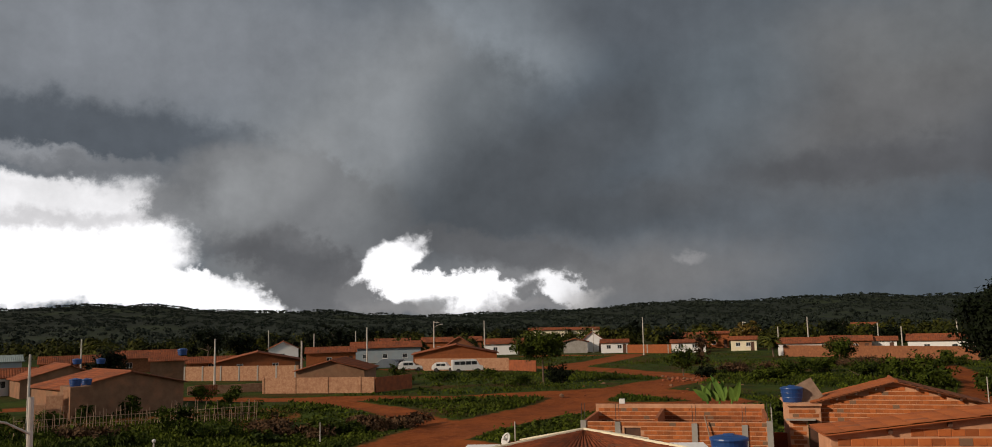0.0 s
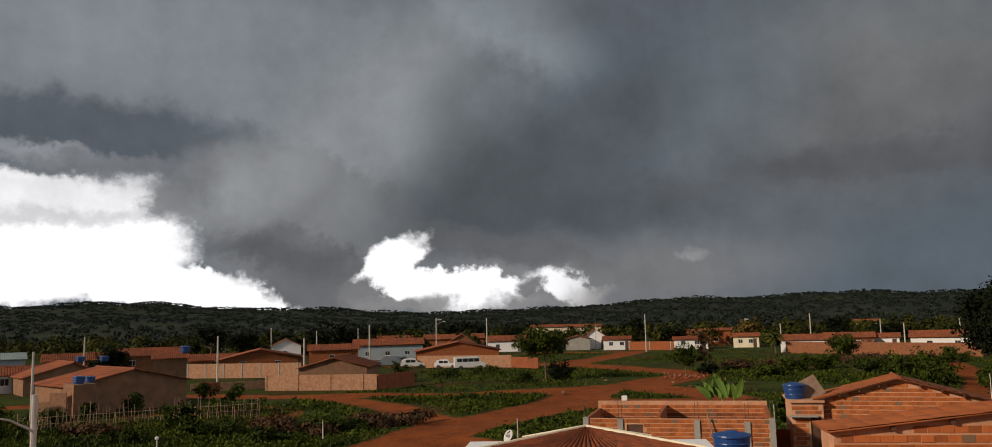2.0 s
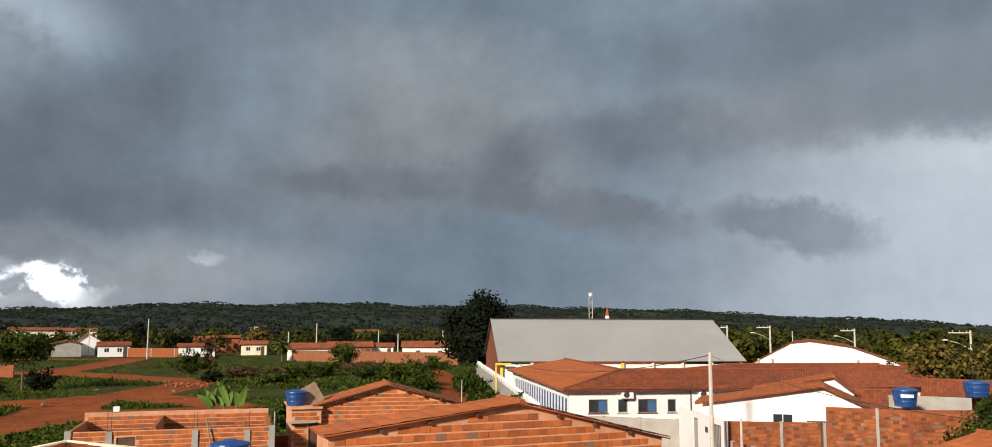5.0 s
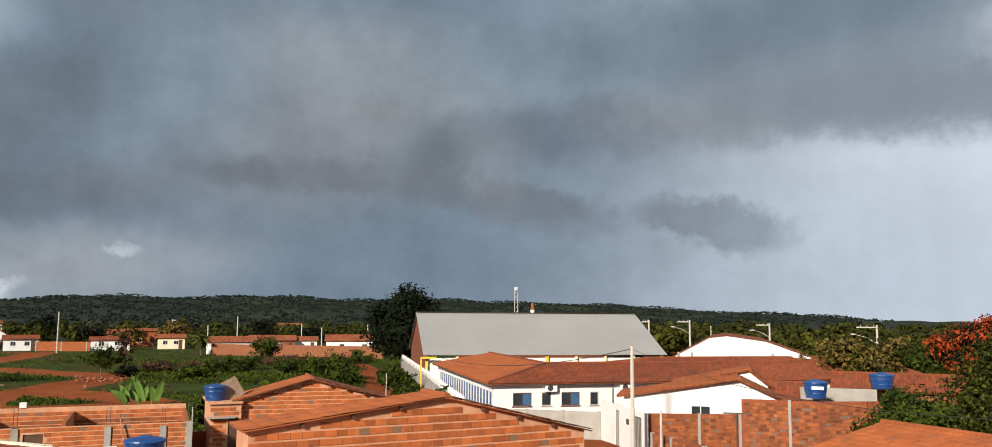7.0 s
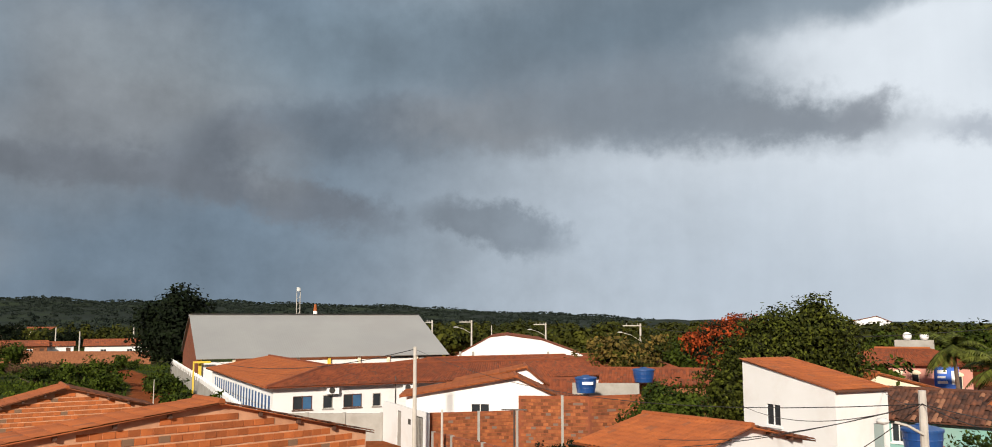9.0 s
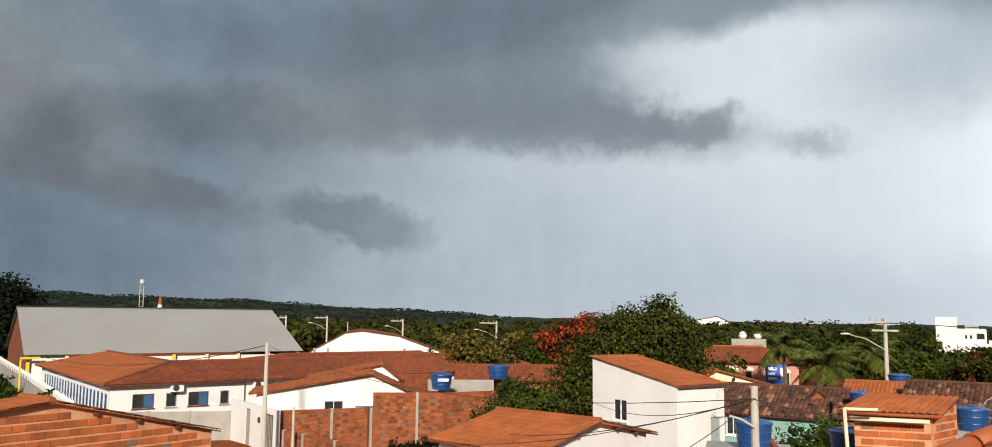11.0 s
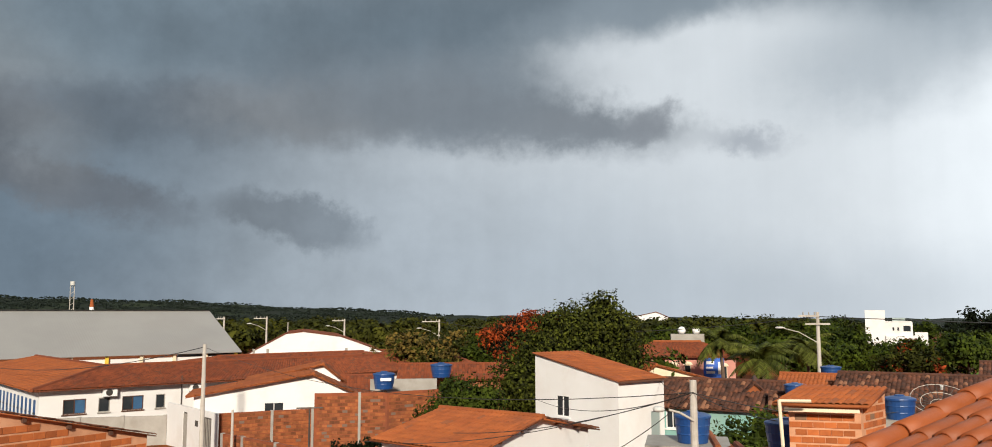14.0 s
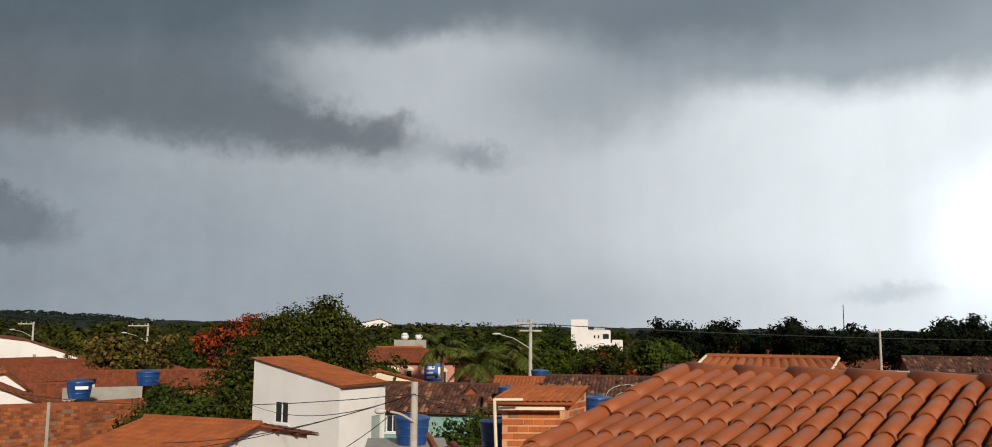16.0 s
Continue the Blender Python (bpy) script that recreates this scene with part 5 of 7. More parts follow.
def side_annex():
    h = holder("brick_annex", place(19.6, 39.4, 6), "narrow brick annex with a dark doorway", "building", "")
    bm = pierced(bmesh.new(), -0.75, 0.55, 0, 3.65, 0, 0.15, [(0.0, 0.42, 1.0, 3.05)])
    box(bm, -0.75, -0.6, 0.15, 3, 0, 3.65)
    box(bm, 0.4, 0.55, 0.15, 3, 0, 3.65)
    wall = part("wall", bm, MORTAR, h)
    lay_bricks(wall, -0.75, 0.55, 0, 3.65, lambda x, z: -0.76 < x < 0.56 and not (-0.02 < x < 0.44 and 1.0 < z < 3.05), limit=120)
    part("doorway_leaf", box(bmesh.new(), 0.03, 0.39, 0.06, 0.1, 1.0, 3.03), DARK_WOOD, h)
    part("slab", box(bmesh.new(), -0.85, 0.6, -0.12, 3.1, 3.655, 3.75), MORTAR, h)
    part("lintel", box(bmesh.new(), -0.9, 0.3, -0.3, -0.03, 3.06, 3.12), CONCRETE, h)


side_annex()
water_tank(place(18.75, 40.2, 0, 3.755), 0.47, 0.62)
bm = box(bmesh.new(), -0.5, 0.5, -0.03, 0.03, 0, 0.95)
lean = tagged(part("leaning_board", bm, PALE_WOOD), "pale board leaning against the water tank", "board")
lean.matrix_basis = place(20.0, 40.3, 10, 3.76) @ pose(0, 0, 0, -18, 0, 0) @ pose(0, 0, 0, 0, -28, 0)


def unfinished_walls():
    h = holder("unfinished_building", place(11.0, 37.5, -4), "roofless unfinished brick building with grey concrete columns and bare rebar", "building", "")
    L, W, D = -3.75, 4.1, 4.2
    hole = (-1.9, -1.2, 1.9, 2.9)
    spans = [("wall", L, W, 0.0, 3.15, [hole]), ("wall", L, W, D, 3.5, [])]
    for name, a, b, y, top, holes in spans:
        bm = pierced(bmesh.new(), a, b, 0, top, 0, 0.14, holes)
        w = part(name, bm, MORTAR, h)
        w.location = (0, y, 0)
        lay_bricks(w, a, b, 0.0, top + 0.05, lambda x, z: a < x < b and z < top and not (holes and hole[0] < x < hole[1] and hole[2] < z < hole[3]), limit=260 if y == 0 else 60)
    for x, top in ((L, 3.15), (W - 0.14, 3.3), (-0.6, 3.3)):
        part("cross_wall", box(bmesh.new(), x, x + 0.14, 0.145, D - 0.005, 0, top), BRICK_FAR, h)
    for x, top in ((L - 0.05, 3.2), (-2.3, 3.15), (0.95, 3.1), (3.0, 3.05), (W - 0.1, 3.2)):
        col = part("column", box(bmesh.new(), x, x + 0.24, -0.06, 0.16, 0, top), CONCRETE, h)
        for dx in (0.05, 0.19):
            part("rebar", rod(bmesh.new(), (x + dx, 0.02, top), (x + dx, 0.03, top + 0.75), 0.012, 0.012, 5), STEEL, col)
    for x, top in ((-2.6, 3.74),):
        part("block", box(bmesh.new(), x, x + 0.26, D - 0.05, D + 0.18, top - 0.22, top), WHITE_WALL, h)
    part("shutter", box(bmesh.new(), hole[0] + 0.02, hole[1] - 0.02, 0.05, 0.08, hole[2], hole[3]), DARK_WOOD, h)
    part("diagonal_post", rod(bmesh.new(), (1.9, -0.3, 1.5), (1.5, -0.1, 3.45), 0.03), PALE_WOOD, h)


unfinished_walls()
water_tank(place(14.75, 33.5, 0, 2.2), 0.68, 0.85)
tagged(part("brick_plinth", box(bmesh.new(), -0.8, 0.8, -0.8, 0.8, 0, 2.2), BRICK_FAR), "brick plinth under the blue tank", "plinth").matrix_basis = place(14.75, 33.5)


def pyramid_roof():
    h = holder("hipped_house", place(5.44, 30), "low house under a shallow hipped tile roof with white hip caps", "house", "near houses")
    w, d, e, r = 4.5, 3.5, 3.3, 3.72
    part("wall", box(bmesh.new(), -w + 0.4, w - 0.4, -d + 0.4, 0.3, 0, e - 0.03), WHITE_WALL, h)
    c = [(-w, -d, e), (w, -d, e), (w * 0.5, 0.5, e), (-w * 0.5, 0.5, e)]
    for i in range(4):
        a, b = Vector(c[i]), Vector(c[(i + 1) % 4])
        top = Vector((0, 0, r))
        slope("roof_slope", [a, b, top + (b - a) * 0.004, top - (b - a) * 0.004], TILE_RED, h, thick=0.03)
        part("hip_cap", rod(bmesh.new(), a + Vector((0, 0, 0.06)), top + Vector((0, 0, 0.07)), 0.06), CREAM, h)


pyramid_roof()
wall_between(17.0, 41, 18.4, 41, 2.3, BRICK_DARK, "dark recessed yard wall", name="yard_wall")


def dish(bearing, dist, z, r, turn, label, mesh_like=False, up=50):
    h = holder("satellite_dish", place(bearing, dist, turn, z), label, "satellite dish", "")
    verts, faces = [], []
    tilt = Matrix.Rotation(radians(90 - up), 3, "X")
    seg, rings = 20, 6
    for k in range(rings + 1):
        q = r * k / rings
        for i in range(seg):
            a = 2 * math.pi * i / seg
            verts.append(tilt @ Vector((q * math.cos(a), q * math.sin(a), 0.22 * q * q / r)))
    for k in range(rings):
        for i in range(seg):
            f = (k * seg + i, k * seg + (i + 1) % seg, (k + 1) * seg + (i + 1) % seg, (k + 1) * seg + i)
            if not (mesh_like):
                faces.append(f)
    if mesh_like:
        for i in range(seg):
            bm = bmesh.new()
            for k in range(rings):
                rod(bm, verts[k * seg + i], verts[(k + 1) * seg + i], 0.014, 0.014, 5)
            part("rib", bm, STEEL, h)
        for k in (2, 4, 6):
            ring = [Vector(verts[k * seg + i]) for i in range(seg)]
            up_dir = tilt @ Vector((0, 0, 1))
            mid = sum(ring, Vector()) / seg
            tube = [p + ((p - mid).normalized() * x + up_dir * y) * 0.014 for p in ring for x, y in ((1, 0), (0, 1), (-1, 0), (0, -1))]
            quads = [(4 * i + j, 4 * i + (j + 1) % 4, 4 * ((i + 1) % seg) + (j + 1) % 4, 4 * ((i + 1) % seg) + j) for i in range(seg) for j in range(4)]
            mesh_part("hoop", tube, quads, POLE_MAT, h)
    else:
        o = mesh_part("reflector", verts, faces, LAMP_GLASS, h, "", True)
        o.modifiers.new("thick", "SOLIDIFY").thickness = 0.03
    tip = tilt @ Vector((0, 0, r * 0.8))
    part("feed_arm", rod(bmesh.new(), tilt @ Vector((0, r * 0.9, 0.2 * r)), tip, 0.015, 0.015, 5), STEEL, h)
    part("feed_horn", rod(bmesh.new(), tip, tip - tilt @ Vector((0, 0, 0.15)), 0.06, 0.05, 8), LAMP_GLASS, h)
    part("mast", rod(bmesh.new(), (0, 0.1, -0.05), (0, 0.1, -r - 0.25), 0.04, 0.04, 8), STEEL, h)


dish(0.35, 29.5, 3.55, 0.23, -55, "white satellite dish on the roof edge", False, 25)


# ---- the school ----
def school():
    c = at(36.78, 57.0)
    h = holder("school_building", pose(c.x, c.y, 0, 0, 0, -24), "white school with hipped terracotta roof and blue windows", "school", "")
    L, D, E, R = 34.0, 24.0, 3.15, 4.05
    def along(b):
        q = math.tan(radians(b))
        return (c.y * q - c.x) / (0.9135 + 0.4067 * q)
    front = [(along(a), along(b), 1.6, 2.48) for a, b in ((38.06, 39.3), (39.98, 40.62), (41.3, 42.5), (43.2, 43.75))] + [(17, 18.2, 1.6, 2.5), (22, 23.2, 1.6, 2.5), (27, 28.2, 1.6, 2.5)]
    bm = pierced(bmesh.new(), 0, L, 0, E, 0, 0.18, front)
    box(bm, L - 0.18, L, 0.18, 10, 0, E)
    box(bm, 10, L - 0.18, 9.8, 10, 0, E)
    box(bm, 9.8, 10, 10, D, 0, E)
    box(bm, 0.18, 9.8, D - 0.18, D, 0, E)
    part("front_wall", bm, WHITE_WALL, h)
    for i, f in enumerate(front):
        window(h, *f, 0.04, [DARK_GLASS, BLUE_GLASS] if i % 3 else [DARK_GLASS, BLUE_GLASS, BLUE_GLASS], DARK_WOOD if i % 2 == 0 else CONCRETE, 2 if f[1] - f[0] > 1 else 1)
    # side wall with a row of tall blue shutters between white piers
    holes = [(0.75 + i * 1.05, 1.33 + i * 1.05, 0.9, 2.5) for i in range(21)]
    tmp = pierced(bmesh.new(), 0.18, D - 0.18, 0, E, 0, 0.18, holes)
    for v in tmp.verts:
        v.co = Vector((v.co.y, v.co.x, v.co.z))
    bmesh.ops.reverse_faces(tmp, faces=tmp.faces)
    part("side_wall", tmp, WHITE_WALL, h)
    for a, b, z0, z1 in holes:
        s = part("shutter", box(bmesh.new(), 0.0, 0.04, a + 0.02, b - 0.02, z0 + 0.02, z1 - 0.02), BLUE_PAINT, h)
        part("rail", box(bmesh.new(), -0.02, 0.002, a + 0.02, b - 0.02, (z0 + z1) / 2 - 0.03, (z0 + z1) / 2 + 0.03), STEEL, s)
    o = 0.55
    e = E - 0.06
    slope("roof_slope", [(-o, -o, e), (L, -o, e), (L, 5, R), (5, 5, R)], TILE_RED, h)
    # sunward slope drawn in the brighter tile so that it looks lit
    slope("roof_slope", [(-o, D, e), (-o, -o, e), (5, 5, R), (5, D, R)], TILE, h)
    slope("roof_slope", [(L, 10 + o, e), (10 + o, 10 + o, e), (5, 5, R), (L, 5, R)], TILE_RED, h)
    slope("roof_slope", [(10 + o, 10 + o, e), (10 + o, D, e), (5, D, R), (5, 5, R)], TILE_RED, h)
    for a, b in (((-o, -o, e + 0.1), (5, 5, R + 0.1)), ((5, 5, R + 0.1), (L, 5, R + 0.1)), ((5, 5, R + 0.1), (5, D, R + 0.1))):
        part("ridge_cap", rod(bmesh.new(), a, b, 0.11), TILE_RED, h)
    for x in (along(40.15), along(45.1), 26.0):
        ac = part("air_conditioner", box(bmesh.new(), x, x + 0.8, -0.34, -0.05, 2.56, 3.04), SIGN_WHITE, h)
        part("fan_grille", rod(bmesh.new(), (x + 0.33, -0.36, 2.8), (x + 0.33, -0.338, 2.8), 0.2, 0.2, 18), STEEL, ac)
        part("bracket", box(bmesh.new(), x + 0.05, x + 0.75, -0.32, -0.01, 2.51, 2.555), STEEL, ac)
    part("downpipe", rod(bmesh.new(), (8.35, -0.08, 1.0), (8.35, -0.08, 3.6), 0.03), STEEL, h)
    # second wing behind
    g = holder("school_rear_wing", pose(c.x, c.y, 0, 0, 0, -24), "rear school wing under a long terracotta roof", "school", "")
    part("wall", box(bmesh.new(), 14.5, L + 4, 13, 22, 0, 2.9), WHITE_WALL, g)
    slope("roof_slope", [(13, 12.5, 2.95), (L + 4, 12.5, 2.95), (L + 4, 17.5, 3.8), (18, 17.5, 3.8)], TILE_RED, g)
    slope("roof_slope", [(L + 4, 22.5, 2.95), (13, 22.5, 2.95), (18, 17.5, 3.8), (L + 4, 17.5, 3.8)], TILE_RED, g)
    slope("roof_slope", [(13, 22.5, 2.95), (13, 12.5, 2.95), (18, 17.45, 3.8), (18, 17.55, 3.8)], TILE_RED, g)
    part("ridge_cap", rod(bmesh.new(), (18, 17.5, 3.9), (L + 4, 17.5, 3.9), 0.11), TILE_RED, g)


school()


def hall():
    p = at(32.0, 92)
    h = holder("sports_hall", pose(p.x, p.y, 0, 0, 0, -27), "large hall with a plain grey sheet metal roof", "hall", "")
    L, D, E, R = 27.5, 20.9, 3.55, 8.02
    verts, faces = [], []
    for s, (y0, z0, y1, z1) in enumerate(((-0.4, E - 0.1, D / 2, R), (D + 0.4, E - 0.1, D / 2, R))):
        k = len(verts)
        n = int(L / 0.25) * 2
        for i in range(n + 1):
            x = L * i / n
            dz = 0.006 if i % 2 else 0.0
            verts += [(x, y0, z0 + dz), (x, y1, z1 + dz)]
        for i in range(n):
            faces.append((k + 2 * i, k + 2 * i + 2, k + 2 * i + 3, k + 2 * i + 1))
    roof = mesh_part("roof", verts, faces, SHEET, h)
    roof.modifiers.new("thick", "SOLIDIFY").thickness = 0.05
    part("ridge_cap", box(bmesh.new(), 0, L, D / 2 - 0.25, D / 2 + 0.25, R + 0.06, R + 0.1), STEEL, h)
    part("end_wall", prism(bmesh.new(), [(0.3, 0), (D - 0.3, 0), (D - 0.3, E - 0.2), (D / 2, R - 0.15), (0.3, E - 0.2)], 0, 0.2), BRICK_DARK, h).matrix_basis = Matrix.Translation((0.25, 0, 0)) @ Matrix.Rotation(radians(90), 4, "Z") @ Matrix.Translation((0, -0.2, 0))
    part("end_wall", prism(bmesh.new(), [(0.3, 0), (D - 0.3, 0), (D - 0.3, E - 0.2), (D / 2, R - 0.15), (0.3, E - 0.2)], 0, 0.2), WHITE_WALL, h).matrix_basis = Matrix.Translation((L - 0.25, 0, 0)) @ Matrix.Rotation(radians(90), 4, "Z")
    part("low_wall", box(bmesh.new(), 0.5, L - 0.5, 0.2, 0.38, 0, 3.1), WHITE_WALL, h)
    for i in range(9):
        x = 0.4 + i * (L - 0.9) / 8
        part("pillar", box(bmesh.new(), x - 0.15, x + 0.15, -0.1, 0.19, 0, E - 0.15), YELLOW if i % 4 == 0 else CREAM, h)
    part("yellow_post", box(bmesh.new(), -0.3, -0.16, -0.5, -0.3, 0, 3.2), YELLOW, h)
    part("yellow_beam", box(bmesh.new(), -0.3, 1.4, -0.62, -0.5, 3.05, 3.25), YELLOW, h)


hall()
WALL_LINE = [(30.5, 128), (32.4, 85), (34.8, 58), (36.5, 54.6)]
for (b0, d0), (b1, d1) in zip(WALL_LINE, WALL_LINE[1:]):
    wall_between(b0, d0, b1, d1, 1.75, CONCRETE, "school perimeter wall with pale sloping copings", name="perimeter_wall")


def slanted_copings():
    for (b0, d0), (b1, d1) in zip(WALL_LINE[:2], WALL_LINE[1:3]):
        a, b = at(b0, d0), at(b1, d1)
        d = b - a
        n = int(d.length / (1.25 if d0 < 100 else 2.2))
        for i in range(n):
            p = a + d * (i + 0.5) / n
            ob = part("slanted_coping", box(bmesh.new(), -0.3, 0.3, -0.09, 0.09, 0, 0.42), SIGN_WHITE)
            tagged(ob, "white painted slanting coping block", "coping", "wall copings")
            ob.matrix_basis = Matrix.Translation((p.x, p.y, 1.62)) @ Matrix.Rotation(math.atan2(d.y, d.x), 4, "Z") @ Matrix.Rotation(radians(28), 4, "Y")


slanted_copings()
wall_between(36.6, 54.5, 43.9, 53.0, 1.75, CONCRETE, "grey block yard wall with posts below the school windows", piers=2.3, name="yard_wall")


def white_gable():
    h = holder("white_hall", place(52.6, 86, 0), "white gabled hall with brown roof edges", "hall", "")
    d = 86
    pts = [(48.6, 3.7), (50.98, 5.65), (52.1, 5.85), (54.5, 5.35), (57.2, 3.9)]
    prof = [(d * math.tan(radians(b - 52.6)), z) for b, z in pts]
    bm = prism(bmesh.new(), [(prof[0][0], 0), (prof[-1][0], 0), *prof[::-1]], 0, 0.3)
    part("gable_wall", bm, WHITE_WALL, h)
    for (x0, z0), (x1, z1) in zip(prof, prof[1:]):
        slope("roof_slope", [(x0, 14, z0), (x0, -0.06, z0), (x1, -0.06, z1), (x1, 14, z1)], TILE_RED, h, thick=0.03, amp=0.02)
    for x in (prof[0][0] + 1.9, prof[0][0] + 0.6, prof[3][0] + 0.6):
        part("pilaster", box(bmesh.new(), x - 0.12, x + 0.12, -0.06, -0.003, 0, 4.2), CONCRETE, h)


white_gable()
gable_house(50.4, 50, 0, 8.7, 3.6, 3.05, 4.1, WHITE_WALL, TILE, "small white house with an orange tile roof", [(-0.6, 0.5, 2.0, 2.6)], (), 2.06, True, 0.4)
gable_house(51.7, 53.7, 0, 5.4, 3.0, 3.55, 4.42, WHITE_WALL, TILE, "raised rear part of the small white house", (), (), 1.6, True, 0.3)
gable_house(55.3, 52, 0, 3.6, 6, 2.9, 3.6, WHITE_WALL, TILE_RED, "lower roof beside the small white house", (), (), 0.0, False, 0.3)


def gate_wall():
    p, q = at(43.9, 53), at(46.8, 46)
    d = q - p
    h = holder("gate_wall", Matrix.Translation(p) @ Matrix.Rotation(math.atan2(d.y, d.x), 4, "Z"), "white yard wall with grey metal gates", "wall", "boundary walls")
    L = d.length
    part("wall", pierced(bmesh.new(), 0, L, 0, 2.5, 0, 0.15, [(2.6, 3.3, 0, 2.2), (L - 1.9, L - 0.6, 0, 2.2)]), WHITE_WALL, h)
    for a, b in ((2.6, 3.3), (L - 1.9, L - 0.6)):
        g = part("gate", box(bmesh.new(), a + 0.02, b - 0.02, 0.05, 0.09, 0.03, 2.18), STEEL, h)
        for i in range(6):
            x = a + (b - a) * (i + 0.5) / 6
            part("slat", box(bmesh.new(), x - 0.04, x + 0.04, 0.03, 0.048, 0.08, 2.12), CONCRETE, g)
    part("vent", box(bmesh.new(), L - 2.9, L - 2.5, -0.02, 0.0, 1.6, 1.9), STEEL, h)


gate_wall()


def brick_yard_wall(b0, d0, b1, d1, height, mat, label, limit, piers=()):
    p, q = at(b0, d0), at(b1, d1)
    d = q - p
    h = holder("brick_wall", Matrix.Translation(p) @ Matrix.Rotation(math.atan2(d.y, d.x), 4, "Z"), label, "wall", "boundary walls")
    L = d.length
    # dark backing puts the shadow of the open joints into the colour
    w = part("wall", box(bmesh.new(), 0, L, 0, 0.14, 0, height), BRICK_DARK, h)
    lay_bricks(w, 0, L, 0, height + 0.05, lambda x, z: 0 < x < L and z < height, limit=limit, far_mat=mat, block=DARK_BRICK_MESH)
    for x in piers:
        part("column", box(bmesh.new(), x * L - 0.07, x * L + 0.07, -0.05, 0.13, 0, height + 0.03), CONCRETE, h)


brick_yard_wall(46.9, 46.5, 52.9, 47.5, 2.45, BRICK_FAR, "low brick yard wall", 150, (0.55, 0.98))
brick_yard_wall(52.9, 47.0, 57.6, 47.0, 3.3, BRICK_DARK, "tall bare brick wall with a concrete column", 250, (0.62,))
brick_yard_wall(57.6, 47.0, 61.0, 48.5, 3.3, BRICK_DARK, "dark weathered brick wall", 150)
brick_yard_wall(47.2, 42.5, 54.5, 35, 1.95, BRICK_FAR, "front brick wall stepping down beside the lane", 150, (0.0, 0.2, 0.5))
wall_between(60.9, 52, 56.5, 52, 3.65, CONCRETE, "grey rendered wall with small dark openings", name="rear_wall")
water_tank(place(57.4, 49.0, 0, 3.32), 0.6, 0.85, "blue water tank with a white label on the brick wall")
water_tank(place(61.2, 62, 0, 3.0), 0.75, 0.9)
gable_house(62.5, 64, 0, 9, 6, 2.7, 3.6, PLASTER_PINK, TILE_RED, "low house with brown roof behind the bushes", (), (), 0.0, False, 0.3)
for b, z0 in ((57.37, 3.8),):
    s = tagged(part("tank_label", box(bmesh.new(), -0.3, 0.3, -0.01, 0.0, 0, 0.16), SIGN_WHITE), "white label strip on the water tank", "label")
    s.matrix_basis = place(b + 0.15, 48.38, 0, z0)
street_pole(45.97, 44, 6.08, "concrete pole in front of the white gate", 0.13, 0, 0)
street_pole(47.8, 41, 3.2, "short pale post beside the gate", 0.08, 0, 0, 0, "post")
street_pole(52.6, 40.5, 3.25, "short antenna post with a crossbar", 0.05, 0, 0, 0, "antenna_post", False, STEEL)
part("antenna_bar", box(bmesh.new(), -0.6, 0.6, -0.03, 0.03, 0, 0.06), STEEL, bpy.data.objects["antenna_post"]).location = (0, 0, 3.2)
street_pole(49.75, 120, 7.3, "tall concrete street lamp pole", 0.16, -1.6, -2.0)
street_pole(54.75, 120, 6.95, "tall concrete street lamp pole", 0.16, -1.6, -2.0)
street_pole(61.05, 105, 6.9, "tall concrete street lamp pole", 0.16, -2.0, -2.2)
street_pole(47.1, 112, 7.3, "concrete pole beside the hall", 0.15, -0.8, 0)
street_pole(51.1, 100, 6.7, "pole with a small sign above the white hall", 0.08, 0, 0)


def mast():
    h = holder("radio_mast", place(38.25, 420), "distant slim lattice radio mast", "mast", "")
    for dx in (-0.8, 0.8):
        part("leg", rod(bmesh.new(), (dx, 0, -1), (dx, 0, 22), 0.2, 0.16, 8), POLE_MAT, h)
    for k in range(8):
        part("rung", rod(bmesh.new(), (-0.8, 0, 2 + k * 2.5), (0.8, 0, 3.2 + k * 2.5), 0.09, 0.09, 6), POLE_MAT, h)
    part("dish_ring", rod(bmesh.new(), (0, -0.2, 20.8), (0, -0.2, 22.6), 1.0, 1.0, 12), LAMP_GLASS, h)
    g = holder("brick_chimney", place(39.35, 300), "tapered red and white chimney behind the hall", "chimney", "")
    part("shaft", rod(bmesh.new(), (0, 0, 0), (0, 0, 10.2), 0.9, 0.7, 10), SIGN_WHITE, g)
    part("top", rod(bmesh.new(), (0, 0, 10.2), (0, 0, 12.6), 0.7, 0.35, 10), BRICK, g)


mast()


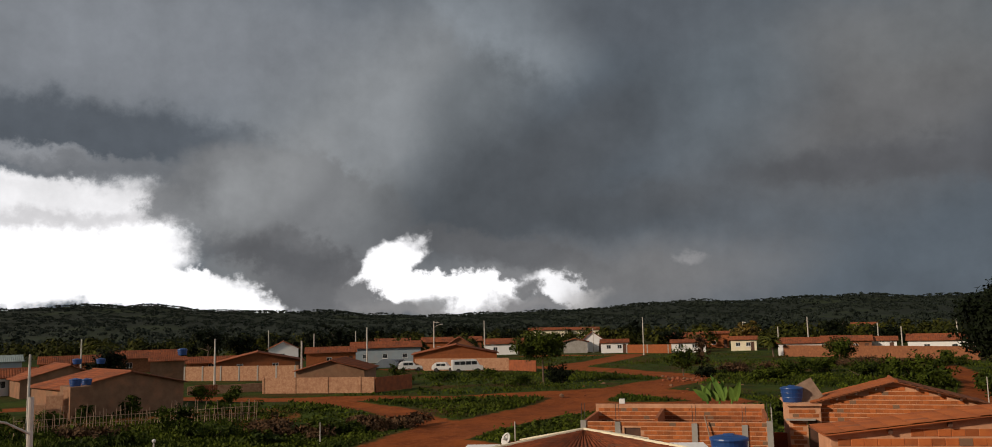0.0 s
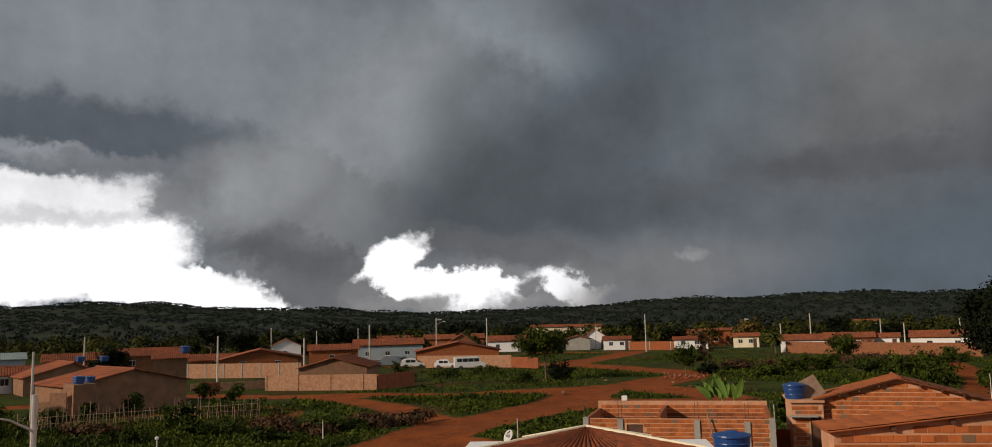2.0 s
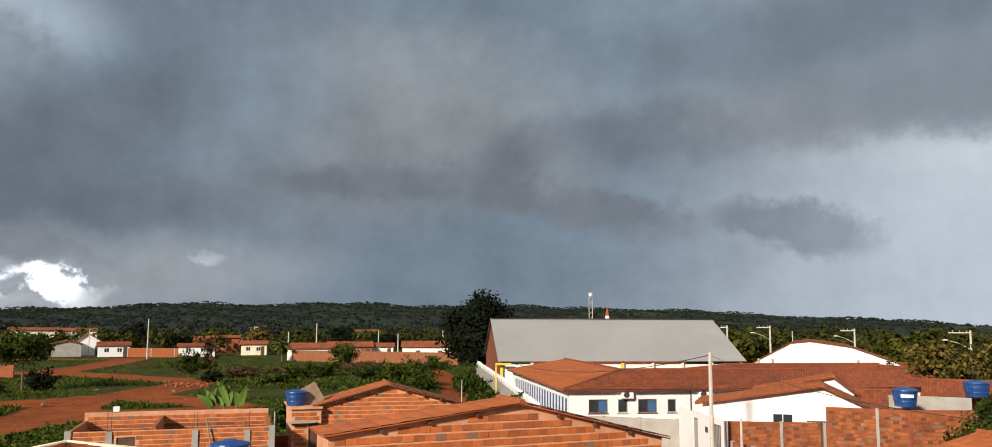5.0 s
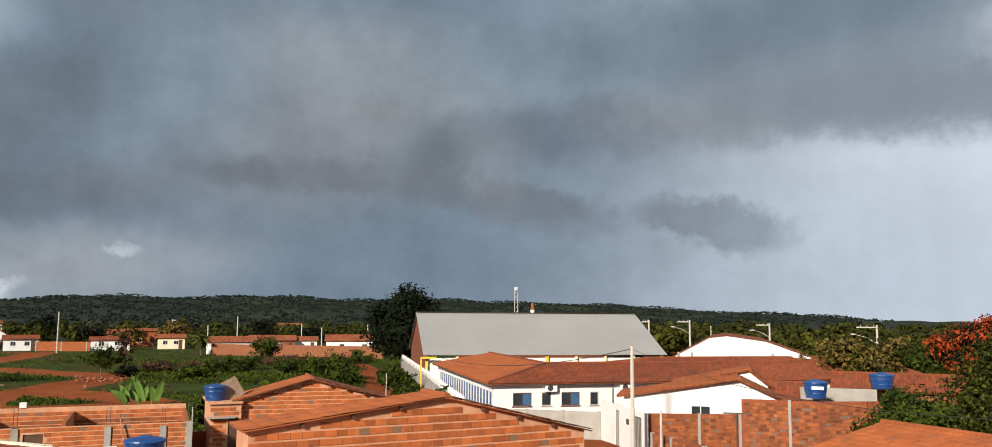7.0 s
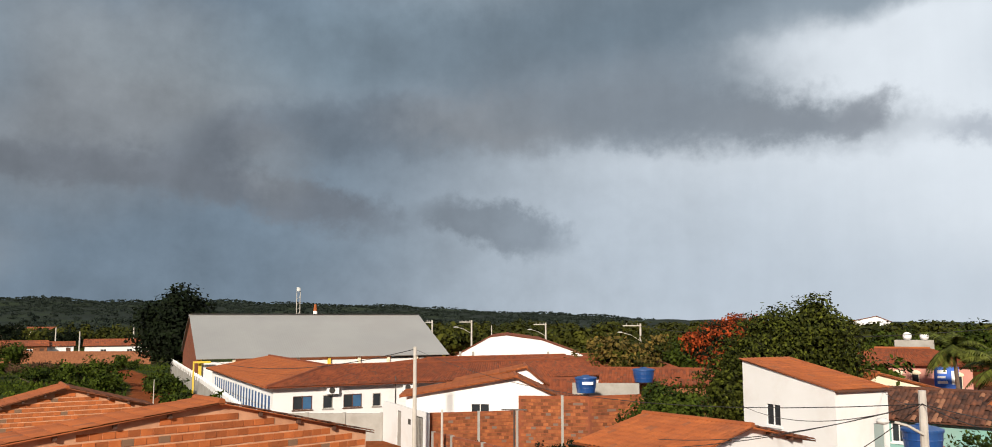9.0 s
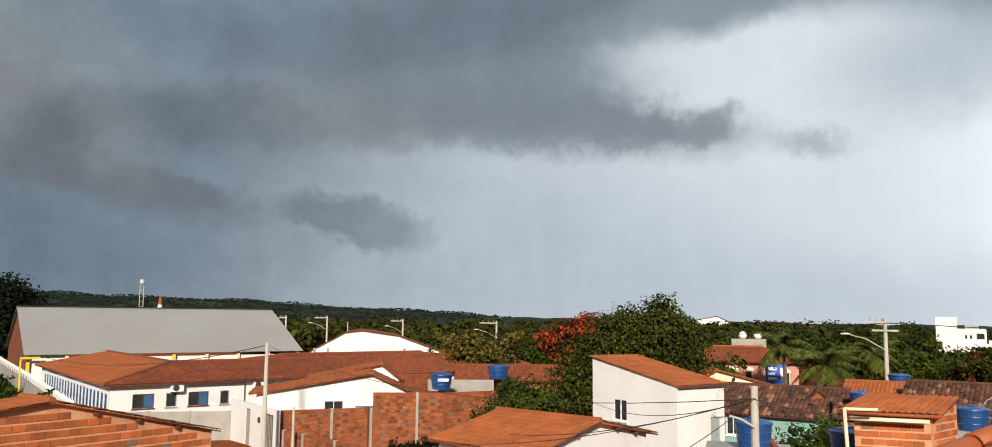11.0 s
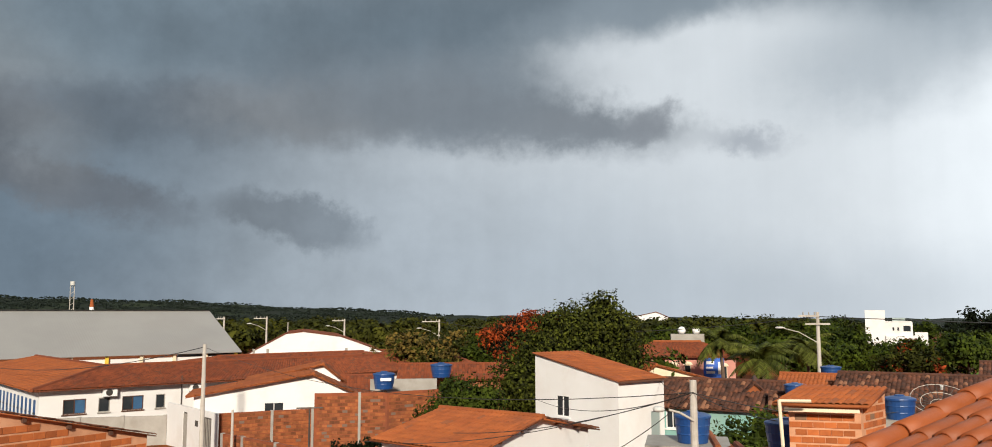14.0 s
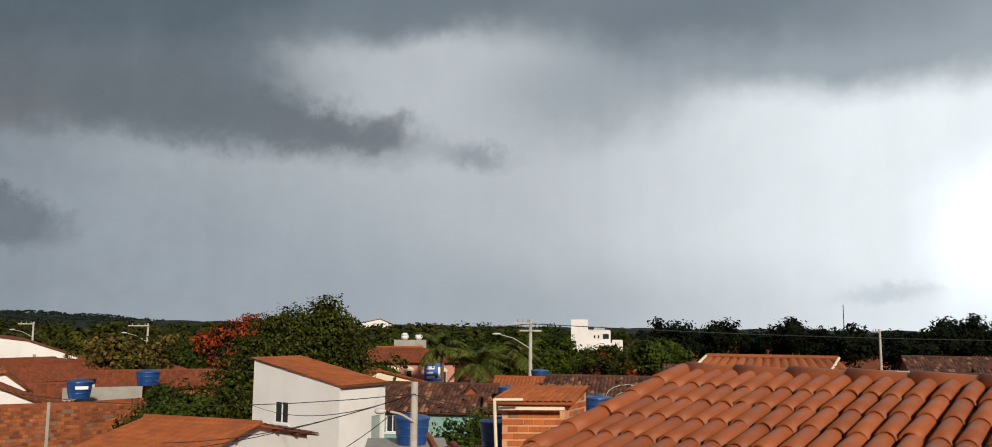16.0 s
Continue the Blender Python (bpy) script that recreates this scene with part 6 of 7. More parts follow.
# ---- the right-hand streets ----
def white_tower_house():
    c = at(73.0, 38.0)
    h = holder("two_storey_house", pose(c.x, c.y, 0, 0, 0, -27), "white two storey house with a sloping orange roof", "house", "")
    A, B, hi, lo = 5.6, 3.0, 5.55, 4.55
    # local y runs along the tall side wall, x along the short front
    holes = [(3.15, 4.1, 2.7, 3.7)]
    bm = pierced(bmesh.new(), 0, A, 0, lo, 0, 0.18, holes)
    prism(bm, [(0, lo), (A, lo), (A, hi)], 0, 0.18)
    bmesh.ops.remove_doubles(bm, verts=bm.verts, dist=0.0005)
    for v in bm.verts:
        v.co = Vector((v.co.y, v.co.x, v.co.z))
    bmesh.ops.reverse_faces(bm, faces=bm.faces)
    part("side_wall", bm, WHITE_WALL, h)
    bm = pierced(bmesh.new(), 0.18, B, 0, lo, 0, 0.18, [(2.1, 2.75, 0, 3.1)])
    part("front_wall", bm, WHITE_WALL, h)
    part("side_wall", box(bmesh.new(), B - 0.18, B, 0.183, A, 0, lo), WHITE_WALL, h)
    part("rear_wall", box(bmesh.new(), 0.183, B - 0.183, A - 0.18, A, 0, hi), WHITE_WALL, h)
    part("door", box(bmesh.new(), 2.12, 2.73, 0.06, 0.1, 0, 3.08), SHEET_OLD, h)
    w = window(h, -4.1, -3.15, 2.7, 3.7, 0.02)
    w.matrix_basis = Matrix.Rotation(radians(-90), 4, "Z")
    slope("roof_slope", [(-0.1, -0.18, lo - 0.01), (B + 0.08, -0.18, lo - 0.01), (B + 0.08, A + 0.15, hi + 0.04), (-0.1, A + 0.15, hi + 0.04)], TILE, h, thick=0.04, amp=0.02)
    part("fascia", box(bmesh.new(), -0.1, B + 0.08, -0.21, -0.183, lo - 0.08, lo), DARK_WOOD, h)


white_tower_house()


def front_house():
    h = holder("roofed_house", place(67.56, 32.5, 54), "low white house with an orange gable roof", "house", "near houses")
    w, e, r, D = 3.6, 2.85, 3.6, 4.6
    bm = prism(bmesh.new(), [(-w, 0), (w, 0), (w, e), (0, r), (-w, e)], 0, 0.15)
    prism(bm, [(-w, 0), (w, 0), (w, e), (0, r), (-w, e)], D - 0.15, D)
    box(bm, -w, -w + 0.15, 0.15, D - 0.15, 0, e)
    box(bm, w - 0.15, w, 0.15, D - 0.15, 0, e)
    part("wall", bm, WHITE_WALL, h)
    s = (r - e) / w
    o = 0.35
    slope("roof_slope", [(-w - o, D + o, e - o * s), (-w - o, -o, e - o * s), (0, -o, r), (0, D + o, r)], TILE, h)
    slope("roof_slope", [(w + o, -o, e - o * s), (w + o, D + o, e - o * s), (0, D + o, r), (0, -o, r)], TILE, h)
    part("ridge_cap", rod(bmesh.new(), (0, -o, r + 0.08), (0, D + o, r + 0.08), 0.1), TILE, h)
    for k in (-0.7, -0.35, 0.35, 0.7):
        z = r - abs(k) * w * s
        part("rafter_end", box(bmesh.new(), k * w - 0.04, k * w + 0.04, -o + 0.04, -0.02, z - 0.12, z - 0.03), DARK_WOOD, h)


front_house()
tree(70.0, 56, 9.3, 4.6, "tall glossy leaved fruit tree behind the white house", LEAF_MANGO, 30000, 0.12, 0.3, 0.1,
     [(0.4, 0, 4.6, 3.4, 3.4, 3.4), (-3.0, -2.0, 2.8, 2.2, 2.2, 2.4), (1.9, -1.0, 6.2, 1.9, 1.9, 2.2), (3.2, 1.0, 4.4, 1.9, 1.9, 2.4), (-1.2, 0.4, 6.3, 1.3, 1.3, 1.7), (2.0, -0.4, 7.7, 1.25, 1.25, 1.3), (-2.6, 1.0, 4.6, 1.6, 1.6, 1.8), (-0.2, -0.6, 7.0, 0.8, 0.8, 1.3), (3.0, -0.6, 6.6, 1.0, 1.0, 1.3), (-2.0, -1.5, 5.2, 0.9, 0.9, 1.3)], flat=0.65)
tree(66.2, 82, 7.6, 3.6, "flame tree covered in orange red blossom", LEAF_DARK, 3600, 0.16, 0.22, 0.2, [(0.2, 0, 5.4, 2.6, 2.6, 1.3), (-1.5, 0, 4.7, 2.0, 2.0, 1.3), (1.9, 0, 6.2, 2.2, 2.2, 1.3), (0.6, -0.8, 5.8, 2.4, 1.8, 1.2), (-0.4, 0, 3.6, 2.0, 2.0, 1.2), (3.4, 0.4, 6.2, 1.2, 1.2, 0.9)], "tree", "tree", "trees", (LEAF_FLAME, 1.5))
tree(62.3, 45.5, 4.2, 2.6, "dense bright green bush tree beside the brick wall", LEAF, 8000, 0.11, 0.12, 0.02)
tree(60.0, 72, 6.0, 4.0, "spreading tree with rusty pods among the roofs", LEAF_OLIVE, 4200, 0.17, 0.16, 0.35, None, "tree", "tree", "trees", (LEAF_YELLOW, 0.5))
tree(56.9, 84, 4.4, 2.2, "rusty leaved shrub tree by the white hall", LEAF_YELLOW, 900, 0.15, 0.1, 0.4)
for b, d, hh, s in ((64, 95, 6.0, 3.6), (74.8, 60, 5.0, 2.6), (76.6, 110, 7.2, 4.4), (80.5, 120, 7.4, 4.6), (83.6, 96, 6.6, 4.0), (87.0, 105, 6.4, 4.2), (86.0, 130, 7.4, 4.6), (90.0, 120, 4.4, 3.8), (88.0, 112, 4.6, 4.2), (92.6, 108, 5.0, 4.2), (86.4, 98, 4.8, 3.6), (93.9, 100, 5.8, 3.4), (84.6, 88, 5.2, 3.2)):
    tree(b, d, hh, s, "leafy green street tree", LEAF, 2600, 0.24, 0.2, 0.12)
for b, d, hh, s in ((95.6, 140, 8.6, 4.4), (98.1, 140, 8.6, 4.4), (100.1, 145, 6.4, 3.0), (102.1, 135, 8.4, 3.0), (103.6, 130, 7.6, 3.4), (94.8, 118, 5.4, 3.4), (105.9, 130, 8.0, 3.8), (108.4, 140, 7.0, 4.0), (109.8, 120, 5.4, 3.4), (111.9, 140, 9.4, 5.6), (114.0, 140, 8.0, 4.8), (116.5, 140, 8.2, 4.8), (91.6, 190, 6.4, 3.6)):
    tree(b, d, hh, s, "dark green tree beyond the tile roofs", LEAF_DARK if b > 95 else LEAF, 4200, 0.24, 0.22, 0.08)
tree(90.8, 92, 5.0, 3.4, "low tree with orange blossom beyond the roofs", LEAF_OLIVE, 1800, 0.2, 0.16, 0.15, None, "tree", "tree", "trees", (LEAF_FLAME, 0.16))


def palm(bearing, dist, height, reach, label, seed):
    h = holder("coconut_palm", place(bearing, dist), label, "palm", "trees")
    rng = random.Random(seed)
    part("trunk", rod(bmesh.new(), (0.3, 0, -0.1), (0, 0, height), 0.17, 0.11, 10), BARK, h)
    for i in range(22):
        a = i * 2.4 + rng.uniform(-0.2, 0.2)
        up = rng.uniform(-0.3, 1.1)
        L = reach * rng.uniform(0.75, 1.1)
        verts, faces, rachis = [], [], []
        prev = Vector((0, 0, height))
        d = Vector((math.cos(a) * math.cos(up), math.sin(a) * math.cos(up), math.sin(up)))
        pts = []
        for k in range(11):
            pts.append(prev.copy())
            prev = prev + d * (L / 10)
            d = (d + Vector((0, 0, -0.17))).normalized()
        for k in range(1, 11):
            t = (pts[k] - pts[k - 1]).normalized()
            side = t.cross(Vector((0, 0, 1))).normalized()
            for s in (-1, 1):
                for q in (0.0, 0.5):
                    base = pts[k - 1].lerp(pts[k], q)
                    w = reach * 0.26 * math.sin(math.pi * min(0.95, 0.15 + k / 12))
                    tip = base + side * s * w + t * w * 0.6 + Vector((0, 0, -w * 0.55))
                    n = len(verts)
                    verts += [base, base + t * 0.16, tip]
                    faces.append((n, n + 1, n + 2))
        n = len(verts)
        for p in pts:
            verts += [p + Vector((0, 0, 0.02)), p - Vector((0, 0, 0.03))]
        for k in range(10):
            faces.append((n + 2 * k, n + 2 * k + 2, n + 2 * k + 3, n + 2 * k + 1))
        mesh_part("frond", verts, faces, PALM_LEAF, h)


palm(79.65, 66, 5.5, 2.6, "coconut palm in front of the pink house", 21)
palm(82.2, 58, 4.5, 2.9, "broad coconut palm with drooping fronds", 22)
palm(84.9, 78, 4.6, 2.8, "coconut palm behind the street pole", 23)
palm(17.7, 170, 3.0, 2.6, "small palm beside the pale house", 24)


def pink_house():
    h = holder("pink_house", place(77.3, 74, 8), "pink house with arched windows and hipped orange roof", "house", "")
    w, e, r, D = 4.3, 3.85, 4.95, 8.0
    arch = [(-1.15, -0.6, 1.9, 3.2), (0.05, 0.6, 1.9, 3.2), (3.0, 3.6, 1.9, 3.1)]
    bm = pierced(bmesh.new(), -w, w, 0, e, 0, 0.18, arch)
    box(bm, -w, -w + 0.18, 0.18, D, 0, e)
    box(bm, w - 0.18, w, 0.18, D, 0, e)
    part("wall", bm, PINK, h)
    for a in arch:
        window(h, *a, 0.03, DARK_GLASS, CREAM, 1)
        m = (a[0] + a[1]) / 2
        prof = [(m + 0.42 * math.cos(math.pi * i / 10), a[3] + 0.3 * math.sin(math.pi * i / 10)) for i in range(11)]
        part("arch_trim", prism(bmesh.new(), prof, -0.05, -0.003), CREAM, h)
    o = 0.5
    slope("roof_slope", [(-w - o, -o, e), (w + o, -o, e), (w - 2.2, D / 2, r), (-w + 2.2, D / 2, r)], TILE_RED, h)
    # left hip takes the lighter tile to stand for stronger sun
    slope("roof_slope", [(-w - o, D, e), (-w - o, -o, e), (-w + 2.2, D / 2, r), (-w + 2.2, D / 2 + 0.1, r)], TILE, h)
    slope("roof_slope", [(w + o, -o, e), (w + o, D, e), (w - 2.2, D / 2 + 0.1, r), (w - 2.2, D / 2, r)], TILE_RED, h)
    part("ridge_cap", rod(bmesh.new(), (-w + 2.2, D / 2, r + 0.1), (w - 2.2, D / 2, r + 0.1), 0.12), TILE, h)
    part("parapet", box(bmesh.new(), -0.4, 2.6, D / 2 + 1, D / 2 + 1.3, r - 0.6, r + 0.75), CONCRETE, h)
    for x in (0.6, 1.9):
        bm = bmesh.new()
        bmesh.ops.create_uvsphere(bm, u_segments=12, v_segments=8, radius=0.36, matrix=Matrix.Translation((x, D / 2 + 1.1, r + 1.05)))
        part("finial", bm, SIGN_WHITE, h)
    s = holder("blue_sign", place(79.15, 72, 8, 2.3), "blue and white sign board without readable words", "sign", "")
    part("board", box(bmesh.new(), -0.75, 0.9, 0, 0.08, 0, 1.6), SIGN_BLUE, s)
    for x0, x1, z0, z1 in ((-0.55, 0.1, 1.1, 1.35), (-0.55, 0.0, 0.75, 0.9), (-0.55, 0.15, 0.35, 0.55), (0.4, 0.75, 0.3, 1.3)):
        part("bar", box(bmesh.new(), x0, x1, -0.012, -0.002, z0, z1), SIGN_WHITE, s)


pink_house()
gable_house(76.4, 58, 20, 5.0, 5, 3.2, 4.1, CREAM, TILE, "cream house with a sloping parapet", (), (), -1.0, True, 0.25)
gable_house(79.0, 45, -14, 5.8, 5, 2.8, 3.9, TEAL, TILE_OLD, "teal house under an old dark tile roof", [(-2.4, -1.7, 1.6, 2.5)], (), 0, False, 0.35)
gable_house(81.7, 46, 0, 2.6, 4, 2.7, 3.9, BRICK_FAR, TILE_OLD, "brick gable end of the old roof", (), (), 0, True, 0.1)
gable_house(85.6, 52, -6, 4.6, 6, 2.9, 3.8, PLASTER_PINK, TILE, "house with a faded orange tile roof", (), (), 0, False, 0.3)
gable_house(91.4, 48, -4, 8.4, 8, 2.7, 4.1, PLASTER_PINK, TILE_OLD, "wide house under dark weathered tiles", (), (), 0, False, 0.4)
gable_house(97.5, 60, 0, 6, 7, 3.0, 4.3, PLASTER_PINK, TILE_OLD, "house under dark tiles beyond the dish", (), (), 0, False, 0.4)
water_tank(place(84.15, 44, 0, 3.5), 0.5, 0.58)
gable_house(84.3, 43.5, 0, 2.4, 3, 2.9, 3.5, BRICK_FAR, TILE_OLD, "low shed carrying a blue tank", (), (), 0, False, 0.2)
water_tank(place(86.3, 57, 0, 3.6), 0.6, 0.62)
water_tank(place(90.1, 33, 0, 3.85), 0.5, 0.72)
tagged(part("tank_pier", box(bmesh.new(), -0.6, 0.6, -0.55, 0.55, 0, 3.85), CONCRETE), "grey pier under the blue tank", "plinth").matrix_basis = place(90.1, 33)
dish(92.3, 36, 4.1, 1.05, 10, "large open mesh satellite dish", True, 62)
tagged(part("dish_plinth", box(bmesh.new(), -0.5, 0.5, -0.5, 0.5, 0, 2.85), CONCRETE), "concrete plinth under the mesh dish", "plinth").matrix_basis = place(92.3, 36.1)


def brick_tower():
    c = at(87.9, 20.5)
    h = holder("brick_outbuilding", pose(c.x, c.y, 0, 0, 0, -82), "small brick building with an orange lean-to roof", "building", "near brick houses")
    # local x runs away to the right wall, so the two visible faces meet at the origin
    W, D, z0, z1 = 1.5, 1.4, 5.45, 5.68
    bm = box(bmesh.new(), -W, 0, 0, 0.14, 0, z0)
    wall = part("front_wall", bm, MORTAR, h)
    lay_bricks(wall, -W, 0, 0, z0, lambda x, z: -W - 0.01 < x < 0.01, limit=200, course=0.165, length=0.25)
    sw = part("side_wall", prism(bmesh.new(), [(0, 0), (D, 0), (D, z1), (0, z0)], 0, 0.14), MORTAR, h)
    sw.matrix_basis = pose(0, 0, 0, 0, 0, 62)
    lay_bricks(sw, 0, D, 0, z1, lambda x, z: 0 < x < D and z < z0 + (z1 - z0) * x / D, limit=150, course=0.165, length=0.25)
    slope("roof_slope", [(-W - 0.35, -0.25, z0 + 0.02), (0.15, -0.25, z0 + 0.02), (0.75, D, z1 + 0.05), (-W + 0.35, D, z1 + 0.05)], TILE, h, pitch=0.14, amp=0.018)
    part("gutter", box(bmesh.new(), -W - 0.1, -0.05, -0.34, -0.255, z0 - 0.1, z0 - 0.03), CREAM, h)


brick_tower()


def metal_frame():
    h = holder("pipe_frame", place(83.6, 19.5, 0), "pale pipe frame with a hanging cable", "frame", "")
    part("post", rod(bmesh.new(), (0.1, 0, 0), (-0.15, 0, 5.65), 0.04, 0.04, 8), CREAM, h)
    part("top_rail", rod(bmesh.new(), (-0.15, 0, 5.63), (0.5, 0.1, 5.63), 0.035, 0.035, 8), CREAM, h)


metal_frame()
water_tank(place(83.45, 24, 0, 3.9), 0.5, 0.75)
tagged(part("brick_plinth", box(bmesh.new(), -0.6, 0.6, -0.6, 0.6, 0, 3.9), BRICK_FAR), "brick base under the blue tank", "plinth").matrix_basis = place(83.45, 24)
water_tank(place(77.75, 28, 0, 3.46), 0.55, 0.85)
shed = holder("flat_roof_shed", place(77.4, 27.2), "low white flat roofed shed carrying the tank", "shed")
part("wall", box(bmesh.new(), -1.2, 1.2, 0, 2.2, 0, 3.3), WHITE_WALL, shed)
part("slab", box(bmesh.new(), -1.3, 1.3, -0.12, 2.3, 3.303, 3.45), CONCRETE, shed)
part("door", box(bmesh.new(), -0.4, 0.4, -0.03, -0.003, 0, 2.0), DARK_WOOD, shed)
gable_house(79.3, 27, 5, 1.8, 3, 2.9, 3.4, BRICK_FAR, TILE, "small brick shed with orange roof", (), (), 0, True, 0.15)
gable_house(81.6, 24, 10, 2.6, 3, 2.9, 3.5, BRICK_FAR, TILE_RED, "tile roofed shed below the bushes", (), (), 0, True, 0.15)
for b, d, hh, s in ((80.6, 33, 4.2, 1.7), (82.2, 35, 4.2, 2.0), (83.6, 39, 4.0, 1.8), (79.4, 36, 4.0, 1.6), (81.6, 30, 3.6, 1.4)):
    bush(b, d, hh, s, "leafy green bush between the houses", LEAF, 2400, 0.1)
for b, d in ((54.6, 43.5), (56.0, 44.0), (57.4, 43), (50.4, 42)):
    bush(b, d, 1.6, 0.9, "dark bush against the brick wall", LEAF_DARK, 900, 0.09)
street_pole(77.85, 22, 5.85, "near concrete pole hung with cables and a lamp", 0.13, 0, -0.6, 0, "street_lamp", lamp_drop=0.42)
street_pole(85.65, 62, 7.6, "tall concrete pole with crossarms and a lamp", 0.17, -1.1, -2.2, low_arm=0.8)
street_pole(107.65, 90, 7.05, "concrete pole with a crossarm beyond the near roof", 0.16, -0.7, 0)
street_pole(113.6, 60, 6.4, "thin steel pole beyond the near roof", 0.05, 0, 0, 0, "thin_pole", False, STEEL)
street_pole(105.65, 500, 18.5, "distant slim mast above the trees", 0.32, 0, 0, 0, "distant_mast", False, STEEL)
hub = at(77.85, 21.9, 5.55)
for b, d, z, sag in ((67.4, 37, 3.9, 0.5), (62.0, 30, 3.4, 0.3), (56.0, 34, 2.6, 0.5), (70.4, 24, 3.3, 0.2), (46.1, 44, 5.9, 1.0), (75.7, 41, 4.4, 0.2), (90.0, 30, 4.4, 0.3), (83.0, 19.5, 5.2, 0.1)):
    cable(hub, at(b, d, z), sag)
cable(at(85.65, 62, 7.3), at(125, 110, 6.4), 0.6, r=0.03)
cable(at(85.65, 62, 7.3), at(61.05, 105, 6.6), 1.2, r=0.03)
cable(at(45.97, 44, 5.95), at(33.0, 75, 4.0), 0.8, r=0.02)


def white_block():
    h = holder("white_block_house", place(89.2, 172), "white three storey block with a tower and small windows", "building", "")
    holes = [(2.1, 2.5, 4.3, 5.0), (2.9, 3.3, 4.3, 5.0), (3.9, 5.2, 4.2, 5.3)]
    part("tower", box(bmesh.new(), -2.4, 1.0, 0, 5, 0, 8.1), WHITE_WALL, h)
    bm = pierced(bmesh.new(), 1.003, 5.5, 3.4, 5.9, 0, 0.2, holes)
    box(bm, 1.003, 5.5, 4.8, 5, 3.4, 5.9)
    box(bm, 5.3, 5.5, 0.2, 4.8, 3.4, 5.9)
    part("upper_storey", bm, WHITE_WALL, h)
    part("lower_storey", box(bmesh.new(), 1.003, 7.9, -0.4, 5, 0, 3.397), WHITE_WALL, h)
    part("parapet", box(bmesh.new(), 5.8, 7.9, -0.4, -0.2, 3.4, 4.1), WHITE_WALL, h)
    part("roof", box(bmesh.new(), 1.01, 5.4, -0.1, 5.1, 5.903, 6.05), WHITE_WALL, h)
    part("stair_head", box(bmesh.new(), 2.2, 4.4, 1.5, 4, 6.053, 6.7), SHEET_OLD, h)
    for a in holes:
        window(h, *a, 0.05, None, None, 1)


white_block()
gable_house(75.2, 300, 0, 12, 9, 6.5, 8.2, WHITE_WALL, TILE, "far white house with red roof above the trees", (), (), 2, True, 0.4)
gable_house(99.3, 150, 0, 3.4, 6, 4.4, 5.4, PLASTER_PINK, TILE_RED, "far pale house between dark trees", (), (), 0, True, 0.4)
for b, d, w, e, r, mt in ((107.6, 62, 6.0, 3.0, 4.1, CONCRETE), (110.5, 66, 7.0, 2.8, 3.9, TILE_OLD), (113.5, 58, 6.0, 3.0, 4.2, TILE_OLD), (116.5, 70, 8.0, 3.0, 4.3, TILE_OLD), (112.0, 95, 9.0, 3.0, 4.2, TILE_OLD), (104.5, 75, 6, 2.6, 3.5, TILE_OLD)):
    gable_house(b, d, 12, w, 7, e, r, PLASTER_PINK, mt, "house under brown tiles beyond the near roof", (), (), 0, False, 0.4)


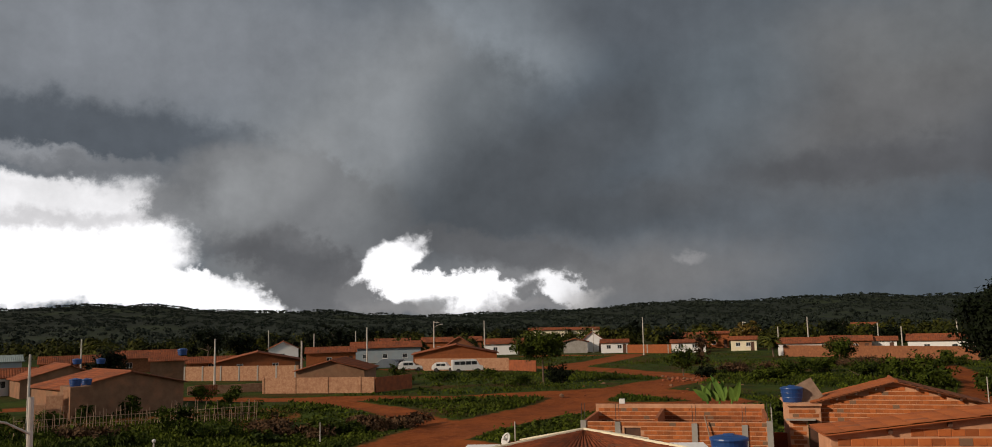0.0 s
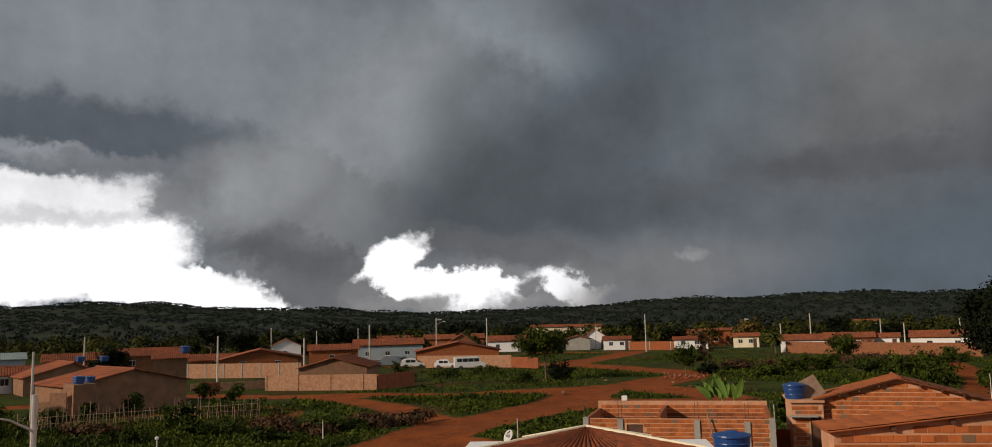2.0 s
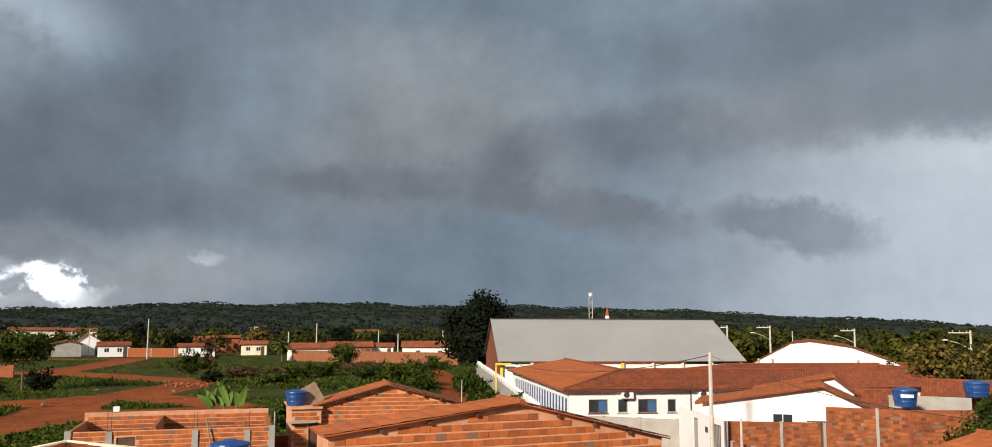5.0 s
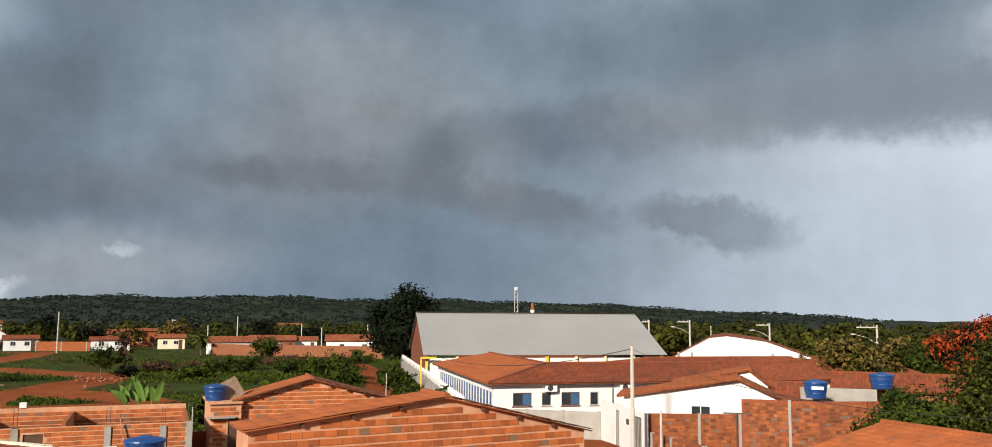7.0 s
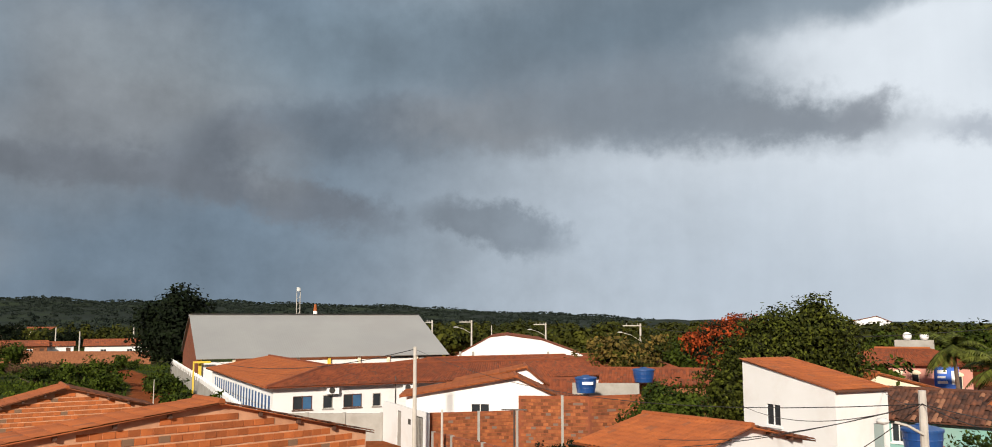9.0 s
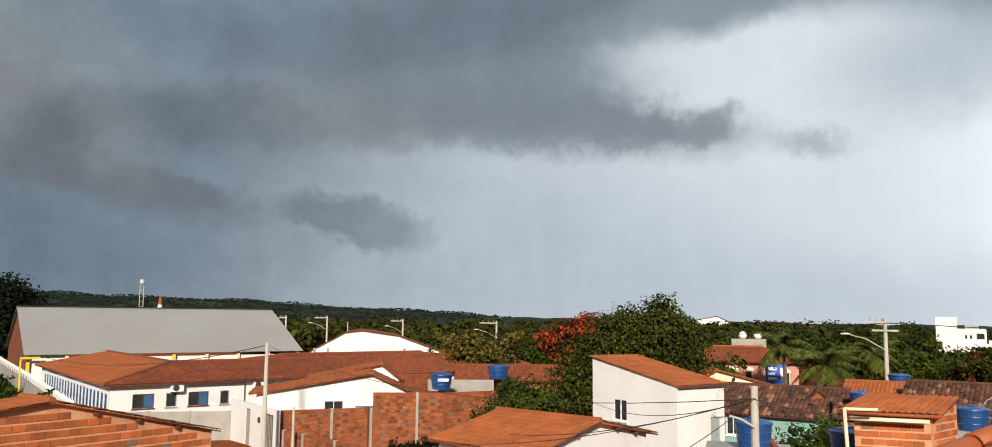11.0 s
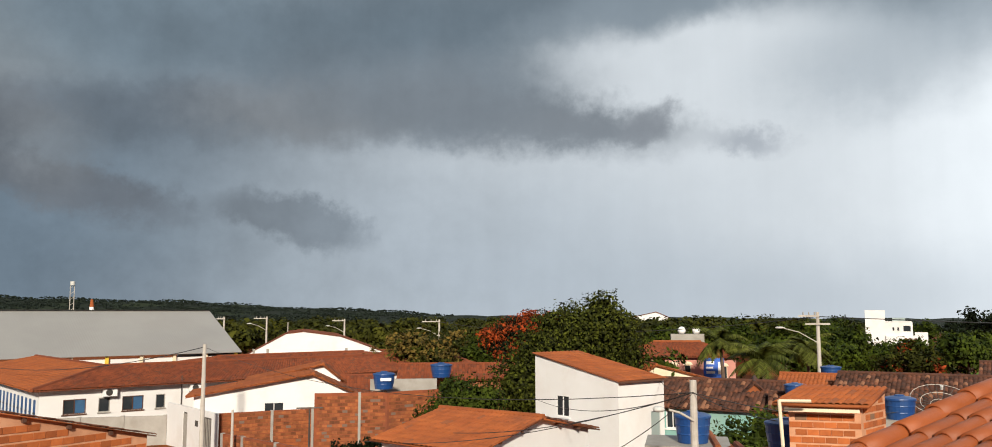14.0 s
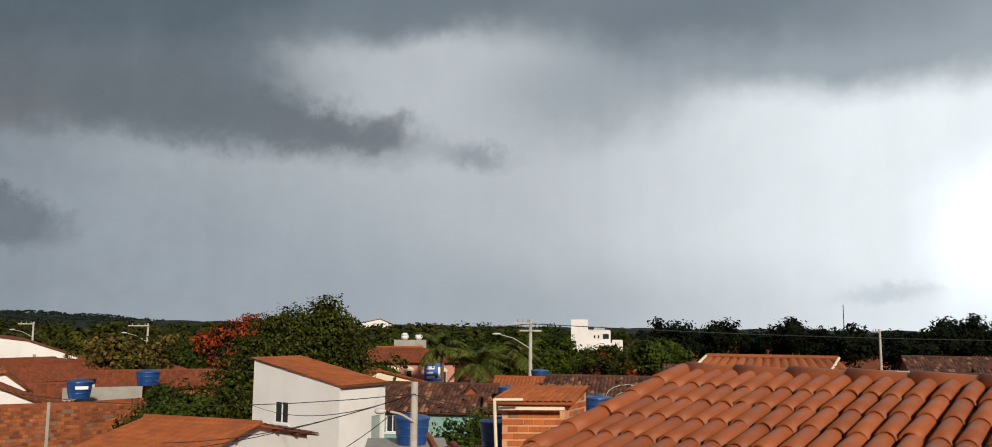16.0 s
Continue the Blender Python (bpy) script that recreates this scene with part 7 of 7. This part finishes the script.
# ---- the near tiled roof ----
def near_roof():
    top = Vector((6.76, -0.665, 7.024))
    along = Vector((math.sin(radians(211)), math.cos(radians(211)), 0))
    down = Vector((math.sin(radians(301)), math.cos(radians(301)), 0))
    fall = 0.19
    axis_d = Vector((down.x, down.y, -fall)).normalized()
    nrm = along.cross(axis_d).normalized()
    if nrm.z < 0:
        nrm = -nrm
    h = holder("tiled_roof", Matrix.Translation(top), "near roof of overlapping orange clay tiles", "roof", "")
    rot = Matrix((along, -axis_d, nrm)).transposed().to_4x4()
    if rot.determinant() < 0:
        rot = Matrix((-along, -axis_d, nrm)).transposed().to_4x4()
    pitch, tl, expo = 0.132, 0.46, 0.4

    def tile_mesh(name, r0, r1, arc):
        verts, faces = [], []
        seg = 8
        for k, (y, r) in enumerate(((0.0, r0), (tl * 0.5, (r0 + r1) / 2), (tl, r1))):
            for q in (0, 0.016):
                for i in range(seg + 1):
                    a = math.pi * (0.5 - arc / 2 + arc * i / seg)
                    verts.append(((r - q) * math.cos(a), -y, (r - q) * math.sin(a) - 0.02 + 0.014 * y / tl))
        w = seg + 1
        for k in range(2):
            for i in range(seg):
                o = 2 * k * w + i
                faces.append((o, o + 1, o + 2 * w + 1, o + 2 * w))
                o += w
                faces.append((o + 1, o, o + 2 * w, o + 2 * w + 1))
        e = 4 * w
        for i in range(seg):
            faces.append((e + i, e + i + 1, e + w + i + 1, e + w + i))
        # closed lower end, set back from the rim
        n = len(verts)
        verts += [(x * 0.9, y + 0.012, z * 0.9 - 0.004) for x, y, z in verts[e + w:e + 2 * w]]
        faces.append(tuple(range(n, n + w)))
        me = bpy.data.meshes.new(name)
        me.from_pydata(verts, [], faces)
        me.polygons.foreach_set("use_smooth", [True] * len(faces))
        me.materials.append(TILE_NEAR)
        return me

    roll = tile_mesh("roof_tile", 0.054, 0.06, 1.0)
    cap = tile_mesh("cap_tile", 0.064, 0.07, 1.0)
    ridge_tile = tile_mesh("ridge_tile", 0.078, 0.084, 1.0)
    rng = random.Random(4)

    def at_uv(u, v):
        return along * u + axis_d * v

    U, V = 4.6, 4.2
    bed = [at_uv(-0.02, 0), at_uv(U, 0), at_uv(U, V), at_uv(-0.02, V)]
    lower = [p - nrm * 0.1 for p in bed]
    mesh_part("bed", [p - nrm * 0.03 for p in bed] + lower, [(0, 1, 2, 3), (7, 6, 5, 4), (0, 4, 5, 1), (2, 6, 7, 3), (1, 5, 6, 2), (3, 7, 4, 0)], TILE_NEAR, h)
    for i in range(int(U / pitch)):
        for k in range(int(V / expo) - 1):
            ob = new("roof_tile", cap if i == 0 else roll)
            ob.parent = h
            p = at_uv(i * pitch + rng.uniform(-0.006, 0.006), 0.05 + k * expo + 0.02 * math.sin(i * 1.7) + rng.uniform(-0.01, 0.01)) + nrm * (0.02 if i == 0 else 0.0)
            ob.matrix_basis = Matrix.Translation(p) @ rot @ pose(0, 0, 0, 0, 0, rng.uniform(-1.2, 1.2))
    # flat-laid ridge caps
    side = -down
    r = Matrix((along.cross(Vector((0, 0, 1))), along, Vector((0, 0, 1)))).transposed().to_4x4()
    for k in range(int(U / expo)):
        ob = new("ridge_tile", ridge_tile)
        ob.parent = h
        ob.matrix_basis = Matrix.Translation(along * (k * expo + tl) + Vector((0, 0, -0.014 + rng.uniform(-0.003, 0.003)))) @ r
    back = [at_uv(-0.02, 0), at_uv(U, 0), at_uv(U, 0) - down * 3.0 + Vector((0, 0, -0.75)), at_uv(-0.02, 0) - down * 3.0 + Vector((0, 0, -0.75))]
    mesh_part("rear_slope", [p - Vector((0, 0, 0.03)) for p in back] + [p - Vector((0, 0, 0.13)) for p in back], [(3, 2, 1, 0), (4, 5, 6, 7), (0, 1, 5, 4), (1, 2, 6, 5), (2, 3, 7, 6), (3, 0, 4, 7)], TILE_NEAR, h)
    gable = [at_uv(0.1, 0), at_uv(0.1, V), back[3] + along * 0.12]
    base = -top.z
    poly = [Vector((g.x, g.y, g.z - 0.1)) for g in gable]
    foot = [Vector((g.x, g.y, base)) for g in gable]
    mesh_part("gable_wall", [poly[1], poly[0], poly[2], foot[2], foot[1]] + [q + along * 0.15 for q in (poly[1], poly[0], poly[2], foot[2], foot[1])], [(0, 1, 2, 3, 4), (9, 8, 7, 6, 5), (0, 5, 6, 1), (1, 6, 7, 2), (2, 7, 8, 3), (4, 9, 5, 0)], WHITE_WALL, h)


near_roof()


def second_roof():
    h = holder("hipped_roof", place(101.0, 11.5, 0), "second tiled roof with pale bargeboards beyond the near ridge", "roof", "")
    r, e = 6.92, 6.66
    slope("roof_slope", [(-1.02, -1.5, e), (1.0, -1.5, e), (0.82, 0.0, r), (-0.8, 0.0, r)], TILE, h, pitch=0.12, amp=0.014, thick=0.03)
    slope("roof_slope", [(1.0, 1.5, e), (-1.02, 1.5, e), (-0.8, 0.0, r), (0.82, 0.0, r)], TILE, h, thick=0.03)
    for a, b in (((-1.04, -1.5, e + 0.03), (-0.8, 0.0, r + 0.05)), ((-0.8, 0.0, r + 0.05), (0.82, 0.0, r + 0.05)), ((0.82, 0.0, r + 0.05), (0.55, -1.3, e + 0.07))):
        flat = a[2] == b[2]
        part("ridge_cap" if flat else "bargeboard", rod(bmesh.new(), a, b, 0.03 if flat else 0.018), TILE if flat else CREAM, h)
    part("gable_wall", box(bmesh.new(), -0.8, 0.75, -1.2, 1.3, 0, e - 0.02), CREAM, h)


second_roof()
